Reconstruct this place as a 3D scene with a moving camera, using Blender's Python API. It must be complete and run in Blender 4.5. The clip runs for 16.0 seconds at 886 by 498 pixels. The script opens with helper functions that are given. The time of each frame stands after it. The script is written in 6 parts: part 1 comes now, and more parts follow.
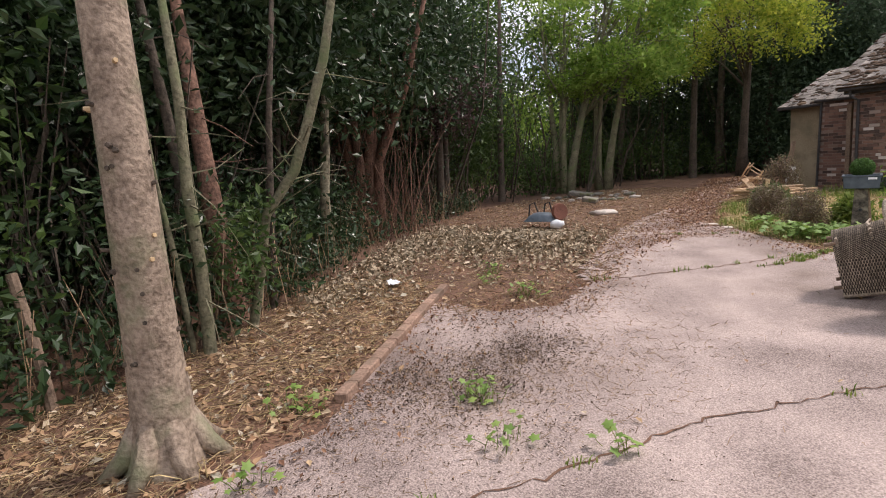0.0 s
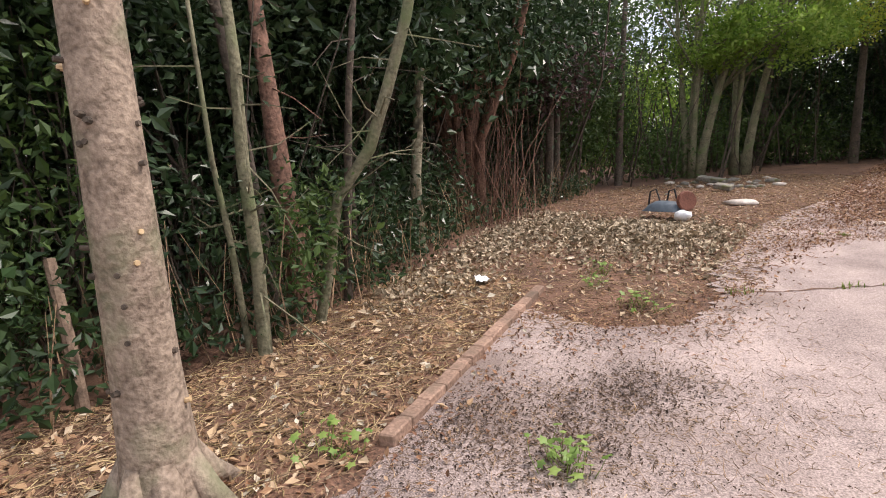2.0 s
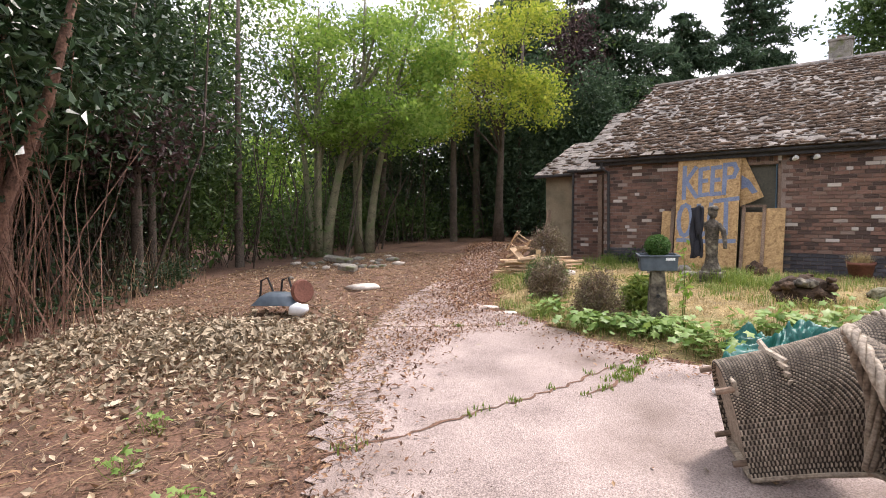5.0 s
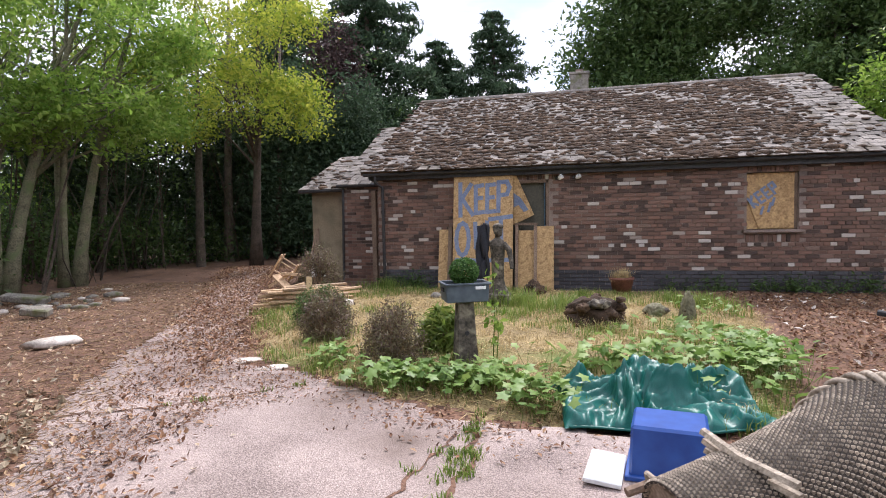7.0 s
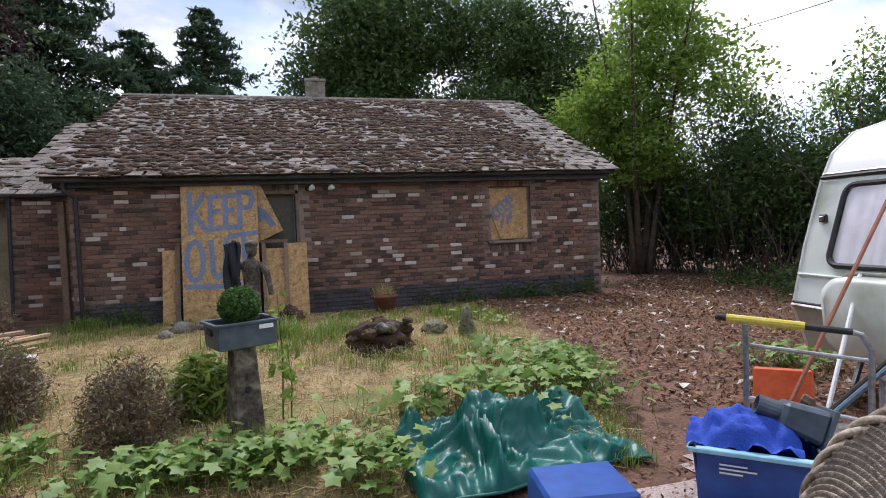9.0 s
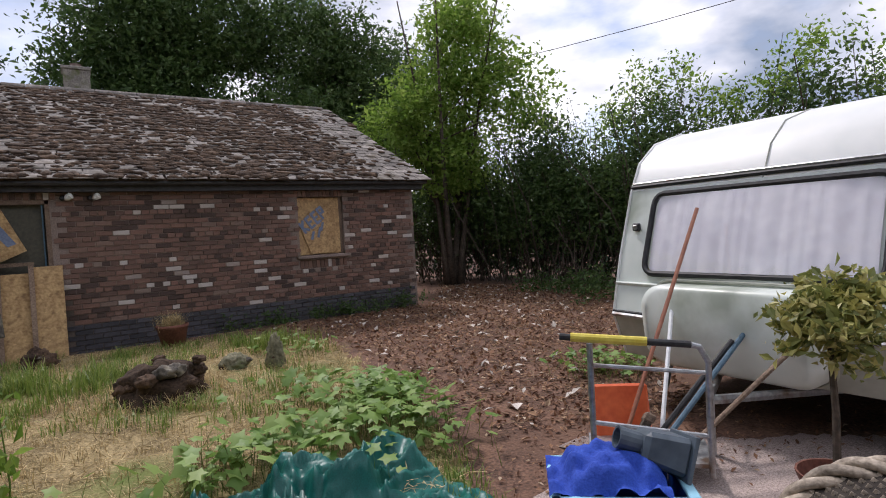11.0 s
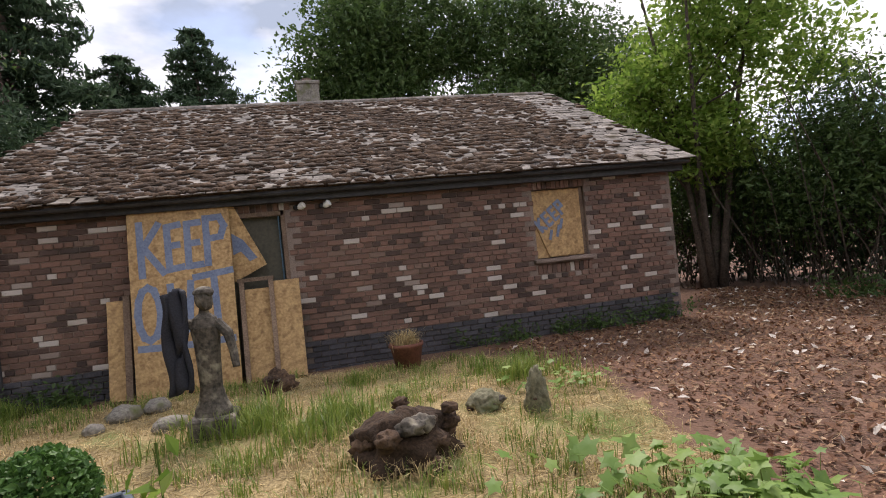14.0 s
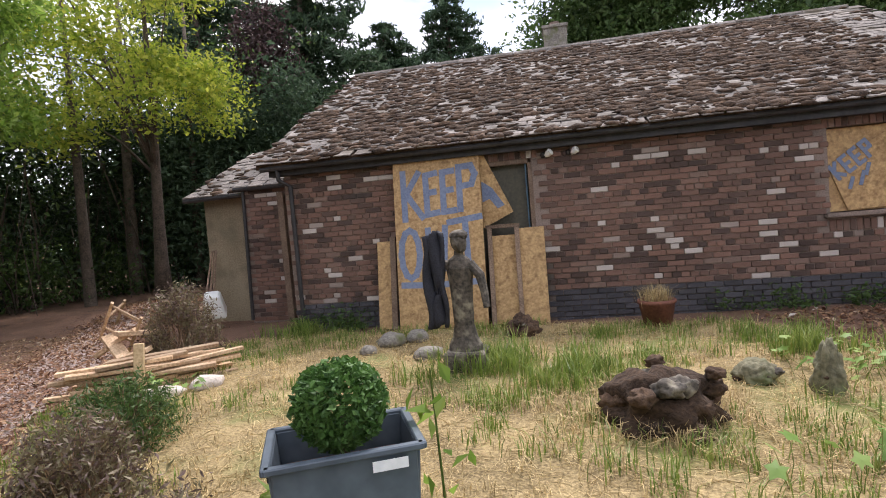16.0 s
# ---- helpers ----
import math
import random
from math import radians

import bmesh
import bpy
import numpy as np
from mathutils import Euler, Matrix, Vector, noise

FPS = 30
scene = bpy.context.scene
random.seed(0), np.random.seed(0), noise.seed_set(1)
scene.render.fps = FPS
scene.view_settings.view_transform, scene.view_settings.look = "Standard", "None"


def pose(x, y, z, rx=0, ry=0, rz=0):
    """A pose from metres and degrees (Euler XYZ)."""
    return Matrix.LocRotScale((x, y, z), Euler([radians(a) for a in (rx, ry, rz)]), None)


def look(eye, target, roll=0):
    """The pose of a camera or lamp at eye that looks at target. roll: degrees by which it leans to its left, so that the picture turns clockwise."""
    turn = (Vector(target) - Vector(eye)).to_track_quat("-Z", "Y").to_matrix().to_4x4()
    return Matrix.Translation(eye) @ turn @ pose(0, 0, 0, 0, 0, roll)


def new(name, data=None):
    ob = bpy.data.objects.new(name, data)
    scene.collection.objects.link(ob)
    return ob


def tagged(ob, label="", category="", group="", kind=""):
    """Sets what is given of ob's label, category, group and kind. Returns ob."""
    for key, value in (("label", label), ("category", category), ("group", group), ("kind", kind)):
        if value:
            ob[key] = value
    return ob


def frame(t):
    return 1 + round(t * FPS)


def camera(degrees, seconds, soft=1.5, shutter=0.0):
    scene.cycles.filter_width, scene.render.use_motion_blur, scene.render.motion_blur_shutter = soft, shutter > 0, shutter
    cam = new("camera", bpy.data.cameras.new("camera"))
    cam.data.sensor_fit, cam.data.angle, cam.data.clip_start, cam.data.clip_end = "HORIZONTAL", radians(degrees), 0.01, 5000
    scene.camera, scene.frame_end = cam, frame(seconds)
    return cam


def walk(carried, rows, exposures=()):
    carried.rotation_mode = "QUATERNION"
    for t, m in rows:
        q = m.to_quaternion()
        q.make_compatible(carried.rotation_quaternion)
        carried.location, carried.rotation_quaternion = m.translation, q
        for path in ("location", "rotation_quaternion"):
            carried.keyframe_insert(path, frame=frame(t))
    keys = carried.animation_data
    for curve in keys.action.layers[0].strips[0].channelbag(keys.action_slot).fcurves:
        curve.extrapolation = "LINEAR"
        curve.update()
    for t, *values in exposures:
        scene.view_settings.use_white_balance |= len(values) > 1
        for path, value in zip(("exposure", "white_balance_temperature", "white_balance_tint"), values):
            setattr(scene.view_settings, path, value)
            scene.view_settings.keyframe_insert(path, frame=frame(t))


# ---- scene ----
cam = camera(77.0, 16.0, soft=1.0)
# seconds, eye (x, y, z), heading, tilt, lean to the left
PATH = [
    (0.0, 5.675, -14.96, 1.466, 62.75, -9.14, -4.07),
    (0.5, 5.603, -14.902, 1.431, 66.33, -9.97, -3.27),
    (1.0, 5.376, -14.791, 1.433, 69.91, -10.19, -3.25),
    (1.5, 5.154, -14.646, 1.429, 73.28, -10.65, -3.32),
    (2.0, 4.94, -14.436, 1.457, 74.24, -10.6, -3.35),
    (2.5, 4.698, -14.261, 1.43, 72.16, -10.36, -2.95),
    (3.0, 4.441, -14.088, 1.47, 67.18, -9.05, -2.85),
    (3.5, 4.2, -13.784, 1.463, 60.32, -8.0, -2.28),
    (4.0, 4.011, -13.48, 1.494, 51.45, -6.62, -1.31),
    (6.5, 2.807, -11.721, 1.452, 22.13, -3.55, -1.65),
    (7.0, 2.586, -11.378, 1.451, 14.17, -3.09, -1.12),
    (7.5, 2.371, -11.13, 1.428, 6.48, -2.53, -1.06),
    (8.0, 2.194, -10.895, 1.435, 0.43, -2.07, -1.55),
    (8.5, 2.043, -10.523, 1.441, -5.79, -2.08, -2.1),
    (9.0, 1.902, -10.291, 1.432, -14.39, -2.2, -2.27),
    (9.5, 1.818, -10.169, 1.447, -23.78, -1.95, -2.62),
    (10.0, 1.894, -10.068, 1.441, -33.39, -1.97, -3.16),
    (12.5, 2.289, -8.625, 1.485, -33.91, -1.86, -3.34),
    (13.0, 2.242, -8.306, 1.497, -28.75, -1.29, -4.2),
    (13.5, 2.226, -8.064, 1.491, -21.49, -0.83, -5.13),
    (14.0, 2.242, -7.843, 1.501, -13.11, -0.35, -5.94),
    (14.5, 2.219, -7.784, 1.496, -4.28, 0.01, -6.66),
    (15.0, 2.204, -7.764, 1.506, 3.4, -0.11, -6.82),
    (15.5, 2.174, -7.76, 1.499, 8.19, -0.99, -5.87),
    (16.0, 2.138, -7.7, 1.463, 11.29, -2.95, -4.9),
]


def eye_pose(x, y, z, heading, tilt, lean):
    return pose(x, y, z, 0, 0, heading) @ pose(0, 0, 0, 90 + tilt) @ pose(0, 0, 0, 0, 0, lean)


walk(cam, [(t, eye_pose(x, y, z, h, p, r)) for t, x, y, z, h, p, r in PATH],
     [(t, s, w, 19) for t, s, w in ((0.0, 0.45, 6650), (1.0, 0.65, 6650), (2.0, 0.75, 6650), (3.0, 0.9, 6600), (4.0, 1.0, 6600), (7.0, 0.85, 6150), (9.0, 0.3, 6000), (10.0, 0.0, 6000), (12.5, 0.0, 6600), (14.0, 0.4, 6600), (16.0, 0.8, 6350))])

# ---- sky, sun, exposure ----
SUN_ELEVATION, SUN_FROM = 56.0, (0.12, 1.0)
world = bpy.data.worlds.new("sky")
scene.world = world
world.use_nodes = True
wn, wl = world.node_tree.nodes, world.node_tree.links
wn.clear()
w_out = wn.new("ShaderNodeOutputWorld")
w_sky = wn.new("ShaderNodeTexSky")
w_sky.sky_type, w_sky.sun_disc = "NISHITA", False
w_sky.sun_elevation = radians(SUN_ELEVATION)
w_sky.sun_rotation = math.atan2(SUN_FROM[0], SUN_FROM[1])
w_coord = wn.new("ShaderNodeTexCoord")
w_map = wn.new("ShaderNodeMapping")
w_map.inputs["Scale"].default_value = (1.0, 1.0, 2.2)
w_map.inputs["Location"].default_value = (0.35, 0.1, 0.0)
w_noise = wn.new("ShaderNodeTexNoise")
w_noise.inputs["Scale"].default_value, w_noise.inputs["Detail"].default_value = 2.6, 7.0
w_cover = wn.new("ShaderNodeValToRGB")
w_cover.color_ramp.elements[0].position, w_cover.color_ramp.elements[1].position = 0.33, 0.47
w_noise2 = wn.new("ShaderNodeTexNoise")
w_noise2.inputs["Scale"].default_value, w_noise2.inputs["Detail"].default_value = 3.4, 6.0
w_tone = wn.new("ShaderNodeValToRGB")
w_tone.color_ramp.elements[0].position, w_tone.color_ramp.elements[1].position = 0.36, 0.6
w_tone.color_ramp.elements[0].color, w_tone.color_ramp.elements[1].color = (0.3, 0.36, 0.45, 1), (1.0, 1.0, 1.0, 1)
w_bg1, w_bg2, w_mix = wn.new("ShaderNodeBackground"), wn.new("ShaderNodeBackground"), wn.new("ShaderNodeMixShader")
w_bg1.inputs["Strength"].default_value, w_bg2.inputs["Strength"].default_value = 0.13, 1.25
wl.new(w_coord.outputs["Generated"], w_map.inputs["Vector"])
wl.new(w_map.outputs["Vector"], w_noise.inputs["Vector"])
wl.new(w_map.outputs["Vector"], w_noise2.inputs["Vector"])
wl.new(w_noise.outputs["Fac"], w_cover.inputs["Fac"])
wl.new(w_noise2.outputs["Fac"], w_tone.inputs["Fac"])
wl.new(w_sky.outputs["Color"], w_bg1.inputs["Color"])
wl.new(w_tone.outputs["Color"], w_bg2.inputs["Color"])
wl.new(w_cover.outputs["Color"], w_mix.inputs["Fac"])
wl.new(w_bg1.outputs["Background"], w_mix.inputs[1])
wl.new(w_bg2.outputs["Background"], w_mix.inputs[2])
wl.new(w_mix.outputs["Shader"], w_out.inputs["Surface"])
sun = new("sun", bpy.data.lights.new("sun", "SUN"))
sun.data.energy, sun.data.angle, sun.data.color = 2.3, radians(9), (1.0, 0.95, 0.87)
sun_dir = Vector((SUN_FROM[0], SUN_FROM[1], math.hypot(*SUN_FROM) * math.tan(radians(SUN_ELEVATION))))
sun.matrix_world = look(sun_dir.normalized() * 60, (0, 0, 0))


# ---- materials ----
def material(name, dark, light, scale=6.0, rough=0.8, bump=0.3, metal=0.0, stain=None, stain_scale=1.2, stain_amount=0.5,
             pieces=0.0, hue=None, translucent=0.0, fine=60.0, specular=0.5):
    """Two colours mixed by noise at two scales, stains of a third colour, piece-to-piece change and fine relief."""
    m = bpy.data.materials.new(name)
    m.use_nodes = True
    n, l = m.node_tree.nodes, m.node_tree.links
    bsdf, out = n["Principled BSDF"], n["Material Output"]
    co = n.new("ShaderNodeTexCoord")
    a, b = n.new("ShaderNodeTexNoise"), n.new("ShaderNodeTexNoise")
    a.inputs["Scale"].default_value, a.inputs["Detail"].default_value = scale, 5.0
    b.inputs["Scale"].default_value, b.inputs["Detail"].default_value = fine, 3.0
    for t in (a, b):
        l.new(co.outputs["Object"], t.inputs["Vector"])
    add = n.new("ShaderNodeMath")
    add.operation = "MULTIPLY_ADD"
    add.inputs[1].default_value = 0.55
    l.new(b.outputs["Fac"], add.inputs[0])
    half = n.new("ShaderNodeMath")
    half.operation = "MULTIPLY"
    half.inputs[1].default_value = 0.45
    l.new(a.outputs["Fac"], half.inputs[0])
    l.new(half.outputs[0], add.inputs[2])
    ramp = n.new("ShaderNodeValToRGB")
    ramp.color_ramp.elements[0].position, ramp.color_ramp.elements[1].position = 0.36, 0.64
    ramp.color_ramp.elements[0].color, ramp.color_ramp.elements[1].color = (*dark, 1), (*light, 1)
    l.new(add.outputs[0], ramp.inputs["Fac"])
    colour = ramp.outputs["Color"]
    if stain:
        s = n.new("ShaderNodeTexNoise")
        s.inputs["Scale"].default_value, s.inputs["Detail"].default_value = stain_scale, 6.0
        l.new(co.outputs["Object"], s.inputs["Vector"])
        sr = n.new("ShaderNodeValToRGB")
        sr.color_ramp.elements[0].position, sr.color_ramp.elements[1].position = 0.62 - 0.25 * stain_amount, 0.72 - 0.1 * stain_amount
        l.new(s.outputs["Fac"], sr.inputs["Fac"])
        mx = n.new("ShaderNodeMixRGB")
        mx.inputs["Color2"].default_value = (*stain, 1)
        l.new(sr.outputs["Color"], mx.inputs["Fac"])
        l.new(colour, mx.inputs["Color1"])
        colour = mx.outputs["Color"]
    if pieces:
        geo, info = n.new("ShaderNodeNewGeometry"), n.new("ShaderNodeObjectInfo")
        both = n.new("ShaderNodeMath")
        l.new(geo.outputs["Random Per Island"], both.inputs[0])
        l.new(info.outputs["Random"], both.inputs[1])
        fr = n.new("ShaderNodeMath")
        fr.operation = "FRACT"
        l.new(both.outputs[0], fr.inputs[0])
        if hue:
            pr = n.new("ShaderNodeValToRGB")
            pr.color_ramp.interpolation = "LINEAR"
            els = pr.color_ramp.elements
            els[0].position, els[0].color = hue[0][0], (*hue[0][1], 1)
            els[1].position, els[1].color = hue[-1][0], (*hue[-1][1], 1)
            for p, c in hue[1:-1]:
                els.new(p).color = (*c, 1)
            l.new(fr.outputs[0], pr.inputs["Fac"])
            mx = n.new("ShaderNodeMixRGB")
            mx.inputs["Fac"].default_value = pieces
            l.new(colour, mx.inputs["Color1"])
            l.new(pr.outputs["Color"], mx.inputs["Color2"])
            colour = mx.outputs["Color"]
        else:
            hs = n.new("ShaderNodeHueSaturation")
            rng = n.new("ShaderNodeMapRange")
            rng.inputs["To Min"].default_value, rng.inputs["To Max"].default_value = 1 - pieces, 1 + pieces
            l.new(fr.outputs[0], rng.inputs["Value"])
            l.new(rng.outputs["Result"], hs.inputs["Value"])
            l.new(colour, hs.inputs["Color"])
            colour = hs.outputs["Color"]
    l.new(colour, bsdf.inputs["Base Color"])
    bsdf.inputs["Roughness"].default_value = rough
    bsdf.inputs["Metallic"].default_value = metal
    bsdf.inputs["Specular IOR Level"].default_value = specular
    if bump:
        bp = n.new("ShaderNodeBump")
        bp.inputs["Strength"].default_value, bp.inputs["Distance"].default_value = bump, 0.02
        l.new(add.outputs[0], bp.inputs["Height"])
        l.new(bp.outputs["Normal"], bsdf.inputs["Normal"])
    if translucent:
        tr, mix = n.new("ShaderNodeBsdfTranslucent"), n.new("ShaderNodeMixShader")
        l.new(colour, tr.inputs["Color"])
        mix.inputs["Fac"].default_value = translucent
        l.new(bsdf.outputs["BSDF"], mix.inputs[1])
        l.new(tr.outputs["BSDF"], mix.inputs[2])
        l.new(mix.outputs["Shader"], out.inputs["Surface"])
    return m


def leaf_material(name, colours, translucent=0.35, rough=0.5):
    return material(name, colours[0], colours[-1], scale=0.8, fine=9, rough=rough, bump=0.0, pieces=0.75, translucent=translucent,
                    hue=[(i / (len(colours) - 1), c) for i, c in enumerate(colours)], specular=0.4)


M_TARMAC = material("weathered_tarmac", (0.15, 0.112, 0.1), (0.62, 0.5, 0.45), scale=1.1, fine=115, rough=0.9, bump=1.0,
                    stain=(0.13, 0.09, 0.07), stain_scale=0.55, stain_amount=0.35)
M_SOIL = material("leaf_mould", (0.05, 0.026, 0.018), (0.25, 0.135, 0.085), scale=2.5, fine=45, rough=0.95, bump=1.0,
                  stain=(0.15, 0.082, 0.052), stain_scale=0.8, stain_amount=0.6)
M_STRAW_GROUND = material("dry_turf", (0.12, 0.085, 0.035), (0.46, 0.35, 0.17), scale=2.0, fine=55, rough=0.95, bump=1.0,
                          stain=(0.14, 0.17, 0.04), stain_scale=0.9, stain_amount=0.5)
M_LITTER = material("fallen_leaves", (0.2, 0.12, 0.06), (0.5, 0.36, 0.22), fine=30, rough=0.75, bump=0.2, pieces=0.85, translucent=0.12,
                    hue=[(0, (0.15, 0.08, 0.045)), (0.3, (0.34, 0.19, 0.1)), (0.6, (0.52, 0.36, 0.2)), (0.8, (0.66, 0.52, 0.36)), (0.93, (0.4, 0.38, 0.3)), (1, (0.78, 0.7, 0.55))])
M_GREY_LEAVES = material("withered_grey_leaves", (0.16, 0.12, 0.08), (0.46, 0.38, 0.28), fine=30, rough=0.7, bump=0.2, pieces=0.8,
                         hue=[(0, (0.1, 0.085, 0.05)), (0.35, (0.26, 0.2, 0.12)), (0.75, (0.5, 0.4, 0.27)), (1, (0.7, 0.58, 0.42))])
M_LITTER_RED = material("red_brown_leaf_litter", (0.12, 0.06, 0.035), (0.34, 0.18, 0.1), fine=30, rough=0.8, bump=0.2, pieces=0.85, translucent=0.1,
                        hue=[(0, (0.07, 0.035, 0.022)), (0.4, (0.19, 0.09, 0.05)), (0.75, (0.32, 0.17, 0.09)), (0.95, (0.44, 0.28, 0.16)), (1, (0.6, 0.48, 0.34))])
M_HUMUS = material("dark_humus_crumbs", (0.03, 0.02, 0.014), (0.13, 0.08, 0.05), fine=40, rough=0.95, bump=0.3, pieces=0.5)
M_KERB = material("reddish_kerb_concrete", (0.17, 0.105, 0.075), (0.38, 0.25, 0.18), scale=5, fine=50, rough=0.92, bump=0.5, pieces=0.2, stain=(0.14, 0.1, 0.07), stain_scale=4, stain_amount=0.4)
M_TWIG = material("dry_twigs", (0.13, 0.08, 0.05), (0.42, 0.29, 0.17), fine=40, rough=0.9, bump=0.2, pieces=0.5)
M_STRAW = material("straw", (0.35, 0.25, 0.11), (0.65, 0.52, 0.28), fine=40, rough=0.85, bump=0.0, pieces=0.35, translucent=0.15)
M_GRASS = leaf_material("grass_blades", [(0.07, 0.13, 0.02), (0.13, 0.22, 0.03), (0.22, 0.32, 0.06), (0.34, 0.36, 0.1)])
M_BARK_SPRUCE = material("spruce_bark", (0.15, 0.11, 0.08), (0.42, 0.33, 0.25), scale=7, fine=38, rough=0.95, bump=1.0, stain=(0.17, 0.18, 0.1), stain_scale=3, stain_amount=0.45)
M_BARK_GREEN = material("algae_bark", (0.09, 0.085, 0.05), (0.27, 0.25, 0.16), scale=6, fine=32, rough=0.95, bump=0.9, stain=(0.13, 0.16, 0.07), stain_scale=3)
M_BARK_DARK = material("dark_bark", (0.035, 0.028, 0.02), (0.13, 0.1, 0.075), scale=6, fine=30, rough=0.95, bump=0.9)
M_BARK_RED = material("red_fibrous_bark", (0.09, 0.05, 0.035), (0.3, 0.165, 0.115), scale=5, fine=30, rough=0.95, bump=1.0)
M_BARK_BIRCH = material("pale_patchy_bark", (0.13, 0.11, 0.06), (0.4, 0.36, 0.26), scale=8, fine=25, rough=0.9, bump=0.6, stain=(0.06, 0.05, 0.035), stain_scale=5)
M_CUT_WOOD = material("cut_wood", (0.42, 0.28, 0.14), (0.66, 0.5, 0.3), fine=50, rough=0.8, bump=0.2)
M_LEAF_DARK = leaf_material("evergreen_and_shade_leaves", [(0.012, 0.03, 0.01), (0.025, 0.055, 0.018), (0.04, 0.08, 0.03), (0.07, 0.11, 0.05)], 0.2, 0.35)
M_LEAF_MID = leaf_material("woodland_leaves", [(0.03, 0.065, 0.015), (0.055, 0.11, 0.025), (0.09, 0.16, 0.04), (0.13, 0.19, 0.06)], 0.4)
M_LEAF_LIGHT = leaf_material("sunlit_leaves", [(0.09, 0.18, 0.02), (0.17, 0.3, 0.04), (0.26, 0.4, 0.065), (0.36, 0.46, 0.11)], 0.6)
M_LEAF_YELLOW = leaf_material("yellow_green_leaves", [(0.11, 0.19, 0.02), (0.24, 0.34, 0.03), (0.4, 0.46, 0.05), (0.55, 0.55, 0.09)], 0.55)
M_LEAF_PURPLE = leaf_material("copper_leaves", [(0.03, 0.02, 0.02), (0.07, 0.04, 0.04), (0.16, 0.1, 0.09)], 0.2)
M_NEEDLES = leaf_material("conifer_needles", [(0.025, 0.055, 0.028), (0.055, 0.1, 0.05), (0.095, 0.15, 0.075)], 0.3, 0.6)
M_LEAF_BOX = leaf_material("box_leaves", [(0.03, 0.085, 0.018), (0.07, 0.16, 0.03), (0.14, 0.27, 0.065)], 0.3)
M_LEAF_VARIEGATED = leaf_material("variegated_leaves", [(0.08, 0.12, 0.025), (0.2, 0.24, 0.05), (0.5, 0.46, 0.12), (0.66, 0.6, 0.28)], 0.3)
M_LEAF_GROUNDCOVER = leaf_material("lobed_ground_leaves", [(0.1, 0.2, 0.035), (0.17, 0.3, 0.06), (0.25, 0.38, 0.09), (0.32, 0.42, 0.12)], 0.35)
M_HEATHER = leaf_material("heather_sprigs", [(0.09, 0.055, 0.05), (0.17, 0.11, 0.09), (0.2, 0.2, 0.08), (0.24, 0.19, 0.12)], 0.2)
M_BRICK = material("weathered_brick", (0.085, 0.052, 0.04), (0.225, 0.135, 0.1), scale=3, fine=55, rough=0.92, bump=0.6, pieces=0.62,
                   hue=[(0.0, (0.02, 0.016, 0.016)), (0.17, (0.045, 0.032, 0.03)), (0.24, (0.12, 0.072, 0.056)), (0.5, (0.19, 0.108, 0.08)), (0.82, (0.27, 0.148, 0.108)), (0.935, (0.25, 0.18, 0.145)), (0.955, (0.72, 0.66, 0.6)), (1.0, (0.8, 0.75, 0.7))],
                   stain=(0.09, 0.075, 0.06), stain_scale=1.1, stain_amount=0.35)
M_MORTAR = material("lime_mortar", (0.17, 0.13, 0.11), (0.34, 0.265, 0.225), scale=2, fine=60, rough=0.95, bump=0.5, stain=(0.09, 0.075, 0.06), stain_scale=0.9)
M_BLUE_BRICK = material("engineering_brick", (0.028, 0.028, 0.034), (0.085, 0.08, 0.088), scale=4, fine=50, rough=0.75, bump=0.4, pieces=0.35)
M_SLATE = material("lichened_slate", (0.09, 0.078, 0.07), (0.31, 0.275, 0.245), scale=2.5, fine=26, rough=0.9, bump=0.6, pieces=0.32, stain=(0.09, 0.072, 0.05), stain_scale=2.4, stain_amount=0.4)
M_MOSS = material("dark_moss", (0.03, 0.018, 0.011), (0.115, 0.07, 0.042), scale=5, fine=40, rough=1.0, bump=1.0, pieces=0.4)
M_BLACK_PLASTIC = material("black_gutter_plastic", (0.018, 0.018, 0.02), (0.05, 0.048, 0.048), fine=20, rough=0.55, bump=0.1)
M_OSB = material("strand_board", (0.33, 0.195, 0.085), (0.62, 0.42, 0.2), scale=9, fine=30, rough=0.8, bump=0.25, stain=(0.27, 0.16, 0.07), stain_scale=14, stain_amount=0.35)
M_PAINT_BLUE = material("blue_spray_paint", (0.13, 0.17, 0.27), (0.23, 0.28, 0.4), scale=4, fine=40, rough=0.7, bump=0.1)
M_TIMBER = material("weathered_timber", (0.13, 0.085, 0.06), (0.31, 0.22, 0.155), scale=5, fine=50, rough=0.85, bump=0.4, pieces=0.3)
M_PALE_TIMBER = material("bare_timber_offcuts", (0.3, 0.19, 0.1), (0.62, 0.45, 0.29), scale=5, fine=50, rough=0.8, bump=0.3, pieces=0.4)
M_DARK_PANEL = material("olive_door_panel", (0.06, 0.058, 0.042), (0.11, 0.1, 0.07), scale=2, fine=30, rough=0.6, bump=0.1)
M_RENDER = material("stained_render", (0.2, 0.16, 0.1), (0.34, 0.28, 0.19), scale=1.3, fine=40, rough=0.9, bump=0.3, stain=(0.13, 0.11, 0.07), stain_scale=1.5)
M_STONE = material("mossy_stone", (0.12, 0.11, 0.095), (0.36, 0.33, 0.28), scale=6, fine=40, rough=0.92, bump=0.9, stain=(0.12, 0.13, 0.05), stain_scale=5, stain_amount=0.5)
M_STATUE = material("weathered_statue_stone", (0.03, 0.027, 0.022), (0.16, 0.135, 0.105), scale=9, fine=30, rough=0.85, bump=0.8, stain=(0.3, 0.27, 0.2), stain_scale=9, stain_amount=0.35)
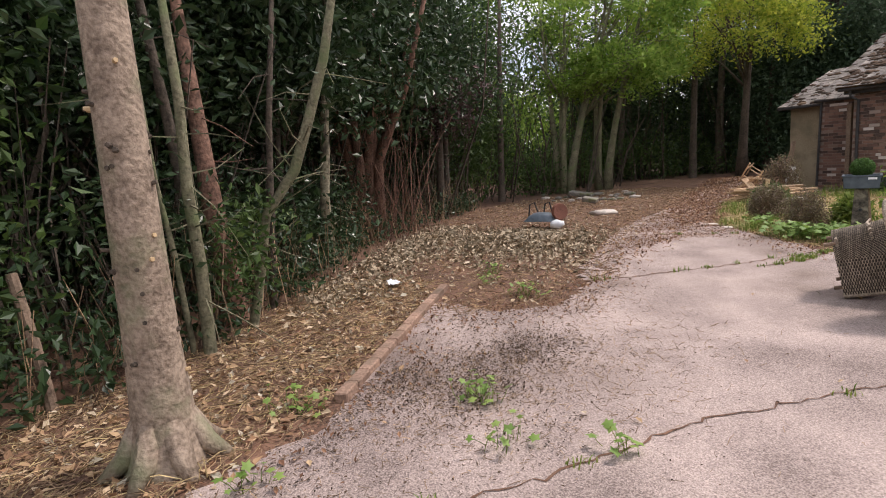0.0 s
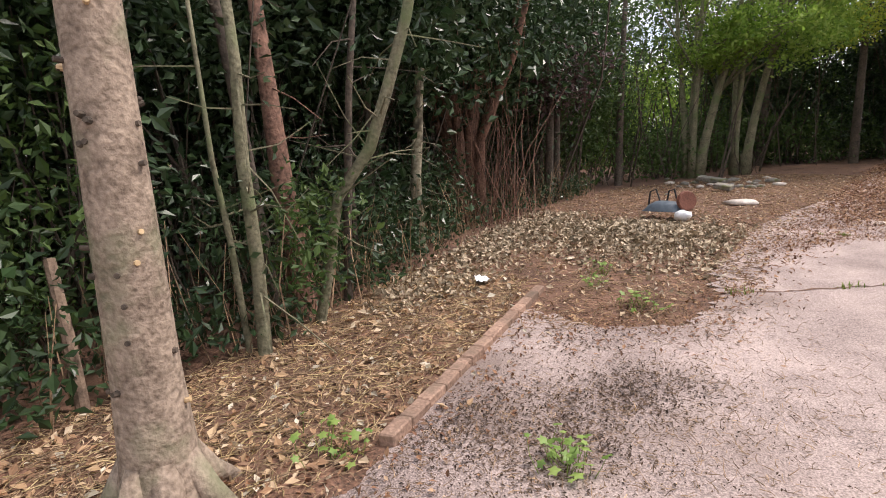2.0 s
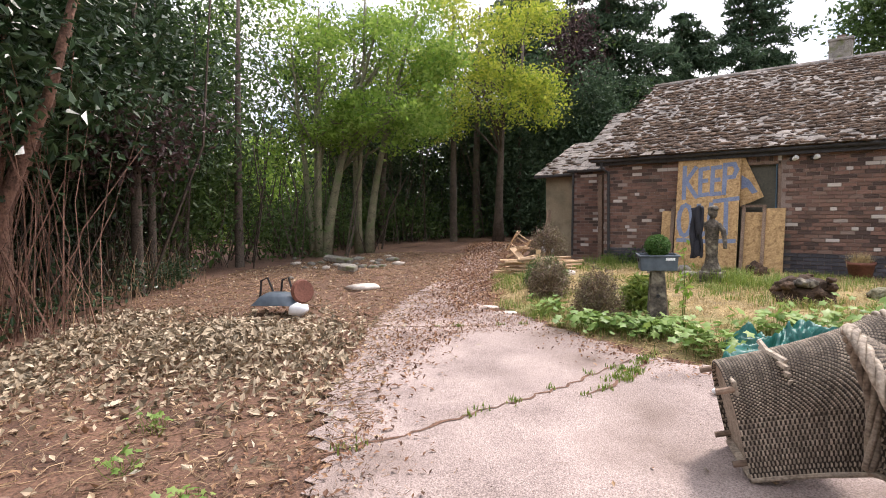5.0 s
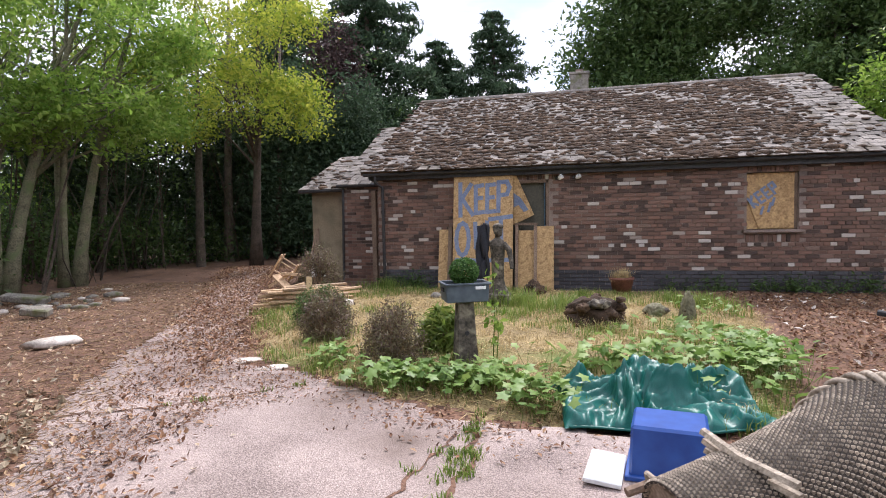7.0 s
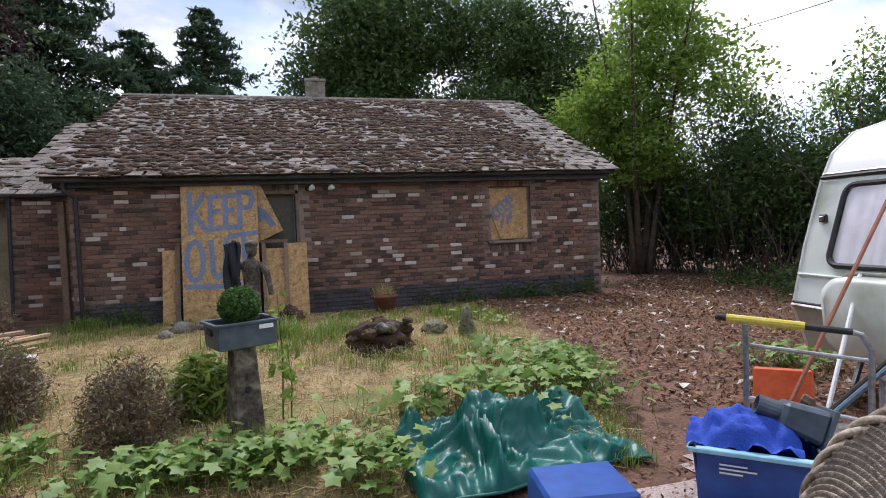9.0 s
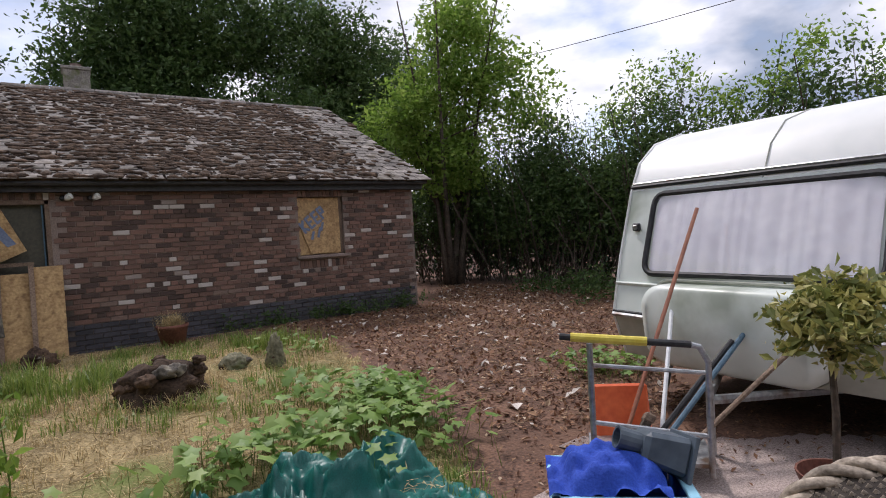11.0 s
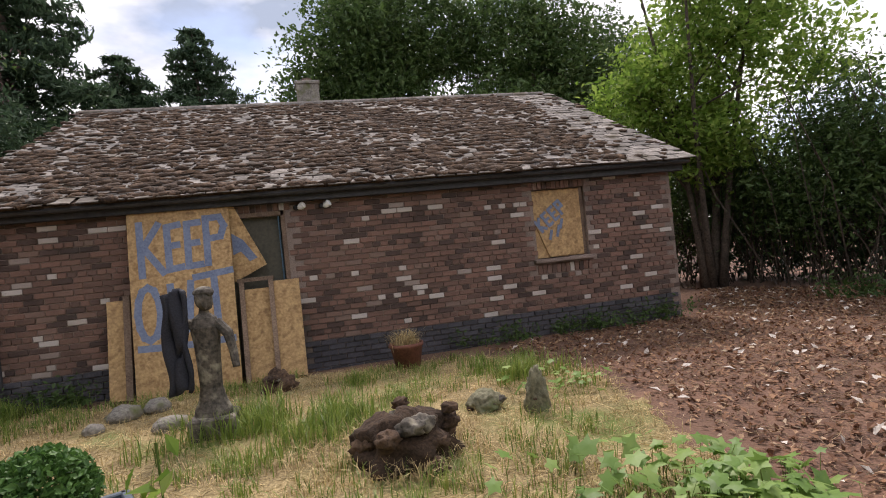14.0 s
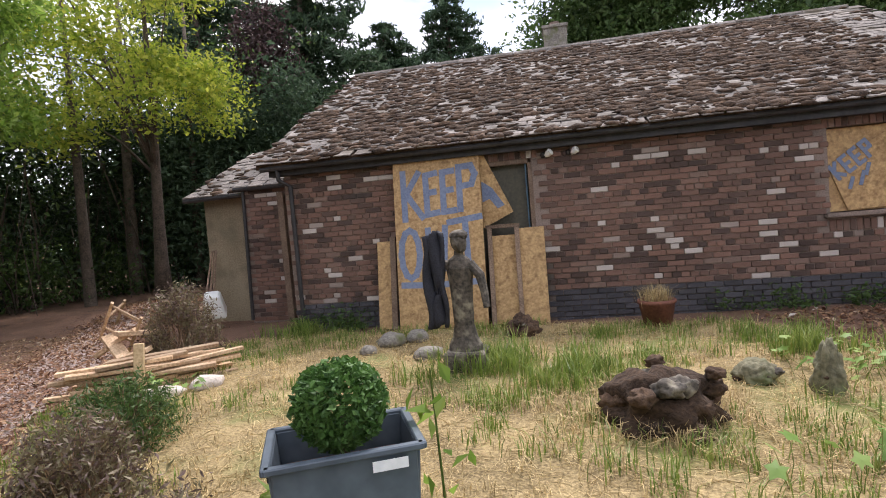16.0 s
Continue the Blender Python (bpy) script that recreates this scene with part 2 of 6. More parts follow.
M_PALE_STONE = material("pale_stone", (0.4, 0.35, 0.3), (0.72, 0.65, 0.58), scale=6, fine=40, rough=0.9, bump=0.5)
M_WHITE = material("aged_white_shell", (0.78, 0.8, 0.77), (0.88, 0.88, 0.85), scale=0.9, fine=4, rough=0.35, bump=0.03, stain=(0.6, 0.61, 0.52), stain_scale=1.4, stain_amount=0.3)
M_GREENWHITE = material("pale_green_shell", (0.68, 0.74, 0.68), (0.8, 0.84, 0.78), scale=0.9, fine=5, rough=0.35, bump=0.03, stain=(0.4, 0.44, 0.36), stain_scale=1.3, stain_amount=0.3)
M_OLIVE_SHELL = material("grey_green_skirt", (0.36, 0.37, 0.31), (0.5, 0.51, 0.44), scale=1.5, fine=8, rough=0.45, bump=0.05)
M_RUBBER = material("black_rubber", (0.012, 0.012, 0.013), (0.04, 0.04, 0.042), fine=25, rough=0.6, bump=0.1)
M_CURTAIN = material("lilac_white_curtain", (0.76, 0.73, 0.8), (0.9, 0.88, 0.93), scale=2, fine=10, rough=0.9, bump=0.05)
M_STEEL = material("dull_galvanised_tube", (0.3, 0.31, 0.32), (0.55, 0.56, 0.57), scale=5, fine=40, rough=0.42, metal=0.85, bump=0.1, stain=(0.2, 0.14, 0.1), stain_scale=6, stain_amount=0.3)
M_YELLOW = material("scuffed_yellow_wrap", (0.6, 0.47, 0.04), (0.8, 0.68, 0.12), scale=6, fine=30, rough=0.6, bump=0.2)
M_TARP = material("green_tarpaulin", (0.0, 0.085, 0.07), (0.006, 0.15, 0.12), scale=2, fine=140, rough=0.42, bump=0.1)
M_BLUE_PLASTIC = material("blue_plastic", (0.012, 0.055, 0.26), (0.025, 0.10, 0.4), scale=1.5, fine=10, rough=0.35, bump=0.03)
M_LIGHT_BLUE = material("pale_blue_lid", (0.25, 0.55, 0.72), (0.4, 0.7, 0.83), scale=2, fine=10, rough=0.4, bump=0.03)
M_BLUE_CLOTH = material("blue_cloth", (0.012, 0.045, 0.33), (0.03, 0.09, 0.5), scale=4, fine=90, rough=0.85, bump=0.2)
M_GREY_PLASTIC = material("slate_grey_plastic", (0.055, 0.075, 0.095), (0.11, 0.14, 0.17), scale=2, fine=14, rough=0.45, bump=0.05)
M_ORANGE = material("orange_plastic", (0.65, 0.09, 0.02), (0.85, 0.17, 0.05), scale=3, fine=20, rough=0.5, bump=0.1)
M_WICKER = material("grey_brown_wicker", (0.17, 0.135, 0.1), (0.46, 0.385, 0.3), scale=14, fine=60, rough=0.75, bump=0.5, pieces=0.3)
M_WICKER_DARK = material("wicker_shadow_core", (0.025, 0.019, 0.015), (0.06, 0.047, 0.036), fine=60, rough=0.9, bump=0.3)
M_FOAM = material("white_foam_board", (0.74, 0.77, 0.78), (0.9, 0.92, 0.92), fine=40, rough=0.8, bump=0.1)
M_BLACK_CLOTH = material("dark_navy_coat", (0.008, 0.009, 0.014), (0.03, 0.032, 0.045), scale=5, fine=80, rough=0.8, bump=0.3)
M_RUST = material("rusty_brown_pot", (0.12, 0.045, 0.03), (0.25, 0.1, 0.065), scale=6, fine=40, rough=0.8, bump=0.3)
M_COPPER_POLE = material("red_brown_handle", (0.26, 0.09, 0.05), (0.4, 0.16, 0.09), fine=30, rough=0.5, bump=0.1)
M_BLUE_POLE = material("blue_grey_handle", (0.05, 0.1, 0.15), (0.1, 0.18, 0.24), fine=30, rough=0.5, bump=0.1)
M_RAG = material("white_plastic_scrap", (0.7, 0.74, 0.78), (0.9, 0.92, 0.95), fine=20, rough=0.5, bump=0.1)
M_GLASS = bpy.data.materials.new("window_glass")
M_GLASS.use_nodes = True
g_nodes, g_links = M_GLASS.node_tree.nodes, M_GLASS.node_tree.links
g_clear, g_gloss, g_mix = g_nodes.new("ShaderNodeBsdfTransparent"), g_nodes.new("ShaderNodeBsdfGlossy"), g_nodes.new("ShaderNodeMixShader")
g_gloss.inputs["Roughness"].default_value, g_mix.inputs["Fac"].default_value = 0.03, 0.07
g_links.new(g_clear.outputs["BSDF"], g_mix.inputs[1])
g_links.new(g_gloss.outputs["BSDF"], g_mix.inputs[2])
g_links.new(g_mix.outputs["Shader"], g_nodes["Material Output"].inputs["Surface"])


# ---- building helpers ----
rng = np.random.default_rng(7)


def mesh_from(name, verts, faces, mat, smooth=False):
    """A mesh from numpy arrays of places and of equal-sided faces."""
    me = bpy.data.meshes.new(name)
    verts, faces = np.asarray(verts, np.float32), np.asarray(faces, np.int32)
    me.vertices.add(len(verts))
    me.vertices.foreach_set("co", verts.ravel())
    k = faces.shape[1]
    me.loops.add(faces.size)
    me.loops.foreach_set("vertex_index", faces.ravel())
    me.polygons.add(len(faces))
    me.polygons.foreach_set("loop_start", np.arange(0, faces.size, k, dtype=np.int32))
    me.polygons.foreach_set("use_smooth", np.full(len(faces), smooth))
    me.update(calc_edges=True)
    me.materials.append(mat)
    return me


def part(name, bm, mat, parent=None, label="", smooth=False):
    """Links a bmesh as one mesh object, under a thing or a part where one is given."""
    me = bpy.data.meshes.new(name)
    bm.normal_update()
    bm.to_mesh(me)
    bm.free()
    me.materials.append(mat)
    if smooth:
        me.polygons.foreach_set("use_smooth", [True] * len(me.polygons))
    ob = new(name, me)
    ob.parent = parent
    if label:
        ob["label"] = label
    return ob


def thing(name, m, label, category, group="", kind=""):
    ob = new(name)
    ob.matrix_world = m
    return tagged(ob, label, category, group, kind)


def box(size, at=(0, 0, 0), turn=(0, 0, 0), bevel=0.004, bm=None, taper=1.0):
    bm = bm or bmesh.new()
    made = bmesh.ops.create_cube(bm, size=1.0)["verts"]
    for v in made:
        if v.co.z > 0:
            v.co.x *= taper
            v.co.y *= taper
    bmesh.ops.transform(bm, matrix=pose(*at, *turn) @ Matrix.Diagonal((*size, 1)), verts=made)
    if bevel:
        edges = list({e for v in made for e in v.link_edges})
        bmesh.ops.bevel(bm, geom=edges, offset=min(bevel, 0.3 * min(size)), segments=1, affect="EDGES")
    return bm


def tube(points, radii, sides=8, bm=None, caps=True, flat=1.0):
    """A tube along points, with a radius for each or one for all."""
    bm = bm or bmesh.new()
    points = [Vector(p) for p in points]
    radii = [radii] * len(points) if isinstance(radii, (int, float)) else radii
    rings, side = [], None
    for i, p in enumerate(points):
        way = (points[min(i + 1, len(points) - 1)] - points[max(i - 1, 0)]).normalized()
        side = way.orthogonal() if side is None else (side - way * side.dot(way))
        side.normalize()
        other = way.cross(side)
        rings.append([bm.verts.new(p + radii[i] * (math.cos(a) * side + flat * math.sin(a) * other)) for a in (2 * math.pi * j / sides for j in range(sides))])
    for r0, r1 in zip(rings, rings[1:]):
        for j in range(sides):
            bm.faces.new((r0[j], r0[(j + 1) % sides], r1[(j + 1) % sides], r1[j]))
    if caps:
        bm.faces.new(rings[0][::-1])
        bm.faces.new(rings[-1])
    return bm


def lathe(profile, sides=20, bm=None, m=None):
    """A turned shape from (radius, height) pairs."""
    bm = bm or bmesh.new()
    rings = [[bm.verts.new((m or Matrix()) @ Vector((r * math.cos(a), r * math.sin(a), z))) for a in (2 * math.pi * j / sides for j in range(sides))] for r, z in profile]
    for r0, r1 in zip(rings, rings[1:]):
        for j in range(sides):
            bm.faces.new((r0[j], r0[(j + 1) % sides], r1[(j + 1) % sides], r1[j]))
    bm.faces.new(rings[0][::-1])
    bm.faces.new(rings[-1])
    return bm


def blob(radius, at=(0, 0, 0), squash=(1, 1, 1), rough=0.25, seed=0.0, level=2, bm=None, freq=1.6):
    """A lumpy stone-like body."""
    bm = bm or bmesh.new()
    made = bmesh.ops.create_icosphere(bm, subdivisions=level, radius=1.0)["verts"]
    for v in made:
        k = 1 + rough * noise.noise(v.co * freq + Vector((seed, seed * 1.7, -seed))) + 0.4 * rough * noise.noise(v.co * freq * 3 + Vector((seed, 0, seed)))
        v.co = Vector((v.co.x * squash[0], v.co.y * squash[1], v.co.z * squash[2])) * radius * k + Vector(at)
    return bm


def grid_bm(nu, nv, place):
    """A sheet of nu by nv cells; place(u, v) gives a point for u and v from 0 to 1."""
    bm = bmesh.new()
    vs = [[bm.verts.new(place(i / nu, j / nv)) for j in range(nv + 1)] for i in range(nu + 1)]
    for i in range(nu):
        for j in range(nv):
            bm.faces.new((vs[i][j], vs[i + 1][j], vs[i + 1][j + 1], vs[i][j + 1]))
    return bm


def leaf_mesh(name, places, size, mat, up=0.0, ratio=0.5, spread=0.35, droop=0.0):
    """Leaves as small folded rhombs at the places given, turned at random; up leans their faces to the sky."""
    n = len(places)
    a = rng.normal(size=(n, 3))
    a[:, 2] = a[:, 2] * (1 - 0.6 * up) - droop
    a /= np.linalg.norm(a, axis=1)[:, None] + 1e-9
    b = rng.normal(size=(n, 3))
    nrm = rng.normal(size=(n, 3)) * (1 - up) + np.array([0, 0, 1.0]) * up * 2
    b = np.cross(nrm, a)
    b /= np.linalg.norm(b, axis=1)[:, None] + 1e-9
    c = np.cross(a, b)
    s = (size * (1 + spread * rng.normal(size=n)).clip(0.4, 1.9))[:, None]
    p = np.asarray(places)
    fold = 0.12 * s * c
    quad = np.stack([p - 0.5 * s * a, p + 0.5 * ratio * s * b + fold, p + 0.5 * s * a, p - 0.5 * ratio * s * b + fold], 1)
    return mesh_from(name, quad.reshape(-1, 3), np.arange(4 * n).reshape(n, 4), mat)


def blades_mesh(name, roots, height, mat, lean=0.5, width=0.006):
    """Grass blades: narrow bent slips of two faces."""
    n = len(roots)
    roots = np.asarray(roots)
    ang = rng.uniform(0, 2 * np.pi, n)
    out = np.stack([np.cos(ang), np.sin(ang), np.zeros(n)], 1)
    side = np.stack([-np.sin(ang), np.cos(ang), np.zeros(n)], 1)
    h = (height * rng.uniform(0.5, 1.3, n))[:, None]
    l = (lean * rng.uniform(0.2, 1.3, n))[:, None]
    up = np.array([0, 0, 1.0])
    mid, tip = roots + 0.55 * h * up + 0.3 * h * l * out, roots + h * (1 - 0.4 * l) * up + h * l * out
    w = width * side
    v = np.stack([roots - w, roots + w, mid + 0.8 * w, mid - 0.8 * w, tip + 0.15 * w, tip - 0.15 * w], 1).reshape(-1, 3)
    k = 6 * np.arange(n)[:, None]
    f = np.concatenate([k + [0, 1, 2, 3], k + [3, 2, 4, 5]], 1).reshape(-1, 4)
    return mesh_from(name, v, f, mat)


def sticks_mesh(name, starts, ends, radius, mat, bend=0.08):
    """Thin three-sided sticks from starts to ends, a little bent."""
    n = len(starts)
    starts, ends = np.asarray(starts, float), np.asarray(ends, float)
    way = ends - starts
    length = np.linalg.norm(way, axis=1)[:, None] + 1e-9
    s = np.cross(way / length, rng.normal(size=(n, 3)))
    s /= np.linalg.norm(s, axis=1)[:, None] + 1e-9
    o = np.cross(way / length, s)
    mid = (starts + ends) / 2 + bend * length * s
    r = np.broadcast_to(np.asarray(radius, float).reshape(-1, 1), (n, 1))
    rings = []
    for p, k in ((starts, 1.0), (mid, 0.85), (ends, 0.5)):
        for a in (0, 2.094, 4.189):
            rings.append(p + k * r * (math.cos(a) * s + math.sin(a) * o))
    v = np.stack(rings, 1).reshape(-1, 3)
    k = 9 * np.arange(n)[:, None]
    f = np.concatenate([k + [j * 3 + i, j * 3 + (i + 1) % 3, j * 3 + 3 + (i + 1) % 3, j * 3 + 3 + i] for j in (0, 1) for i in range(3)], 1).reshape(-1, 4)
    return mesh_from(name, v, f, mat)


def inside(poly, p):
    """Which of the points p lie in the polygon."""
    x, y = p[:, 0], p[:, 1]
    hit = np.zeros(len(p), bool)
    for (x0, y0), (x1, y1) in zip(poly, poly[1:] + poly[:1]):
        cross = ((y0 > y) != (y1 > y))
        hit ^= cross & (x < (x1 - x0) * (y - y0) / (y1 - y0 + 1e-12) + x0)
    return hit


def edge_distance(poly, p):
    """Distance of the points p from the polygon's outline."""
    best = np.full(len(p), 1e9)
    for a, b in zip(poly, poly[1:] + poly[:1]):
        a, b = np.array(a), np.array(b)
        t = (((p - a) @ (b - a)) / ((b - a) @ (b - a))).clip(0, 1)
        best = np.minimum(best, np.linalg.norm(p - (a + t[:, None] * (b - a)), axis=1))
    return best


def ripple(p, scale, seed=0.0):
    """Cheap smooth noise from -1 to 1 for many places."""
    x, y = p[:, 0] * scale + seed, p[:, 1] * scale - seed * 0.7
    return (np.sin(1.3 * x + 1.7 * np.sin(0.9 * y)) + np.sin(1.9 * y + 1.3 * np.sin(1.1 * x + 2.0)) + 0.6 * np.sin(3.7 * x - 2.9 * y)) / 2.6


def scatter(poly, n):
    p = np.array(poly)
    lo, hi = p.min(0), p.max(0)
    q = rng.uniform(lo, hi, (int(n * 3) + 50, 2))
    return q[inside(poly, q)][:n]


# ---- plan of the ground ----
DRIVE = [(3.4, -15.6), (2.42, -14.0), (1.72, -13.42), (0.7, -12.53), (1.3, -12.15), (1.5, -11.6), (1.1, -10.8), (0.4, -10.3), (-0.5, -9.2), (-1.4, -8.0),
         (-2.2, -6.8), (-3.0, -5.0), (-4.6, -2.2), (-6.6, 1.2), (-8.6, 5.0), (-7.4, 5.0), (-5.6, 1.2), (-3.9, -1.2), (-2.8, -3.3), (-1.9, -4.9), (-0.9, -6.3), (-0.1, -6.6),
         (0.9, -7.15), (1.6, -7.5), (2.3, -7.65), (3.9, -7.65), (4.9, -7.0), (5.6, -7.6), (7.5, -9.4), (14.0, -10.0), (14.0, -24.0), (5.0, -24.0), (4.2, -18.0)]
BED = [(-3.3, -2.0), (-2.5, -3.6), (-1.6, -5.0), (-0.7, -6.2), (0.0, -6.5), (0.9, -7.0), (1.9, -7.4), (3.8, -7.4), (4.3, -6.3), (4.7, -4.2), (5.1, -2.4), (4.2, -0.7), (2.2, -0.35), (-1.5, -0.4), (-2.6, -0.9)]


def ground_height(p):
    """Height of the bare ground: nearly level, with a low mound in the bed and slight humps under the trees."""
    p = np.atleast_2d(np.asarray(p, float))
    z = 0.018 * ripple(p, 0.8, 3.0) - 0.02
    bed = np.where(inside(BED, p), edge_distance(BED, p), 0.0)
    z = z + 0.10 * (1 - np.exp(-bed / 0.9)) + np.where(bed > 0, 0.02 * ripple(p, 3.1, 1.0), 0)
    drive = inside(DRIVE, p)
    return np.where(drive, -0.012, np.where(edge_distance(DRIVE, p) < 0.25, np.minimum(z, 0.012), z))


def on_ground(p, lift=0.0):
    p = np.atleast_2d(np.asarray(p, float))
    g = ground_height(p)
    g = np.where(inside(DRIVE, p), 0.0, g)
    return np.column_stack([p, g + lift])


def gz(x, y):
    return float(on_ground([(x, y)])[0, 2])


# ---- ground and drive ----
def ground_sheet():
    xs = np.unique(np.concatenate([np.linspace(-14, 14, 190), np.linspace(-400, -14, 14), np.linspace(14, 400, 14)]))
    ys = np.unique(np.concatenate([np.linspace(-22, 8, 200), np.linspace(-400, -22, 14), np.linspace(8, 400, 14)]))
    X, Y = np.meshgrid(xs, ys, indexing="ij")
    p = np.column_stack([X.ravel(), Y.ravel()])
    v = np.column_stack([p, ground_height(p)])
    i = np.arange(len(xs) * len(ys)).reshape(len(xs), len(ys))
    f = np.stack([i[:-1, :-1], i[1:, :-1], i[1:, 1:], i[:-1, 1:]], -1).reshape(-1, 4)
    return tagged(new("ground", mesh_from("ground", v, f, M_SOIL, True)), "brown leaf mould and soil under the trees", "ground", kind="structure")


def patch(name, poly, step, lift, wobble, mat, label, category):
    p = np.array(poly)
    lo, hi = p.min(0) - 0.3, p.max(0) + 0.3
    xs, ys = np.arange(lo[0], hi[0], step), np.arange(lo[1], hi[1], step)
    X, Y = np.meshgrid(xs, ys, indexing="ij")
    q = np.column_stack([X.ravel(), Y.ravel()])
    d = np.where(inside(poly, q), 1, -1) * edge_distance(poly, q) + wobble * ripple(q, 2.6, 5.0)
    v = np.column_stack([q, ground_height(q) * 1.0]) if lift is None else np.column_stack([q, np.full(len(q), lift)])
    if lift is None:
        v[:, 2] += np.minimum(0.012, 0.03 * d)
    else:
        v[:, 2] += np.minimum(0.0, 0.1 * (d - 0.1)) + 0.002 * ripple(q, 1.7)
    i = np.arange(len(q)).reshape(len(xs), len(ys))
    f = np.stack([i[:-1, :-1], i[1:, :-1], i[1:, 1:], i[:-1, 1:]], -1).reshape(-1, 4)
    f = f[(d[f] > -step).all(1)]
    used, inv = np.unique(f, return_inverse=True)
    return tagged(new(name, mesh_from(name, v[used], inv.reshape(-1, 4), mat, True)), label, category, kind="structure")


ground_sheet()
patch("road", DRIVE, 0.1, 0.004, 0.10, M_TARMAC, "pale pinkish weathered tarmac drive with cracks", "drive")
patch("garden_bed", BED, 0.08, None, 0.12, M_STRAW_GROUND, "dry straw-coloured turf of an overgrown bed", "ground")

# ---- house ----
HX0, HX1, EAVE, RIDGE_Y, RIDGE_Z = -1.72, 7.9, 2.44, 4.6, 4.85
WIN = (5.52, 6.38, 1.14, 2.19)
DOOR = (0.15, 1.92, 0.0, 2.2)
PLINTH = 0.37


def wall_core():
    """The mortar-faced wall around the window and the door, 0.25 m thick."""
    y0, y1 = 0.014, 0.26
    x = [HX0 + 0.01, DOOR[0], DOOR[1], WIN[0], WIN[1], HX1 - 0.01]
    runs = [(x[0], x[1], -0.1, EAVE), (x[1], x[2], DOOR[3], EAVE), (x[2], x[3], -0.1, EAVE), (x[3], x[4], -0.1, WIN[2]), (x[3], x[4], WIN[3], EAVE), (x[4], x[5], -0.1, EAVE)]
    made = [part("wall", box((b - a, y1 - y0, z1 - z0), ((a + b) / 2, (y0 + y1) / 2, (z0 + z1) / 2), bevel=0), M_MORTAR, house) for a, b, z0, z1 in runs]
    return made[2]


house = thing("house", pose(0, 0, 0), "single-storey brown brick bungalow with a mossy slate roof, boarded up", "house")
front_wall = wall_core()


def gable(x0, x1, depth0, depth1, z_eave, z_ridge, ridge_y):
    """Side and back walls with gable ends."""
    bm = bmesh.new()
    t = 0.25
    for a in (x0, x1 - t):
        prof = [(depth0, -0.1), (depth1, -0.1), (depth1, z_eave), (ridge_y, z_ridge - 0.12), (depth0, z_eave)]
        l = [bm.verts.new((a, y, z)) for y, z in prof]
        r = [bm.verts.new((a + t, y, z)) for y, z in prof]
        bm.faces.new(l[::-1])
        bm.faces.new(r)
        for j in range(5):
            bm.faces.new((l[j], l[(j + 1) % 5], r[(j + 1) % 5], r[j]))
    box((x1 - x0 - 0.5, t, z_eave + 0.1), ((x0 + x1) / 2, depth1 - t / 2, z_eave / 2 - 0.05), bevel=0, bm=bm)
    return bm


part("wall", gable(HX0 + 0.012, HX1 - 0.012, 0.27, 9.2, EAVE, RIDGE_Z, RIDGE_Y), M_MORTAR, house)
# the set-back block and the rendered porch beside it
recess = bmesh.new()
box((1.3, 0.25, EAVE - 0.05), (-2.36, 1.12, 1.17), bevel=0, bm=recess)
box((0.25, 4.0, EAVE - 0.05), (-2.9, 3.25, 1.17), bevel=0, bm=recess)
part("wall", recess, M_MORTAR, house)
porch = bmesh.new()
box((0.95, 0.2, 2.3), (-3.5, 1.45, 1.1), bevel=0.01, bm=porch)
box((0.2, 3.2, 2.3), (-3.88, 3.15, 1.1), bevel=0.01, bm=porch)
part("porch_wall", porch, M_RENDER, house, "stained ochre render")


def roof_slab(x0, x1, y0, z0, y1, z1, thick=0.07):
    bm = bmesh.new()
    up = Vector((0, 0, -thick))
    c = [Vector((x0, y0, z0)), Vector((x1, y0, z0)), Vector((x1, y1, z1)), Vector((x0, y1, z1))]
    top = [bm.verts.new(p) for p in c]
    low = [bm.verts.new(p + up) for p in c]
    bm.faces.new(top)
    bm.faces.new(low[::-1])
    for j in range(4):
        bm.faces.new((top[j], low[j], low[(j + 1) % 4], top[(j + 1) % 4]))
    return bm


RX0, RX1, EY = -2.0, 8.12, -0.24
part("roof", roof_slab(RX0, RX1, EY, EAVE + 0.03, RIDGE_Y, RIDGE_Z), M_MOSS, house, "boarding under the slates")
part("roof", roof_slab(RX0, RX1, 9.45, EAVE + 0.03, RIDGE_Y, RIDGE_Z), M_SLATE, house)
part("roof", roof_slab(-3.12, -1.75, 0.95, 2.3, 4.3, 4.12), M_MOSS, house)
part("roof", roof_slab(-4.2, -3.0, 1.15, 2.22, 3.6, 3.25), M_MOSS, house)
for x in np.arange(RX0 + 0.2, RX1, 0.4):
    part("ridge_tile", tube([(x - 0.2, RIDGE_Y, RIDGE_Z + 0.01), (x + 0.19, RIDGE_Y, RIDGE_Z + 0.01)], 0.1, 10, flat=0.75), M_SLATE, house)
ch = part("chimney", box((0.5, 0.5, 1.2), (2.5, 5.25, 4.86), bevel=0.01), M_STONE, house, "short grey chimney stack")
part("chimney_cap", box((0.56, 0.56, 0.07), (2.5, 5.25, 5.48), bevel=0.01), M_STONE, ch)
part("chimney_pot", lathe([(0.11, 5.51), (0.1, 5.6), (0.12, 5.62)], 12, m=Matrix.Translation((2.5, 5.25, 0))), M_MORTAR, ch)
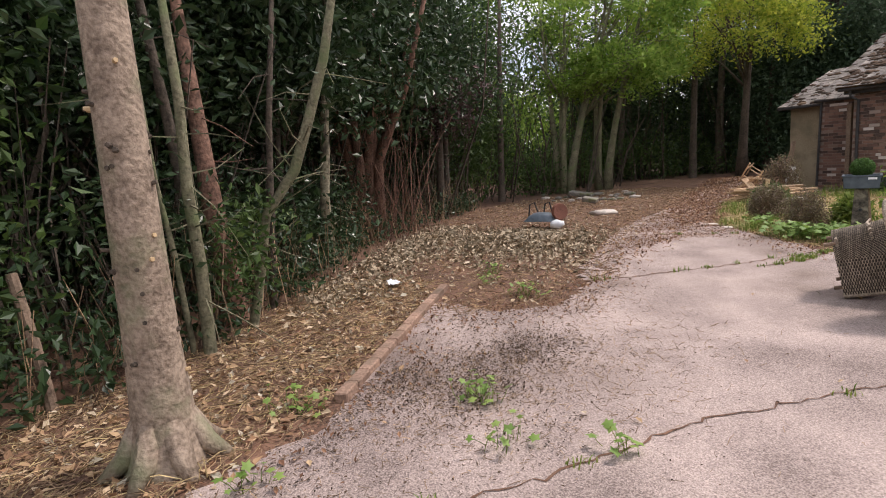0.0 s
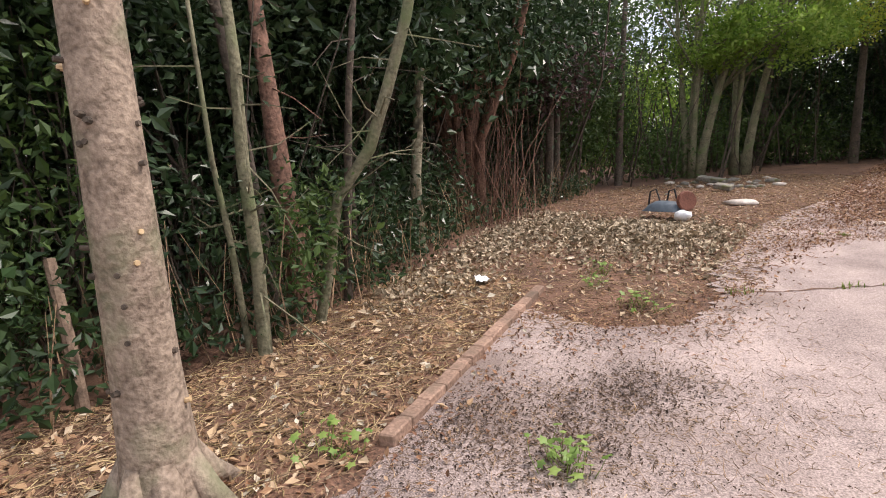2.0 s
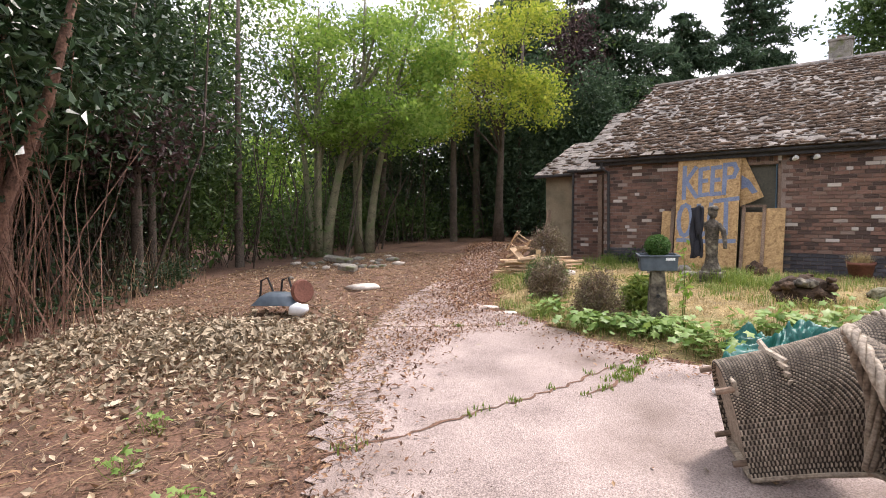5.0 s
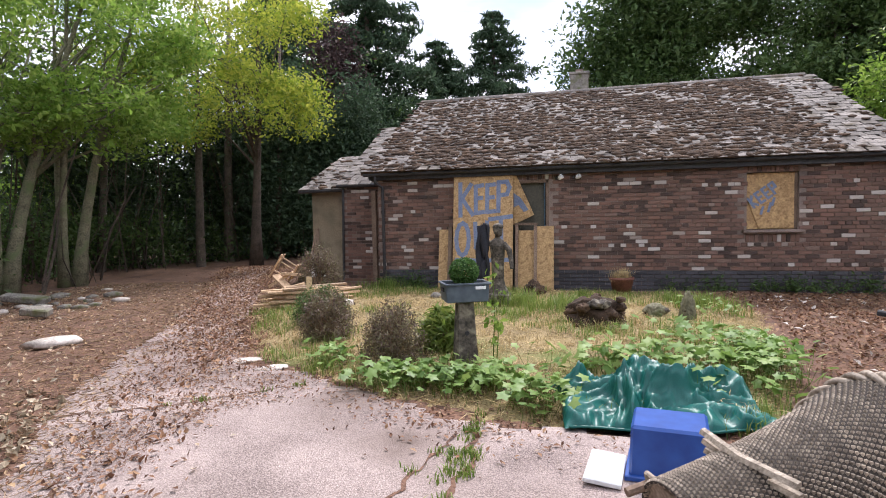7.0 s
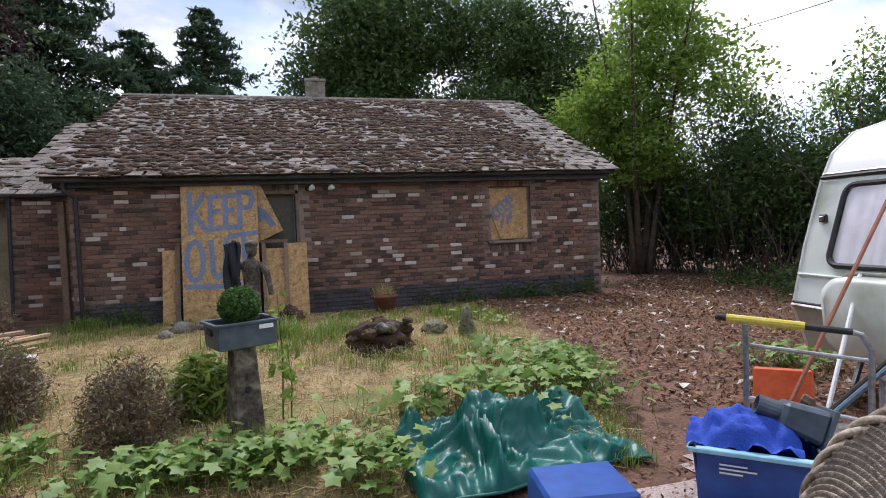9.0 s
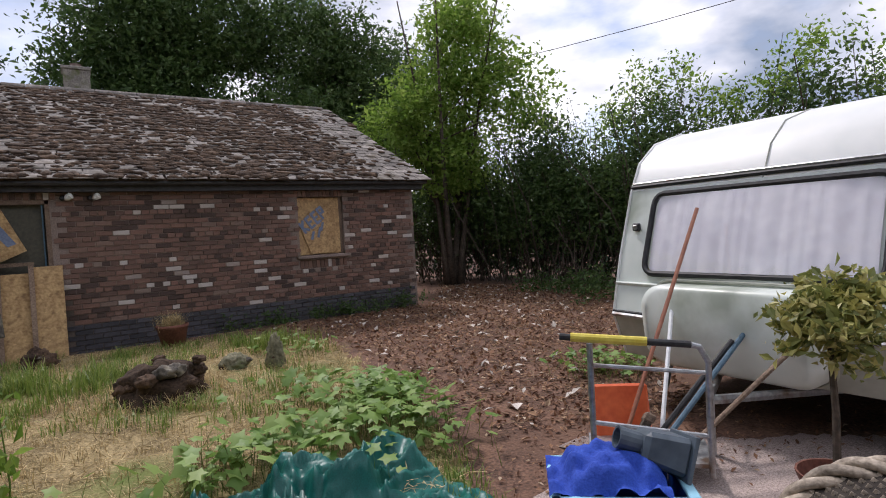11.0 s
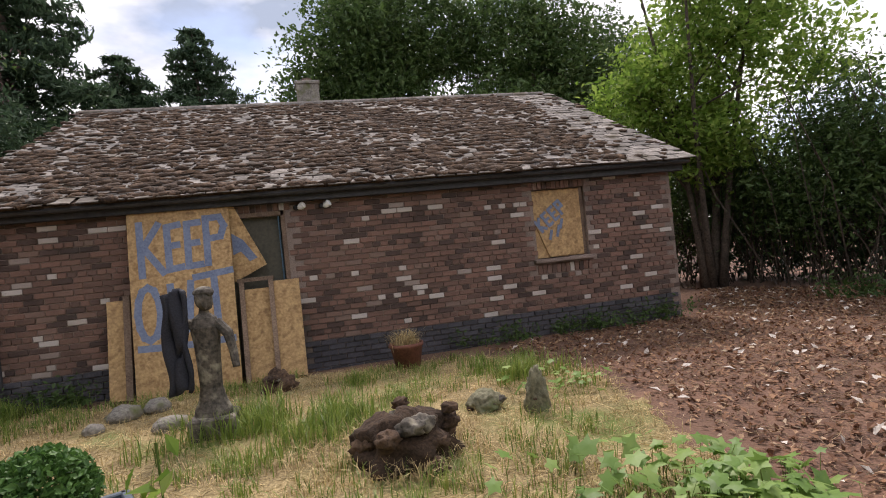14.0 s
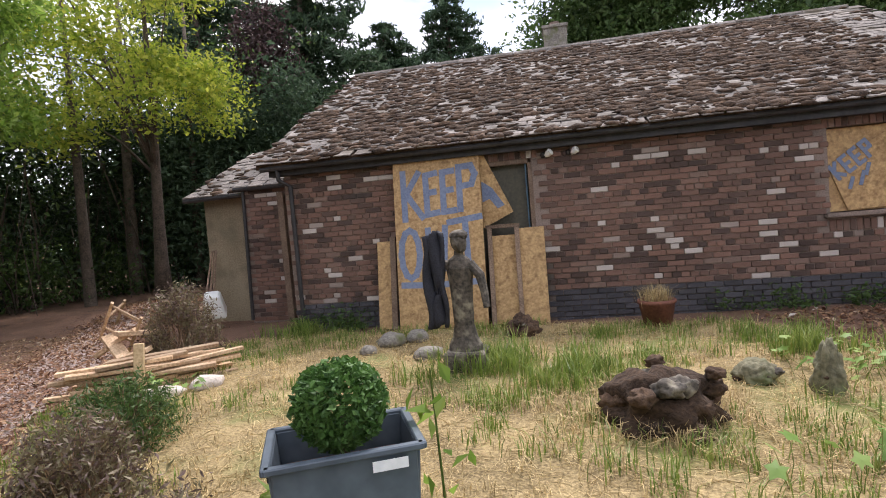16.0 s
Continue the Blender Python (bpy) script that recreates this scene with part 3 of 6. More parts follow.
# fascia, gutters and downpipes
part("fascia", box((HX1 - HX0 + 0.3, 0.03, 0.16), ((HX0 + HX1) / 2, -0.12, EAVE - 0.06)), M_BLACK_PLASTIC, house, "black painted fascia board")
part("soffit", box((HX1 - HX0 + 0.3, 0.13, 0.02), ((HX0 + HX1) / 2, -0.05, EAVE - 0.13)), M_BLACK_PLASTIC, house)
part("gutter", tube([(RX0 + 0.05, -0.2, EAVE - 0.02), (RX1 - 0.03, -0.2, EAVE - 0.0)], 0.055, 10, flat=0.8), M_BLACK_PLASTIC, house, "black half-round gutter")
part("downpipe", tube([(HX0 + 0.02, -0.2, EAVE - 0.05), (HX0 + 0.02, -0.18, EAVE - 0.2), (HX0 + 0.14, -0.07, EAVE - 0.3), (HX0 + 0.14, -0.06, 0.1), (HX0 + 0.14, -0.14, 0.03)], 0.034, 10), M_BLACK_PLASTIC, house, "black downpipe")
part("downpipe", tube([(-2.95, 0.95, 2.25), (-2.97, 0.9, 0.05)], 0.03, 8), M_BLACK_PLASTIC, house)
part("gutter", tube([(-3.1, 0.93, 2.28), (-1.8, 0.93, 2.28)], 0.05, 10), M_BLACK_PLASTIC, house)
part("gutter", tube([(-4.2, 1.12, 2.18), (-3.05, 1.12, 2.2)], 0.045, 10), M_BLACK_PLASTIC, house)
part("post", box((0.1, 0.1, 2.1), (HX0 - 0.16, 0.2, 1.05)), M_TIMBER, house, "grey timber post by the corner")
# window, boarded
window = part("window", box((0.06, 0.08, WIN[3] - WIN[2]), (WIN[1] - 0.03, 0.12, (WIN[2] + WIN[3]) / 2)), M_TIMBER, house, "boarded window with a stained timber frame")
part("board", box((WIN[1] - WIN[0] - 0.02, 0.018, WIN[3] - WIN[2] - 0.02), ((WIN[0] + WIN[1]) / 2, 0.09, (WIN[2] + WIN[3]) / 2)), M_OSB, window, "orange-brown strand board")
part("sill", box((1.0, 0.12, 0.05), (5.95, -0.02, WIN[2] - 0.027)), M_MORTAR, window)


def scrap(points, y, thick):
    bm = bmesh.new()
    a = [bm.verts.new((x, y, z)) for x, z in points]
    b = [bm.verts.new((x, y + thick, z)) for x, z in points]
    bm.faces.new(a)
    bm.faces.new(b[::-1])
    for j in range(len(points)):
        bm.faces.new((a[j], b[j], b[(j + 1) % len(points)], a[(j + 1) % len(points)]))
    return bm


part("board", scrap([(5.53, 1.73), (5.74, 1.16), (6.26, 1.18), (6.2, 2.09)], 0.055, 0.016), M_OSB, window, "odd-shaped board scrap over the window")


def scrap_letters():
    """Small slanting strokes that spell KEEP on the window's scrap board, with a smear below."""
    c, n = math.cos(radians(36)), math.sin(radians(36))
    glyphs = ((0.0, [(0, 0, 0, 0.2), (0, 0.1, 0.08, 0.2), (0, 0.1, 0.08, 0)]), (0.14, [(0, 0, 0, 0.2), (0, 0.2, 0.08, 0.2), (0, 0.1, 0.07, 0.1), (0, 0, 0.08, 0)]),
              (0.28, [(0, 0, 0, 0.2), (0, 0.2, 0.08, 0.2), (0, 0.1, 0.07, 0.1), (0, 0, 0.08, 0)]), (0.42, [(0, 0, 0, 0.2), (0, 0.2, 0.08, 0.2), (0.08, 0.2, 0.08, 0.1), (0.08, 0.1, 0, 0.1)]),
              (0.02, [(0, -0.16, 0.1, -0.08), (0.12, -0.2, 0.24, -0.1), (0.24, -0.14, 0.34, -0.06)]))
    for off, strokes in glyphs:
        bm = bmesh.new()
        for a0, b0, a1, b1 in strokes:
            p, q = [(5.66 + c * (off + a) - n * b, 1.55 + n * (off + a) + c * b) for a, b in ((a0, b0), (a1, b1))]
            d = Vector((q[0] - p[0], 0, q[1] - p[1]))
            box((d.length + 0.03, 0.003, 0.045), ((p[0] + q[0]) / 2, 0.0515 - 0.0006 * rng.random(), (p[1] + q[1]) / 2), (0, -math.degrees(math.atan2(d.z, d.x)), 0), bevel=0, bm=bm)
        part("letter" if off != 0.02 else "paint_smear", bm, M_PAINT_BLUE, window)


scrap_letters()
# door behind the boards
door = part("door", box((0.75, 0.03, 2.15), (1.48, 0.13, 1.09)), M_DARK_PANEL, house, "dark olive boarded doorway")
part("door_frame", box((0.06, 0.12, 2.2), (1.89, 0.07, 1.1)), M_TIMBER, door)
part("door_frame", box((0.02, 0.1, 2.14), (1.83, 0.09, 1.08)), M_BLUE_POLE, door)
part("door_frame", box((1.75, 0.12, 0.06), (1.04, 0.07, 2.17)), M_TIMBER, door)
part("board", box((1.1, 0.03, 2.1), (0.7, 0.15, 1.07)), M_DARK_PANEL, door)
part("board", scrap([(1.15, 2.34), (1.28, 2.3), (1.63, 1.5), (1.2, 1.3)], -0.04, 0.016), M_OSB, door, "triangular board scrap with blue paint")
part("paint_patch", scrap([(1.22, 1.95), (1.36, 1.85), (1.52, 1.6), (1.42, 1.56), (1.32, 1.7), (1.22, 1.66)], -0.0445, 0.003), M_PAINT_BLUE, door)


def security_lamp(x):
    lamp = part("wall_lamp", lathe([(0.035, 0.0), (0.04, 0.02), (0.02, 0.05)], 10, m=pose(x, 0.0, 2.22, 90)), M_BLACK_PLASTIC, house, "small black wall spotlight")
    part("lamp_head", lathe([(0.02, 0.0), (0.045, 0.04), (0.05, 0.1), (0.03, 0.11)], 12, m=pose(x + 0.03, -0.06, 2.2, 60, 0, 60)), M_WHITE, lamp)


security_lamp(2.08)
security_lamp(2.42)

# ---- loose boards against the wall ----


def stroke(bm, points, width):
    """A painted stroke along (x, z) points on a board, 2 mm thick."""
    for (x0, z0), (x1, z1) in zip(points, points[1:]):
        d = Vector((x1 - x0, 0, z1 - z0))
        ang = math.degrees(math.atan2(d.z, d.x))
        box((d.length + width * 0.8, 0.002, width), ((x0 + x1) / 2, -0.0105 - 0.0004 * rng.random(), (z0 + z1) / 2), (0, -ang, 0), bevel=0, bm=bm)


def letters(board):
    w = 0.085
    glyphs = [
        ("letter_k", [[(0.14, 2.16), (0.15, 1.5)], [(0.36, 2.14), (0.17, 1.84)], [(0.19, 1.84), (0.4, 1.52)]]),
        ("letter_e", [[(0.46, 2.1), (0.47, 1.55)], [(0.47, 2.1), (0.6, 2.12)], [(0.47, 1.85), (0.58, 1.86)], [(0.47, 1.55), (0.62, 1.57)]]),
        ("letter_e", [[(0.7, 2.12), (0.7, 1.57)], [(0.7, 2.12), (0.84, 2.13)], [(0.7, 1.86), (0.82, 1.87)], [(0.7, 1.57), (0.85, 1.58)]]),
        ("letter_p", [[(0.93, 2.18), (0.93, 1.58)], [(0.93, 2.17), (1.1, 2.18), (1.15, 2.06), (1.1, 1.92), (0.93, 1.9)]]),
        ("letter_o", [[(0.2 + 0.13 * math.cos(a), 1.02 + 0.33 * math.sin(a)) for a in np.linspace(0, 2 * math.pi, 13)]]),
        ("letter_u", [[(0.46, 1.34), (0.48, 0.85), (0.56, 0.72), (0.66, 0.8), (0.7, 1.36)]]),
        ("letter_t", [[(0.76, 1.42), (1.19, 1.47)], [(0.98, 1.42), (1.0, 0.75)]]),
        ("underline", [[(0.08, 0.6), (0.55, 0.58), (1.16, 0.6)]]),
    ]
    for name, strokes in glyphs:
        bm = bmesh.new()
        for s in strokes:
            stroke(bm, s, w)
        part(name, bm, M_PAINT_BLUE, board)


keep_out = thing("plywood_board", pose(0, -0.42, 0.02, -8.3, 0, 0), "tall strand board painted KEEP OUT in blue, leaning on the wall", "board")
part("sheet", box((1.22, 0.018, 2.42), (0.61, 0, 1.21), bevel=0.002), M_OSB, keep_out)
letters(keep_out)


def leaning(name, x, w, h, t, mat, label, category, foot=-0.3, lean=11.0, turn=0.0):
    ob = thing(name, pose(x, foot, 0.01, -lean, 0, turn), label, category)
    part("sheet", box((w, t, h), (0, 0, h / 2), bevel=0.002), mat, ob)
    return ob


leaning("board_offcut", 1.84, 0.36, 1.28, 0.018, M_OSB, "narrow strand board leaning on the brick wall", "board", -0.33)
leaning("board_offcut", 1.46, 0.4, 1.2, 0.018, M_OSB, "strand board behind a timber stud frame", "board", -0.3)
for x in (1.29, 1.66):
    leaning("timber_stud", x, 0.06, 1.3, 0.05, M_TIMBER, "upright timber stud leaning by the door", "timber", -0.36)
leaning("timber_rail", 1.47, 0.46, 0.05, 0.05, M_TIMBER, "timber rail across the stud frame", "timber", -0.11, 0.0).location.z = 1.29
leaning("board_offcut", -0.24, 0.2, 1.24, 0.018, M_OSB, "narrow strand board strip by the painted board", "board", -0.28)
leaning("timber_stud", -0.09, 0.08, 1.3, 0.05, M_TIMBER, "dark timber post leaning beside the board", "timber", -0.34)


# ---- bricks and slates ----
def brick_mesh(name, l, h, d, mat):
    bm = box((l, d, h), (0, d / 2, 0), bevel=0.005)
    me = bpy.data.meshes.new(name)
    bm.to_mesh(me)
    bm.free()
    me.materials.append(mat)
    return me


def merged(name, meshes_at, mat, parent, label=""):
    """Joins many copies of small meshes into one mesh of kind stuff."""
    vs, fs, base = [], [], 0
    cache = {}
    for me, m in meshes_at:
        if me.name not in cache:
            tri = []
            me.calc_loop_triangles()
            tri = np.array([t.vertices[:] for t in me.loop_triangles])
            cache[me.name] = (np.array([v.co[:] for v in me.vertices]), tri)
        co, tri = cache[me.name]
        a = np.array(m)
        vs.append(co @ a[:3, :3].T + a[:3, 3])
        fs.append(tri + base)
        base += len(co)
    ob = new(name, mesh_from(name, np.concatenate(vs), np.concatenate(fs), mat))
    ob.parent = parent
    return tagged(ob, label, kind="stuff")


def lay(items, near, limit, name, mat, parent, label):
    """The nearest pieces as objects of their own, the rest joined."""
    items.sort(key=lambda it: near(it[1].translation))
    for me, m in items[:limit]:
        ob = new(name, me)
        ob.parent, ob.matrix_basis = parent, m
    if items[limit:]:
        merged(name + "work", items[limit:], mat, parent, label)


def brickwork():
    lay_red, lay_blue = [], []
    full, half = brick_mesh("brick", 0.215, 0.065, 0.06, M_BRICK), brick_mesh("brick_half", 0.1025, 0.065, 0.06, M_BRICK)
    blue = brick_mesh("blue_brick", 0.215, 0.065, 0.06, M_BLUE_BRICK)
    course = 0
    z = 0.0425 - 0.075
    while z < EAVE - 0.1:
        is_blue = z < PLINTH
        off = 0.1125 if course % 2 else 0.0
        header_row = (not is_blue) and course % 5 == 2
        step, me = (0.1125, half) if header_row else (0.225, blue if is_blue else full)
        x = HX0 + step / 2 + (off if not header_row else 0.056)
        while x < HX1 - step / 2 + 0.01:
            a, b = x - step / 2, x + step / 2
            hit_win = b > WIN[0] + 0.02 and a < WIN[1] - 0.02 and WIN[2] - 0.21 < z < WIN[3] + 0.14
            hit_door = b > DOOR[0] + 0.02 and a < DOOR[1] - 0.02 and z < DOOR[3] + 0.15
            if not (hit_win or hit_door):
                m = pose(x, rng.uniform(-0.004, 0.004) - (0.012 if is_blue else 0), z, 0, rng.uniform(-0.5, 0.5), 0)
                (lay_blue if is_blue else lay_red).append((me, m))
            x += step
        z += 0.075
        course += 1
    # soldier courses over door and window and under the sill
    sold = brick_mesh("soldier_brick", 0.065, 0.14, 0.06, M_BRICK)
    for x0, x1, z in ((5.46, 6.46, 2.262), (5.5, 6.42, 0.985), (1.25, 2.02, 2.275), (0.0, 1.2, 2.275)):
        for x in np.arange(x0 + 0.036, x1, 0.075):
            lay_red.append((sold, pose(x, rng.uniform(-0.004, 0.004), z)))
    lay(lay_red, lambda p: abs(p.x - 2.9) + abs(p.z - 1.2), 300, "brick", M_BRICK, front_wall, "brown and red bricks, some whitened, some burnt dark")
    lay(lay_blue, lambda p: abs(p.x - 3.0), 120, "blue_brick", M_BLUE_BRICK, front_wall, "dark blue plinth bricks")
    side = []
    for k in range(31):
        for j in range(6):
            x = -2.98 + 0.225 * j + (0.1125 if k % 2 else 0)
            if x < -1.75:
                side.append((full, pose(x + 0.1, 0.982, 0.04 + 0.075 * k)))
    merged("brickwork", side, M_BRICK, house, "set-back wall of brown bricks")


def slate_mesh(w, h, t):
    bm = box((w, h, t), (0, 0, 0), bevel=0.003)
    me = bpy.data.meshes.new("slate")
    bm.to_mesh(me)
    bm.free()
    me.materials.append(M_SLATE)
    return me


def slating(x0, x1, y0, z0, y1, z1, limit, near_x):
    slope = math.degrees(math.atan2(z1 - z0, y1 - y0))
    length = math.hypot(z1 - z0, y1 - y0)
    w, gauge = 0.3, 0.2
    shapes = [slate_mesh(w - 0.012, 0.34, 0.014), slate_mesh(w - 0.02, 0.335, 0.02), slate_mesh(w - 0.05, 0.33, 0.016)]
    items, moss = [], []
    rows = int(length / gauge)
    for r in range(rows + 1):
        s = r * gauge + 0.1
        for c in range(int((x1 - x0) / w) + 1):
            x = x0 + c * w + w / 2 + (w / 2 if r % 2 else 0)
            if x > x1 - 0.05:
                continue
            s2 = min(s + rng.uniform(-0.015, 0.015), length - 0.12)
            lift = 0.022 + 0.008 * rng.random()
            a = radians(slope)
            p = Vector((x, y0 + s2 * math.cos(a) - lift * math.sin(a), z0 + s2 * math.sin(a) + lift * math.cos(a)))
            items.append((shapes[int(rng.integers(3))], Matrix.Translation(p) @ pose(0, 0, 0, slope - 2.6 + rng.uniform(-0.8, 0.8), rng.uniform(-1.2, 1.2), rng.uniform(-1.5, 1.5))))
            edge = min(1.0, max(0.0, (x1 - 0.9 - x) / 0.5))
            thick = edge * (0.95 - (0.55 - 0.06 * x) * s2 / length) * (0.8 + 0.35 * math.sin(x * 1.7 + s2 * 2.1))
            for _ in range(int(rng.poisson(9.5 * max(0.05, thick)))):
                # moss gathers along the tails and in the side joints of the slates
                dx, ds = (rng.uniform(-0.15, 0.15), -0.14 + 0.05 * rng.random()) if rng.random() < 0.6 else (0.14 * rng.choice([-1, 1]), rng.uniform(-0.15, 0.1))
                moss.append((x + dx, s2 + ds + 0.05 * rng.random(), rng.uniform(0.034, 0.088)))
    lay(items, lambda p: abs(p.x - near_x) + 0.8 * abs(p.z - 3.0), limit, "slate", M_SLATE, house, "grey lichened slates") if limit else merged("slating", items, M_SLATE, house, "grey lichened slates")
    lump = bmesh.new()
    bmesh.ops.create_icosphere(lump, subdivisions=1, radius=1.0)
    base_v = np.array([v.co[:] for v in lump.verts])
    base_f = np.array([[v.index for v in f.verts] for f in lump.faces])
    lump.free()
    k = np.array(moss)
    a = radians(slope)
    n = len(k)
    jig = 1 + 0.35 * rng.normal(size=(n, len(base_v), 1)).clip(-1.5, 1.5)
    v = base_v[None] * jig * np.stack([k[:, 2] * rng.uniform(0.8, 1.9, n), k[:, 2] * rng.uniform(0.6, 1.1, n), k[:, 2] * 0.42], 1)[:, None, :]
    y, z = v[..., 1].copy(), v[..., 2].copy()
    v[..., 1] = y * math.cos(a) - z * math.sin(a) + (y0 + k[:, 1] * math.cos(a) - 0.04 * math.sin(a))[:, None]
    v[..., 2] = y * math.sin(a) + z * math.cos(a) + (z0 + k[:, 1] * math.sin(a) + 0.04 * math.cos(a))[:, None]
    v[..., 0] += k[:, 0][:, None]
    f = (base_f[None] + len(base_v) * np.arange(n)[:, None, None]).reshape(-1, 3)
    ob = new("moss", mesh_from("moss", v.reshape(-1, 3), f, M_MOSS, True))
    ob.parent = house
    tagged(ob, "dark brown moss clumps on the slates", kind="stuff")


# ---- trees ----
def crown_points(ellipsoids, n, clump=0.35, shell=0.55):
    """Places for n leaves, gathered in clumps inside ellipsoids (x, y, z, rx, ry, rz)."""
    e = np.array(ellipsoids, float)
    weight = (e[:, 3] * e[:, 4] * e[:, 5]) ** 0.8
    per = max(1, n // 45)
    which = rng.choice(len(e), per, p=weight / weight.sum())
    d = rng.normal(size=(per, 3))
    d /= np.linalg.norm(d, axis=1)[:, None]
    d *= (shell + (1 - shell) * rng.random(per) ** 0.6)[:, None] * rng.uniform(0.75, 1.15, per)[:, None]
    centres = e[which, :3] + d * e[which, 3:]
    k = rng.integers(0, per, n)
    return centres[k] + rng.normal(size=(n, 3)) * clump * np.array([1, 1, 0.6]), centres


def tree(name, base, height, radius, crown, leaves, size, leaf_mat, bark, label, lean=(0, 0), clump=0.35, limbs=10, stems=1, limb_from=0.35, category="tree", shell=0.5, droop=0.0):
    x, y = base
    z = gz(x, y)
    ob = thing(name, pose(x, y, z), label, category)
    rel = [(a - x, b - y, c - z, r, s, t) for a, b, c, r, s, t in crown]
    pts, centres = crown_points(rel, leaves, clump, shell)
    pts = pts[pts[:, 2] > 0.05]
    bm = bmesh.new()
    tips = []
    for s in range(stems):
        sx, sy = ((0, 0) if stems == 1 else (0.35 * math.cos(s * 2.4 + 0.5), 0.35 * math.sin(s * 2.4 + 0.5)))
        lx, ly = lean[0] + sx * 3.4, lean[1] + sy * 3.4
        path = []
        for i in range(9):
            u = i / 8
            path.append((sx * 0.5 + lx * u ** 1.3 + 0.04 * height / 5 * math.sin(5 * u + s + x), sy * 0.5 + ly * u ** 1.3 + 0.04 * height / 5 * math.cos(4 * u + s + y), -0.06 + height * u))
        rr = [radius * (1.45 if i == 0 else (1.1 if i == 1 else 1.0)) * (1 - 0.8 * i / 8) * (1 if s == 0 else 0.75) for i in range(9)]
        tube(path, rr, 10, bm)
        tips.append(path)
    part("trunk", bm, bark, ob, smooth=True)
    lim = bmesh.new()
    for i in range(limbs):
        path = tips[i % stems]
        u = limb_from + (0.9 - limb_from) * rng.random()
        k = u * 8
        p0 = Vector(path[int(k)]).lerp(Vector(path[min(8, int(k) + 1)]), k % 1)
        p1 = Vector(centres[int(rng.integers(len(centres)))])
        mid = p0.lerp(p1, 0.5) + Vector((0, 0, 0.06 * (p1 - p0).length))
        r = radius * 0.42 * (1.1 - u)
        tube([p0, mid, p1], [r, r * 0.6, r * 0.15], 5, lim)
    if limbs:
        tagged(part("branchwork", lim, bark, ob, smooth=True), kind="stuff")
    me = leaf_mesh("crown", pts, size, leaf_mat, up=0.25, droop=droop)
    cr = new("crown", me)
    cr.parent = ob
    return ob


def conifer(base, height, width, leaves, label, bare=0.08):
    x, y = base
    z = gz(x, y)
    ob = thing("conifer", pose(x, y, z), label, "tree")
    part("trunk", tube([(0, 0, -0.1), (0, 0, height * 0.5), (0, 0, height)], [0.03 * height ** 0.9, 0.016 * height, 0.01], 9), M_BARK_DARK, ob, smooth=True)
    lim, pts = bmesh.new(), []
    tiers = int(height * 2.0)
    for i in range(tiers):
        u = bare + (1 - bare) * (i + 0.5) / tiers
        reach = width * (1 - u) ** 0.65 * rng.uniform(0.75, 1.15) + 0.12
        for j in range(6):
            a = rng.uniform(0, 2 * math.pi)
            r = reach * rng.uniform(0.65, 1.15)
            p0 = Vector((0, 0, u * height))
            p1 = Vector((r * math.cos(a), r * math.sin(a), u * height - 0.22 * r))
            p2 = p1 + Vector((0.12 * r * math.cos(a), 0.12 * r * math.sin(a), 0.06 * r))
            tube([p0, p1, p2], [0.03, 0.015, 0.005], 3, lim, caps=False)
            k = max(8, int(leaves * (reach + 0.15) / (tiers * 6 * 0.62 * width)))
            s = rng.random(k) ** 0.7
            q = np.outer(1 - s, p0[:]) + np.outer(s, p2[:])
            q += rng.normal(size=(k, 3)) * np.array([0.16, 0.16, 0.10]) * (0.35 + r * 0.28)
            q[:, 2] -= np.abs(rng.normal(size=k)) * 0.1 * (0.4 + s)
            pts.append(q)
    tagged(part("branchwork", lim, M_BARK_DARK, ob), kind="stuff")
    cr = new("crown", leaf_mesh("crown", np.concatenate(pts), 0.3, M_NEEDLES, up=0.1, ratio=0.32, droop=0.5))
    cr.parent = ob
    return ob


def bare_trunk(name, path, radii, bark, label, sides=12, twigs=0, group=""):
    """A bare stem along a path, with short dead twigs."""
    ob = thing(name, pose(*path[0]), label, "tree", group)
    o = Vector(path[0])
    rel = [Vector(p) - o for p in path]
    bm = tube([rel[0] - Vector((0, 0, 0.08))] + rel, [radii[0] * 1.35] + list(radii), sides)
    part("trunk", bm, bark, ob, smooth=True)
    if twigs:
        tw = bmesh.new()
        for i in range(twigs):
            k = rng.uniform(0.15, 0.97) * (len(rel) - 1)
            p = rel[int(k)].lerp(rel[min(len(rel) - 1, int(k) + 1)], k % 1)
            d = Vector((rng.normal(), rng.normal(), 0.5 * rng.normal())).normalized()
            l = rng.uniform(0.15, 0.9)
            tube([p, p + d * l * 0.5, p + d * l + Vector((0, 0, rng.uniform(-0.2, 0.15)))], [0.009, 0.006, 0.003], 4, tw, caps=False)
        tagged(part("twigwork", tw, bark, ob), kind="stuff")
    return ob


brickwork()
slating(RX0, RX1, EY, EAVE + 0.03, RIDGE_Y, RIDGE_Z, 300, 3.0)
slating(-3.12, -2.05, 0.95, 2.3, 4.3, 4.12, 0, 0)
slating(-4.2, -3.0, 1.15, 2.22, 3.6, 3.25, 0, 0)

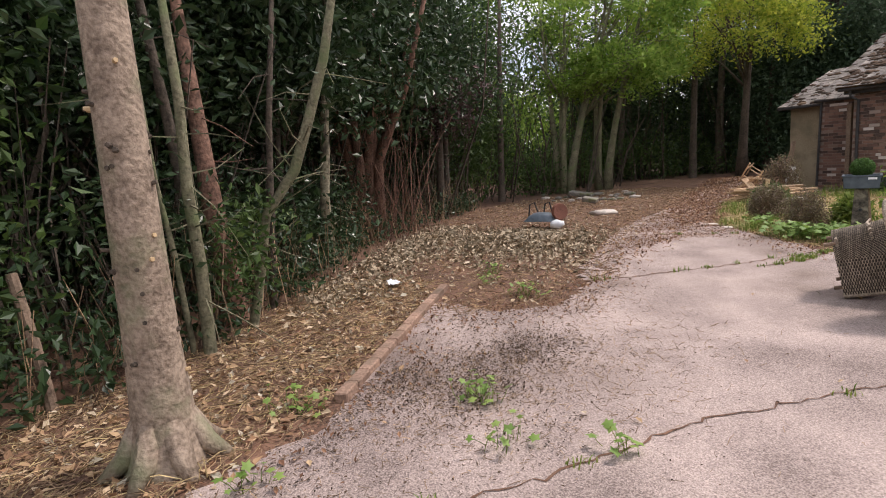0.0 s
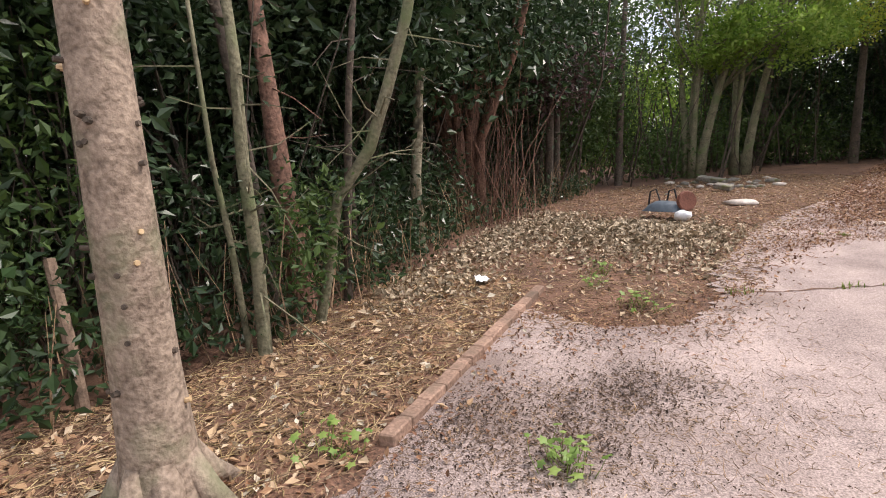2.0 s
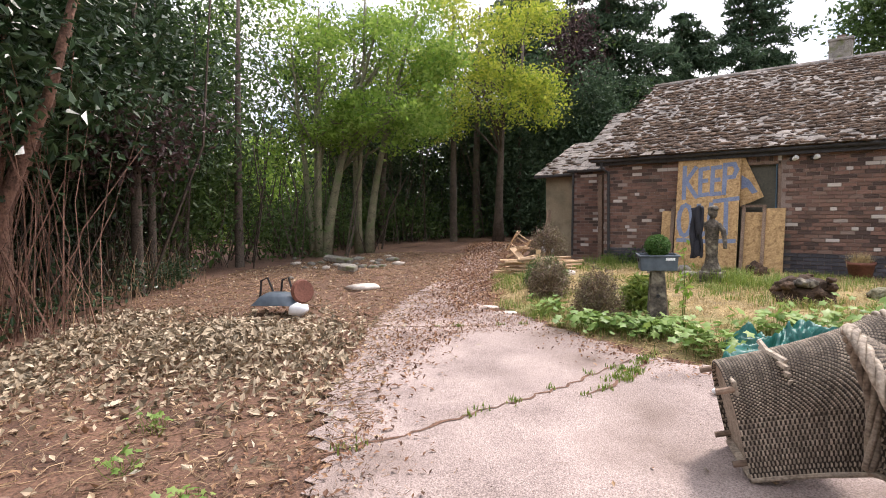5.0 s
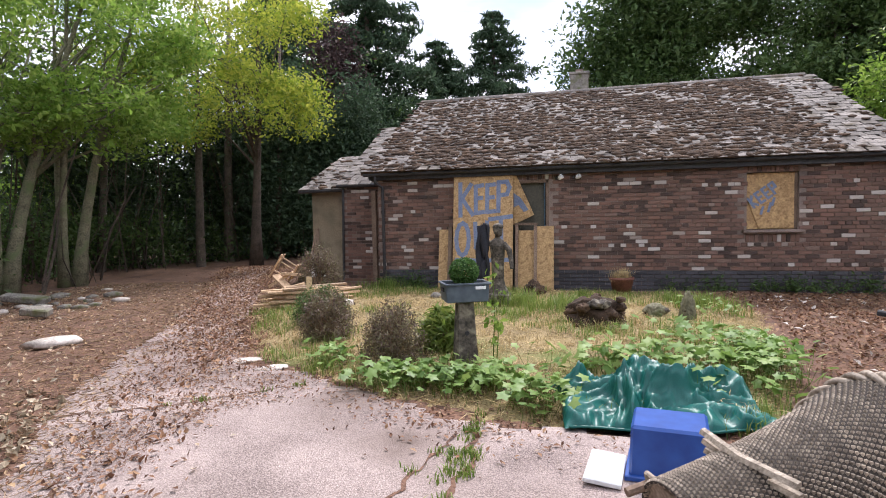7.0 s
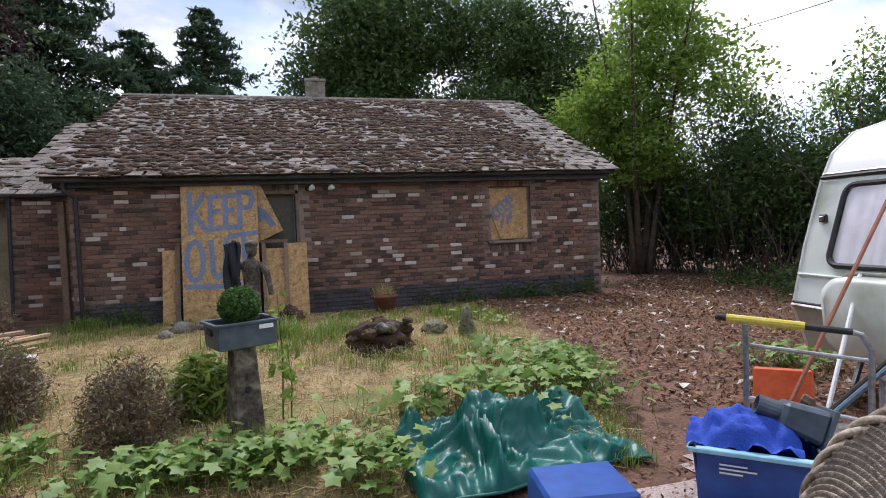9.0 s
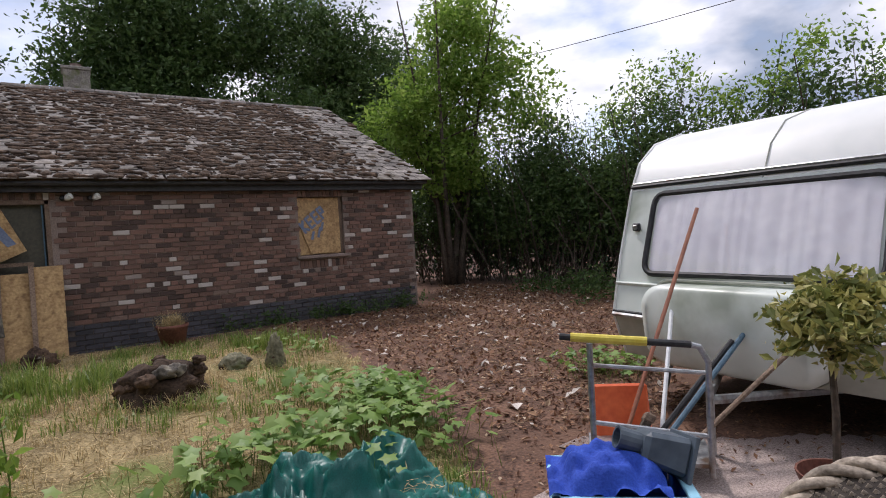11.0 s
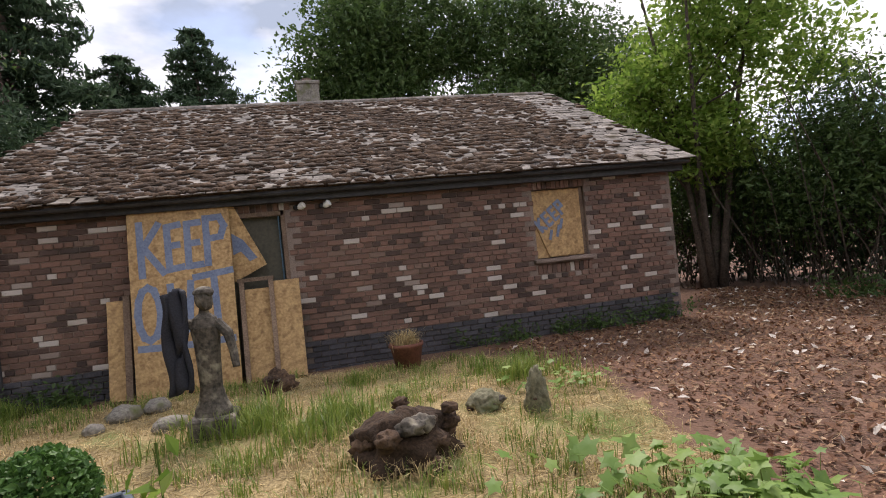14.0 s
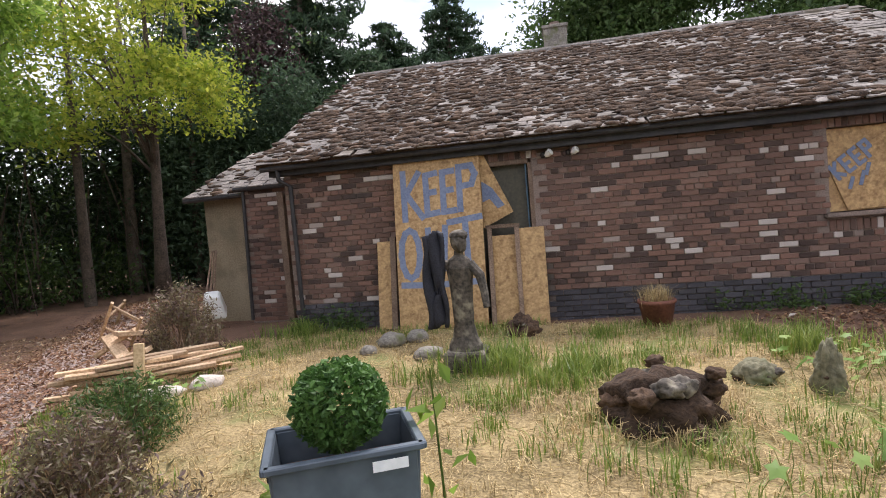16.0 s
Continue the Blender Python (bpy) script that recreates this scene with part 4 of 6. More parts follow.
# ---- the wood beside the drive ----
spruce = bare_trunk("spruce_tree", [(2.5, -15.05, 0.0), (2.5, -15.05, 0.25), (2.5, -15.05, 0.6), (2.505, -15.045, 1.1), (2.51, -15.04, 1.6), (2.515, -15.035, 2.2), (2.54, -15.0, 6.5)],
                    [0.21, 0.155, 0.135, 0.125, 0.115, 0.108, 0.05], M_BARK_SPRUCE, "straight spruce trunk with sawn branch stubs", 24)
for i in range(46):
    z, a = 0.2 + 2.3 * rng.random(), rng.uniform(0, 2 * math.pi)
    r = 0.145 - 0.017 * z
    d = Vector((math.cos(a), math.sin(a), 0.15))
    p = Vector((0, 0, z)) + d * r * 0.72
    stub = tube([p, p + d * rng.uniform(0.04, 0.07)], [0.02 * rng.uniform(0.6, 1.2), 0.011], 7)
    part("branch_stub", stub, M_BARK_DARK if i % 4 else M_CUT_WOOD, spruce)
for i in range(7):
    a = i * 0.9 + 0.3
    part("root", tube([(0.1 * math.cos(a), 0.1 * math.sin(a), 0.22), (0.2 * math.cos(a), 0.2 * math.sin(a), 0.06), (0.32 * math.cos(a), 0.32 * math.sin(a), -0.03)], [0.07, 0.06, 0.03], 8), M_BARK_SPRUCE, spruce, smooth=True)
bare_trunk("sapling_tree", [(0.7, -14.68, -0.02), (0.69, -14.66, 0.7), (0.66, -14.68, 1.4), (0.66, -14.65, 2.1), (0.62, -14.7, 4.0)], [0.055, 0.05, 0.047, 0.04, 0.02], M_BARK_GREEN, "slim grey-green sapling with algae on the bark", 10, 16)
bare_trunk("sapling_tree", [(0.57, -14.8, -0.02), (0.54, -14.84, 0.82), (0.5, -14.9, 1.45), (0.45, -14.95, 3.6)], [0.026, 0.024, 0.02, 0.01], M_BARK_GREEN, "thin dark sapling beside the wood's edge", 8, 14)
bare_trunk("leaning_tree", [(0.05, -14.22, -0.01), (0.07, -14.09, 0.5), (0.08, -13.98, 1.05), (0.16, -13.68, 1.46), (0.22, -13.5, 1.95), (0.3, -13.32, 2.5), (0.48, -12.95, 4.2)], [0.05, 0.042, 0.044, 0.052, 0.05, 0.046, 0.02], M_BARK_GREEN, "leaning crooked tree stem with smooth olive bark", 10, 22)
bare_trunk("dead_stump_tree", [(-0.25, -14.36, -0.01), (-0.25, -14.36, 0.5), (-0.3, -14.42, 1.2), (-0.35, -14.5, 3.2)], [0.15, 0.115, 0.1, 0.05], M_BARK_RED, "rough reddish trunk behind the leaning stem", 12, 18)
bare_trunk("birch_tree", [(-2.45, -12.66, 0.0), (-2.47, -12.67, 0.5), (-2.48, -12.67, 1.0), (-2.46, -12.6, 1.65), (-2.45, -12.57, 2.1), (-2.42, -12.45, 3.0), (-2.36, -12.3, 5.0)], [0.1, 0.078, 0.072, 0.068, 0.065, 0.055, 0.02], M_BARK_BIRCH, "pale patchy-barked trunk with flaking lichen", 12, 26)
yew = thing("yew_tree", pose(-5.0, -11.15, 0), "old multi-stemmed conifer with fibrous red-brown bark", "tree")
for i in range(17):
    a, r = rng.uniform(0, 2 * math.pi), 0.42 * rng.random() ** 0.5
    x, y = r * math.cos(a), r * math.sin(a)
    k = rng.uniform(0.9, 1.6)
    part("stem", tube([(x * 0.8, y * 0.8, -0.05), (x * 0.9, y * 0.9, 0.6), (x * 1.1 + 0.05 * rng.normal(), y * 1.1, 1.5), (x * 2.0 * k, y * 2.0 * k, 2.8), (x * 3.4 * k, y * 3.4 * k, 5.0)], [0.15, 0.11, 0.09, 0.065, 0.025], 9), M_BARK_RED, yew, smooth=True)
stake = thing("wooden_stake", pose(1.3, -15.72, 0), "weathered pointed wooden stake leaning at the wood's edge", "stake")
part("shaft", tube([(0, 0, -0.1), (-0.14, -0.06, 0.42), (-0.3, -0.14, 0.9)], [0.042, 0.04, 0.036], 9), M_TIMBER, stake)

for k, (x, y, h, r, lx, ly) in enumerate([(-6.6, -8.6, 6, 0.11, 0.1, 0.1), (-7.4, -8.0, 6, 0.09, -0.2, 0.3), (-9.3, -5.0, 8, 0.12, 0.0, 0.2), (-2.7, -13.3, 5, 0.06, 0.2, 0.1), (-3.1, -13.0, 5, 0.05, -0.2, 0.0),
                                          (-0.6, -13.9, 5, 0.05, 0.0, 0.3), (-0.2, -14.6, 5, 0.07, 0.2, -0.2), (-10.0, 4.9, 9, 0.16, 0.1, 0.0), (-10.6, 7.3, 10, 0.2, 0.0, 0.3), (-9.2, 8.5, 9, 0.16, 0.2, 0.0), (-12.2, 3.0, 9, 0.14, 0.3, 0.2)]):
    bare_trunk("woodland_tree", [(x, y, gz(x, y)), (x + lx * 0.2, y + ly * 0.2, h * 0.15), (x + lx * 0.8, y + ly * 0.6, h * 0.4), (x + lx * 2, y + ly * 2, h)], [r, r * 0.85, r * 0.7, r * 0.25],
               M_BARK_DARK, "slender dark trunk standing in the shaded wood", 9, 16, "trunks along the drive")

def lobes(cx, cy, cz, rx, ry, rz, n, size):
    """Many small leafy lobes spread through one large uneven crown."""
    out = []
    for _ in range(n):
        d = rng.normal(size=3)
        d = d / np.linalg.norm(d) * rng.uniform(0.45, 1.05)
        r = size * rng.uniform(0.6, 1.3)
        out.append((cx + rx * d[0], cy + ry * d[1], cz + rz * d[2], r * 1.15, r * 1.15, r * 0.9))
    return out


# the group of grey-green stems by the drive, with a high leafy crown
tree("multi_stem_tree", (-9.8, -2.0), 7.0, 0.15, lobes(-9.5, -2.0, 5.4, 3.2, 3.2, 2.7, 34, 0.5) + lobes(-8.2, -1.2, 3.7, 1.6, 1.6, 0.9, 9, 0.5), 15000, 0.12, M_LEAF_LIGHT, M_BARK_GREEN,
     "multi-stemmed tree with grey-green bark and a loose leafy crown", (0.3, 0.6), 0.24, 40, 5)
tree("forked_tree", (-9.6, -0.5), 7.5, 0.14, lobes(-9.0, 0.5, 5.8, 2.8, 2.8, 2.6, 28, 0.5) + lobes(-7.8, 1.2, 4.0, 1.4, 1.4, 0.8, 7, 0.5), 12000, 0.12, M_LEAF_LIGHT, M_BARK_GREEN, "forked tree with mid-green leaves by the drive", (0.4, 0.5), 0.24, 34, 3)
tree("yellow_leaf_tree", (-8.3, 5.6), 8.5, 0.18, lobes(-8.6, 4.7, 6.7, 3.6, 3.2, 2.5, 46, 0.5) + lobes(-6.6, 5.0, 5.3, 1.3, 1.6, 0.9, 14, 0.4) + lobes(-9.8, 4.4, 5.2, 2.0, 1.8, 1.2, 10, 0.5), 23000, 0.12, M_LEAF_YELLOW, M_BARK_DARK,
     "tree with bright yellow-green foliage over the drive", (0.5, -0.2), 0.3, 14)


def belt(name, line, width, low, high, leaves, size, mat, label, clump=0.3, base=None):
    """Undergrowth or hedge foliage along a line of (x, y) points."""
    line = np.array(line, float)
    seg = np.linalg.norm(np.diff(line, axis=0), axis=1)
    s = np.concatenate([[0], np.cumsum(seg)])
    n = max(30, leaves // 50)
    u = rng.uniform(0, s[-1], n)
    c = np.column_stack([np.interp(u, s, line[:, 0]), np.interp(u, s, line[:, 1])])
    c += rng.normal(size=(n, 2)) * width * 0.45
    top = high * (0.82 + 0.18 * np.sin(u * 1.9 + c[:, 0]))
    z = low + (top - low) * rng.random(n) ** 0.8
    k = rng.integers(0, n, leaves)
    p = np.column_stack([c[k], z[k]]) + rng.normal(size=(leaves, 3)) * clump
    p = p[p[:, 2] > 0.03]
    return tagged(new(name, leaf_mesh(name, p, size, mat, up=0.2)), label, "foliage", kind="stuff")


def thicket(name, line, width, count, height, radius, mat, label):
    """Many thin stems rising along a line."""
    line = np.array(line, float)
    seg = np.linalg.norm(np.diff(line, axis=0), axis=1)
    s = np.concatenate([[0], np.cumsum(seg)])
    u = rng.uniform(0, s[-1], count)
    c = np.column_stack([np.interp(u, s, line[:, 0]), np.interp(u, s, line[:, 1])]) + rng.normal(size=(count, 2)) * width * 0.45
    a = np.column_stack([c, np.full(count, -0.02)])
    h = height * rng.uniform(0.25, 1.2, count)
    b = a + np.column_stack([rng.normal(size=(count, 2)) * 0.22 * h[:, None], h])
    return tagged(new(name, sticks_mesh(name, a, b, radius * rng.uniform(0.4, 1.3, count), mat)), label, "stems", kind="stuff")


EDGE = [(2.6, -17.6), (1.2, -16.2), (0.2, -15.2), (-1.0, -14.2), (-2.6, -13.0), (-4.6, -11.6), (-6.3, -9.6), (-8.0, -7.4), (-10.2, -4.6)]
BACK = [(x - 1.6, y - 1.5) for x, y in EDGE]
DEEP = [(x - 4.2, y - 3.6) for x, y in EDGE]
belt("undergrowth", EDGE[:6], 0.7, 0.1, 1.5, 9000, 0.085, M_LEAF_DARK, "dark evergreen undergrowth at the wood's edge", 0.22)
belt("undergrowth", [(x + 0.3, y + 0.3) for x, y in EDGE[1:8]], 0.35, 0.03, 0.5, 4200, 0.08, M_LEAF_DARK, "low dark bramble at the foot of the wood", 0.14)
thicket("undergrowth_twigs", [(x + 0.3, y + 0.3) for x, y in EDGE[1:8]], 0.5, 420, 0.9, 0.006, M_TWIG, "grey dead twigs at the foot of the wood")
belt("evergreen_canopy", [(x - 0.5, y - 0.5) for x, y in EDGE[:7]], 1.2, 2.2, 5.2, 42000, 0.105, M_LEAF_DARK, "dark overhanging evergreen foliage of the wood", 0.3)
belt("evergreen_shrubs", BACK, 1.8, 0.1, 5.6, 60000, 0.12, M_LEAF_DARK, "deep shaded evergreen shrubs", 0.36)
belt("deep_wood", DEEP, 3.0, 0.0, 9.0, 60000, 0.22, M_LEAF_DARK, "dense dark foliage deeper in the wood", 0.5)
belt("overhanging_canopy", [(-1.4, -13.6), (-4.4, -11.6), (-6.6, -9.2), (-8.6, -7.0)], 1.3, 2.5, 6.5, 52000, 0.13, M_LEAF_DARK, "dark canopy hanging over the old conifer", 0.34)
belt("deep_wood", [(-9.0, -11.0), (-11.5, -7.0)], 1.6, 0.0, 6.5, 26000, 0.17, M_LEAF_DARK, "dense dark foliage behind the old conifer", 0.42)
belt("holly_spray", [(0.5, -14.35), (0.1, -14.2)], 0.3, 0.45, 1.2, 650, 0.07, M_LEAF_MID, "fresh green sprays on the leaning stem", 0.14)
belt("left_shrub", [(0.2, -16.6), (0.9, -17.2)], 1.0, 0.2, 3.2, 12000, 0.09, M_LEAF_MID, "bright green shrub at the wood's edge", 0.24)
belt("copper_spray", [(-6.6, -8.4), (-6.0, -8.9)], 0.8, 2.2, 3.4, 1800, 0.11, M_LEAF_PURPLE, "purplish dying leaves hanging from the wood", 0.22)
thicket("thicket_stems", [(x - 0.5, y - 0.4) for x, y in EDGE], 0.7, 420, 2.4, 0.011, M_BARK_DARK, "thin bare stems and dead twigs of the thicket")
thicket("thicket_stems", BACK, 2.2, 420, 4.5, 0.03, M_BARK_DARK, "dark stems in the shade of the wood")
thicket("yew_branches", [(-5.2, -11.4), (-4.4, -10.6)], 1.0, 110, 3.0, 0.009, M_BARK_RED, "dead reddish branches round the old conifer")
NORTH = [(-10.6, -3.5), (-12.0, -1.0), (-12.8, 2.0), (-12.6, 5.0), (-11.6, 8.5), (-8.5, 11.0), (-5.5, 11.5)]
belt("woodland_understorey", NORTH, 1.6, 0.0, 1.9, 30000, 0.12, M_LEAF_MID, "leafy green undergrowth under the trees", 0.32)
belt("woodland_crowns", [(x - 1.5, y + 0.8) for x, y in NORTH], 2.6, 2.6, 9.0, 26000, 0.15, M_LEAF_MID, "green woodland crowns beside the drive", 0.45)
belt("woodland_crowns", [(-9.4, -7.0), (-11.6, -4.2)], 1.2, 0.6, 7.5, 22000, 0.14, M_LEAF_MID, "green woodland crowns behind the thicket", 0.4)
belt("sunlit_clearing", [(-19, -2), (-20, 4), (-17, 9)], 2.0, 0.2, 4.5, 14000, 0.24, M_LEAF_LIGHT, "sunlit foliage beyond the wood", 0.5)
belt("shaded_evergreens", [(-13.6, 2.0), (-13.4, 6.0), (-11.0, 9.5), (-8.0, 12.5), (-4.5, 12.0)], 1.5, 0.2, 6.5, 56000, 0.17, M_LEAF_DARK, "dark evergreen foliage closing the drive", 0.42)
belt("drooping_evergreens", [(-9.8, 8.0), (-7.6, 10.4), (-5.2, 11.0)], 1.0, 0.3, 7.5, 34000, 0.17, M_NEEDLES, "drooping dark conifer boughs beside the house", 0.36)
thicket("woodland_stems", NORTH, 2.2, 260, 4.0, 0.03, M_BARK_DARK, "dark understorey stems along the drive")
belt("far_wood", [(-34, -30), (-40, 0), (-34, 30), (0, 44), (30, 38)], 5.0, 0.0, 8.0, 26000, 0.6, M_LEAF_MID, "distant wood", 1.1)
# added wood that stays out of view, closing the horizon behind the camera
belt("far_wood", [(30, -34), (5, -42), (-22, -38)], 5.0, 0.0, 10.0, 16000, 0.6, M_LEAF_MID, "added distant wood on the unseen side behind the camera", 1.1)

# ---- trees behind the house ----
conifer((-8.2, 16.2), 15.0, 6.2, 64000, "tall dark conifer behind the house")
conifer((-2.6, 22.5), 14.0, 5.2, 40000, "dark conifer with an upright top behind the house")
conifer((-5.4, 19.5), 11.6, 6.0, 42000, "mid-height spreading conifer behind the roof")
conifer((-12.0, 14.0), 15.5, 5.6, 46000, "tall drooping conifer beside the drive")
tree("copper_tree", (-8.6, 13.0), 10.0, 0.2, [(-8.6, 13.0, 8.2, 1.3, 1.3, 2.2)], 7000, 0.16, M_LEAF_PURPLE, M_BARK_DARK, "narrow copper-leaved tree among conifers", clump=0.3)
tree("oak_tree", (6.0, 19.5), 14.5, 0.4, [(5.2, 19.0, 11.2, 3.2, 3.0, 3.4), (8.0, 19.5, 12.0, 4.0, 3.2, 3.6), (3.4, 20.0, 8.6, 2.2, 2.4, 2.2), (6.0, 18.5, 7.4, 3.4, 2.6, 2.2)], 42000, 0.24, M_LEAF_MID, M_BARK_DARK, "broad dark green oak behind the house", clump=0.5, limbs=26, shell=0.35)
tree("oak_tree", (14.0, 18.5), 14.0, 0.4, [(13.0, 18.5, 11.0, 3.8, 3.0, 3.4), (16.8, 18.5, 9.5, 3.6, 3.0, 3.4), (11.5, 17.5, 7.0, 3.0, 2.6, 2.2), (15.0, 17.5, 6.4, 3.4, 2.6, 2.4)], 42000, 0.24, M_LEAF_MID, M_BARK_DARK, "broad dark green oak behind the house", clump=0.5, limbs=26, shell=0.35)
belt("back_shrubs", [(-3, 14), (3, 15), (9, 13), (14, 9)], 1.6, 0.2, 4.6, 26000, 0.16, M_LEAF_MID, "leafy shrubs behind the house", 0.4)

# ---- hedge and trees past the house ----
tree("willow_tree", (10.6, 2.6), 7.4, 0.1, [(10.4, 3.0, 4.6, 1.3, 1.2, 1.6), (11.0, 2.2, 6.2, 1.2, 1.0, 1.5), (9.4, 3.4, 4.2, 0.9, 0.8, 0.7), (11.8, 1.4, 4.8, 1.1, 1.0, 1.0), (10.8, 2.4, 3.2, 1.2, 1.0, 0.9)], 22000, 0.13, M_LEAF_LIGHT, M_BARK_DARK,
     "tall fresh-green tree with long leaves beside the house", (0.2, -0.2), 0.24, 30, 5, 0.25)
HEDGE = [(10.6, 4.6), (11.9, 2.6), (12.3, 0.6), (12.3, -1.4), (12.4, -3.4), (13.2, -5.4), (14.6, -7.4)]
belt("hedge", HEDGE, 0.9, 0.9, 4.1, 62000, 0.095, M_LEAF_MID, "tall overgrown hedge with dark green leaves", 0.26)
# backing leaves in the dark material: the hedge's inner shade is painted by colour
belt("hedge_shade", [(x + 0.8, y + 0.3) for x, y in HEDGE], 0.7, 0.0, 3.3, 42000, 0.14, M_LEAF_DARK, "inner foliage of the hedge, shade put into its darker leaf colour", 0.24)
belt("hedge_sprays", HEDGE, 0.7, 3.7, 4.9, 4200, 0.09, M_LEAF_LIGHT, "loose sprays standing above the hedge", 0.16)
thicket("hedge_stems", HEDGE, 1.0, 420, 3.6, 0.016, M_BARK_DARK, "bare upright stems of the hedge")
belt("nettles", [(10.6, -0.2), (11.2, -1.6), (10.4, -3.2), (10.6, -4.6)], 0.7, 0.02, 0.3, 2600, 0.085, M_LEAF_MID, "low green weeds along the hedge", 0.15)
belt("wall_weeds", [(4.0, -0.2), (7.8, -0.25)], 0.15, 0.02, 0.22, 1600, 0.06, M_LEAF_MID, "small weeds at the foot of the wall", 0.08)
belt("wall_weeds", [(-1.6, -0.25), (-0.6, -0.3)], 0.15, 0.02, 0.25, 700, 0.06, M_LEAF_MID, "small weeds at the house corner", 0.08)
# added hedge, never in view, that closes the place behind the camera
belt("road_hedge", [(15, -9), (16, -16), (10, -24), (2, -25), (-4, -22)], 1.0, 0.0, 3.6, 22000, 0.2, M_LEAF_MID, "added hedge closing the unseen side behind the camera", 0.4)
cable = thing("overhead_cable", pose(0, 0, 0), "thin black overhead cable across the sky", "cable")
part("wire", tube([(14 + 16 * u, 22 - 46 * u, 9.2 - 1.2 * math.sin(math.pi * u) + 1.5 * u) for u in np.linspace(0, 1, 13)], 0.014, 5), M_RUBBER, cable)
for u in (0.0, 1.0):
    part("pole", tube([(14 + 16 * u, 22 - 46 * u, -0.2), (14 + 16 * u, 22 - 46 * u, 9.3 + 1.5 * u)], 0.12, 8), M_TIMBER, cable)


# ---- kerb, cracks, small ground things ----
KERB = [(2.38, -14.07), (0.08, -12.1)]
kerb = thing("kerb", pose(0, 0, 0), "sunken reddish kerb stones along the drive edge", "kerb", kind="structure")
for i in range(14):
    a, b = Vector((*KERB[0], 0)), Vector((*KERB[1], 0))
    p = a.lerp(b, (i + 0.5) / 14)
    part("kerb_stone", box((0.214, 0.09, 0.12), (p.x, p.y, -0.016 + 0.008 * rng.random()), (rng.uniform(-2, 2), rng.uniform(-2, 2), math.degrees(math.atan2(b.y - a.y, b.x - a.x)) + rng.uniform(-2, 2)), bevel=0.008), M_KERB, kerb)


def crack(points, width):
    pts = []
    for (x0, y0), (x1, y1) in zip(points, points[1:]):
        k = max(2, int(math.hypot(x1 - x0, y1 - y0) / 0.06))
        for i in range(k):
            u = i / k
            pts.append((x0 + (x1 - x0) * u + 0.018 * rng.normal(), y0 + (y1 - y0) * u + 0.018 * rng.normal()))
    bm = bmesh.new()
    prev = None
    for i, (x, y) in enumerate(pts):
        dx, dy = (pts[min(i + 1, len(pts) - 1)][0] - pts[max(i - 1, 0)][0], pts[min(i + 1, len(pts) - 1)][1] - pts[max(i - 1, 0)][1])
        l = math.hypot(dx, dy) + 1e-6
        w = width * rng.uniform(0.3, 1.3)
        pair = (bm.verts.new((x - dy / l * w, y + dx / l * w, 0.0092)), bm.verts.new((x + dy / l * w, y - dx / l * w, 0.0092)))
        if prev:
            bm.faces.new((prev[0], prev[1], pair[1], pair[0]))
        prev = pair
    ob = part("drive_crack", bm, M_SOIL)
    return tagged(ob, "dark soil-filled crack across the tarmac", "crack", kind="structure"), pts


tuft_spots = []
for pts, w in (([(3.7, -14.2), (3.8, -13.1), (3.83, -12.5), (4.03, -11.7), (4.3, -11.0), (5.6, -8.6)], 0.007), ([(0.9, -10.9), (1.12, -10.44), (1.6, -8.8), (1.75, -7.7)], 0.014), ([(1.82, -8.9), (1.95, -8.2), (1.8, -7.6)], 0.02), ([(-2.0, -8.5), (-0.5, -7.6), (0.2, -6.9)], 0.014)):
    _, line = crack(pts, w)
    tuft_spots += [line[int(k)] for k in rng.integers(0, len(line), 9)]
tuft_spots += [(1.86 + 0.045 * rng.normal(), -8.1 + 0.28 * rng.normal()) for _ in range(22)]


def tufts(name, spots, per, radius, height, mat, label, lean=0.6, width=0.005):
    spots = np.asarray(spots)
    roots = np.repeat(spots, per, 0) + rng.normal(size=(len(spots) * per, 2)) * radius
    return tagged(new(name, blades_mesh(name, on_ground(roots), height, mat, lean, width)), label, "grass", kind="stuff")


tufts("crack_grass", tuft_spots, 16, 0.03, 0.05, M_GRASS, "small grass tufts growing in the cracks")


def off_kerb(spots):
    """The spots that leave the kerb stones bare."""
    spots = np.asarray(spots)
    return spots[edge_distance(KERB, spots) > 0.075]


def flat_leaves(name, spots, size, mat, label, lift=0.012, up=0.8):
    p = on_ground(off_kerb(np.asarray(spots) + 0.1 * rng.normal(size=np.shape(spots))), lift)
    p[:, 2] += 0.012 * rng.random(len(p))
    return tagged(new(name, leaf_mesh(name, p, size, mat, up=up, ratio=0.55)), label, "leaf litter", kind="stuff")


def ground_sticks(name, spots, length, radius, mat, label):
    a = on_ground(off_kerb(spots), 0.012)
    ang = rng.uniform(0, 2 * np.pi, len(a))
    l = length * rng.uniform(0.3, 1.4, len(a))
    b = a + np.column_stack([l * np.cos(ang), l * np.sin(ang), 0.02 * rng.normal(size=len(a)) + 0.006])
    return tagged(new(name, sticks_mesh(name, a, b, radius * rng.uniform(0.5, 1.4, len(a)), mat, 0.1)), label, "litter", kind="stuff")


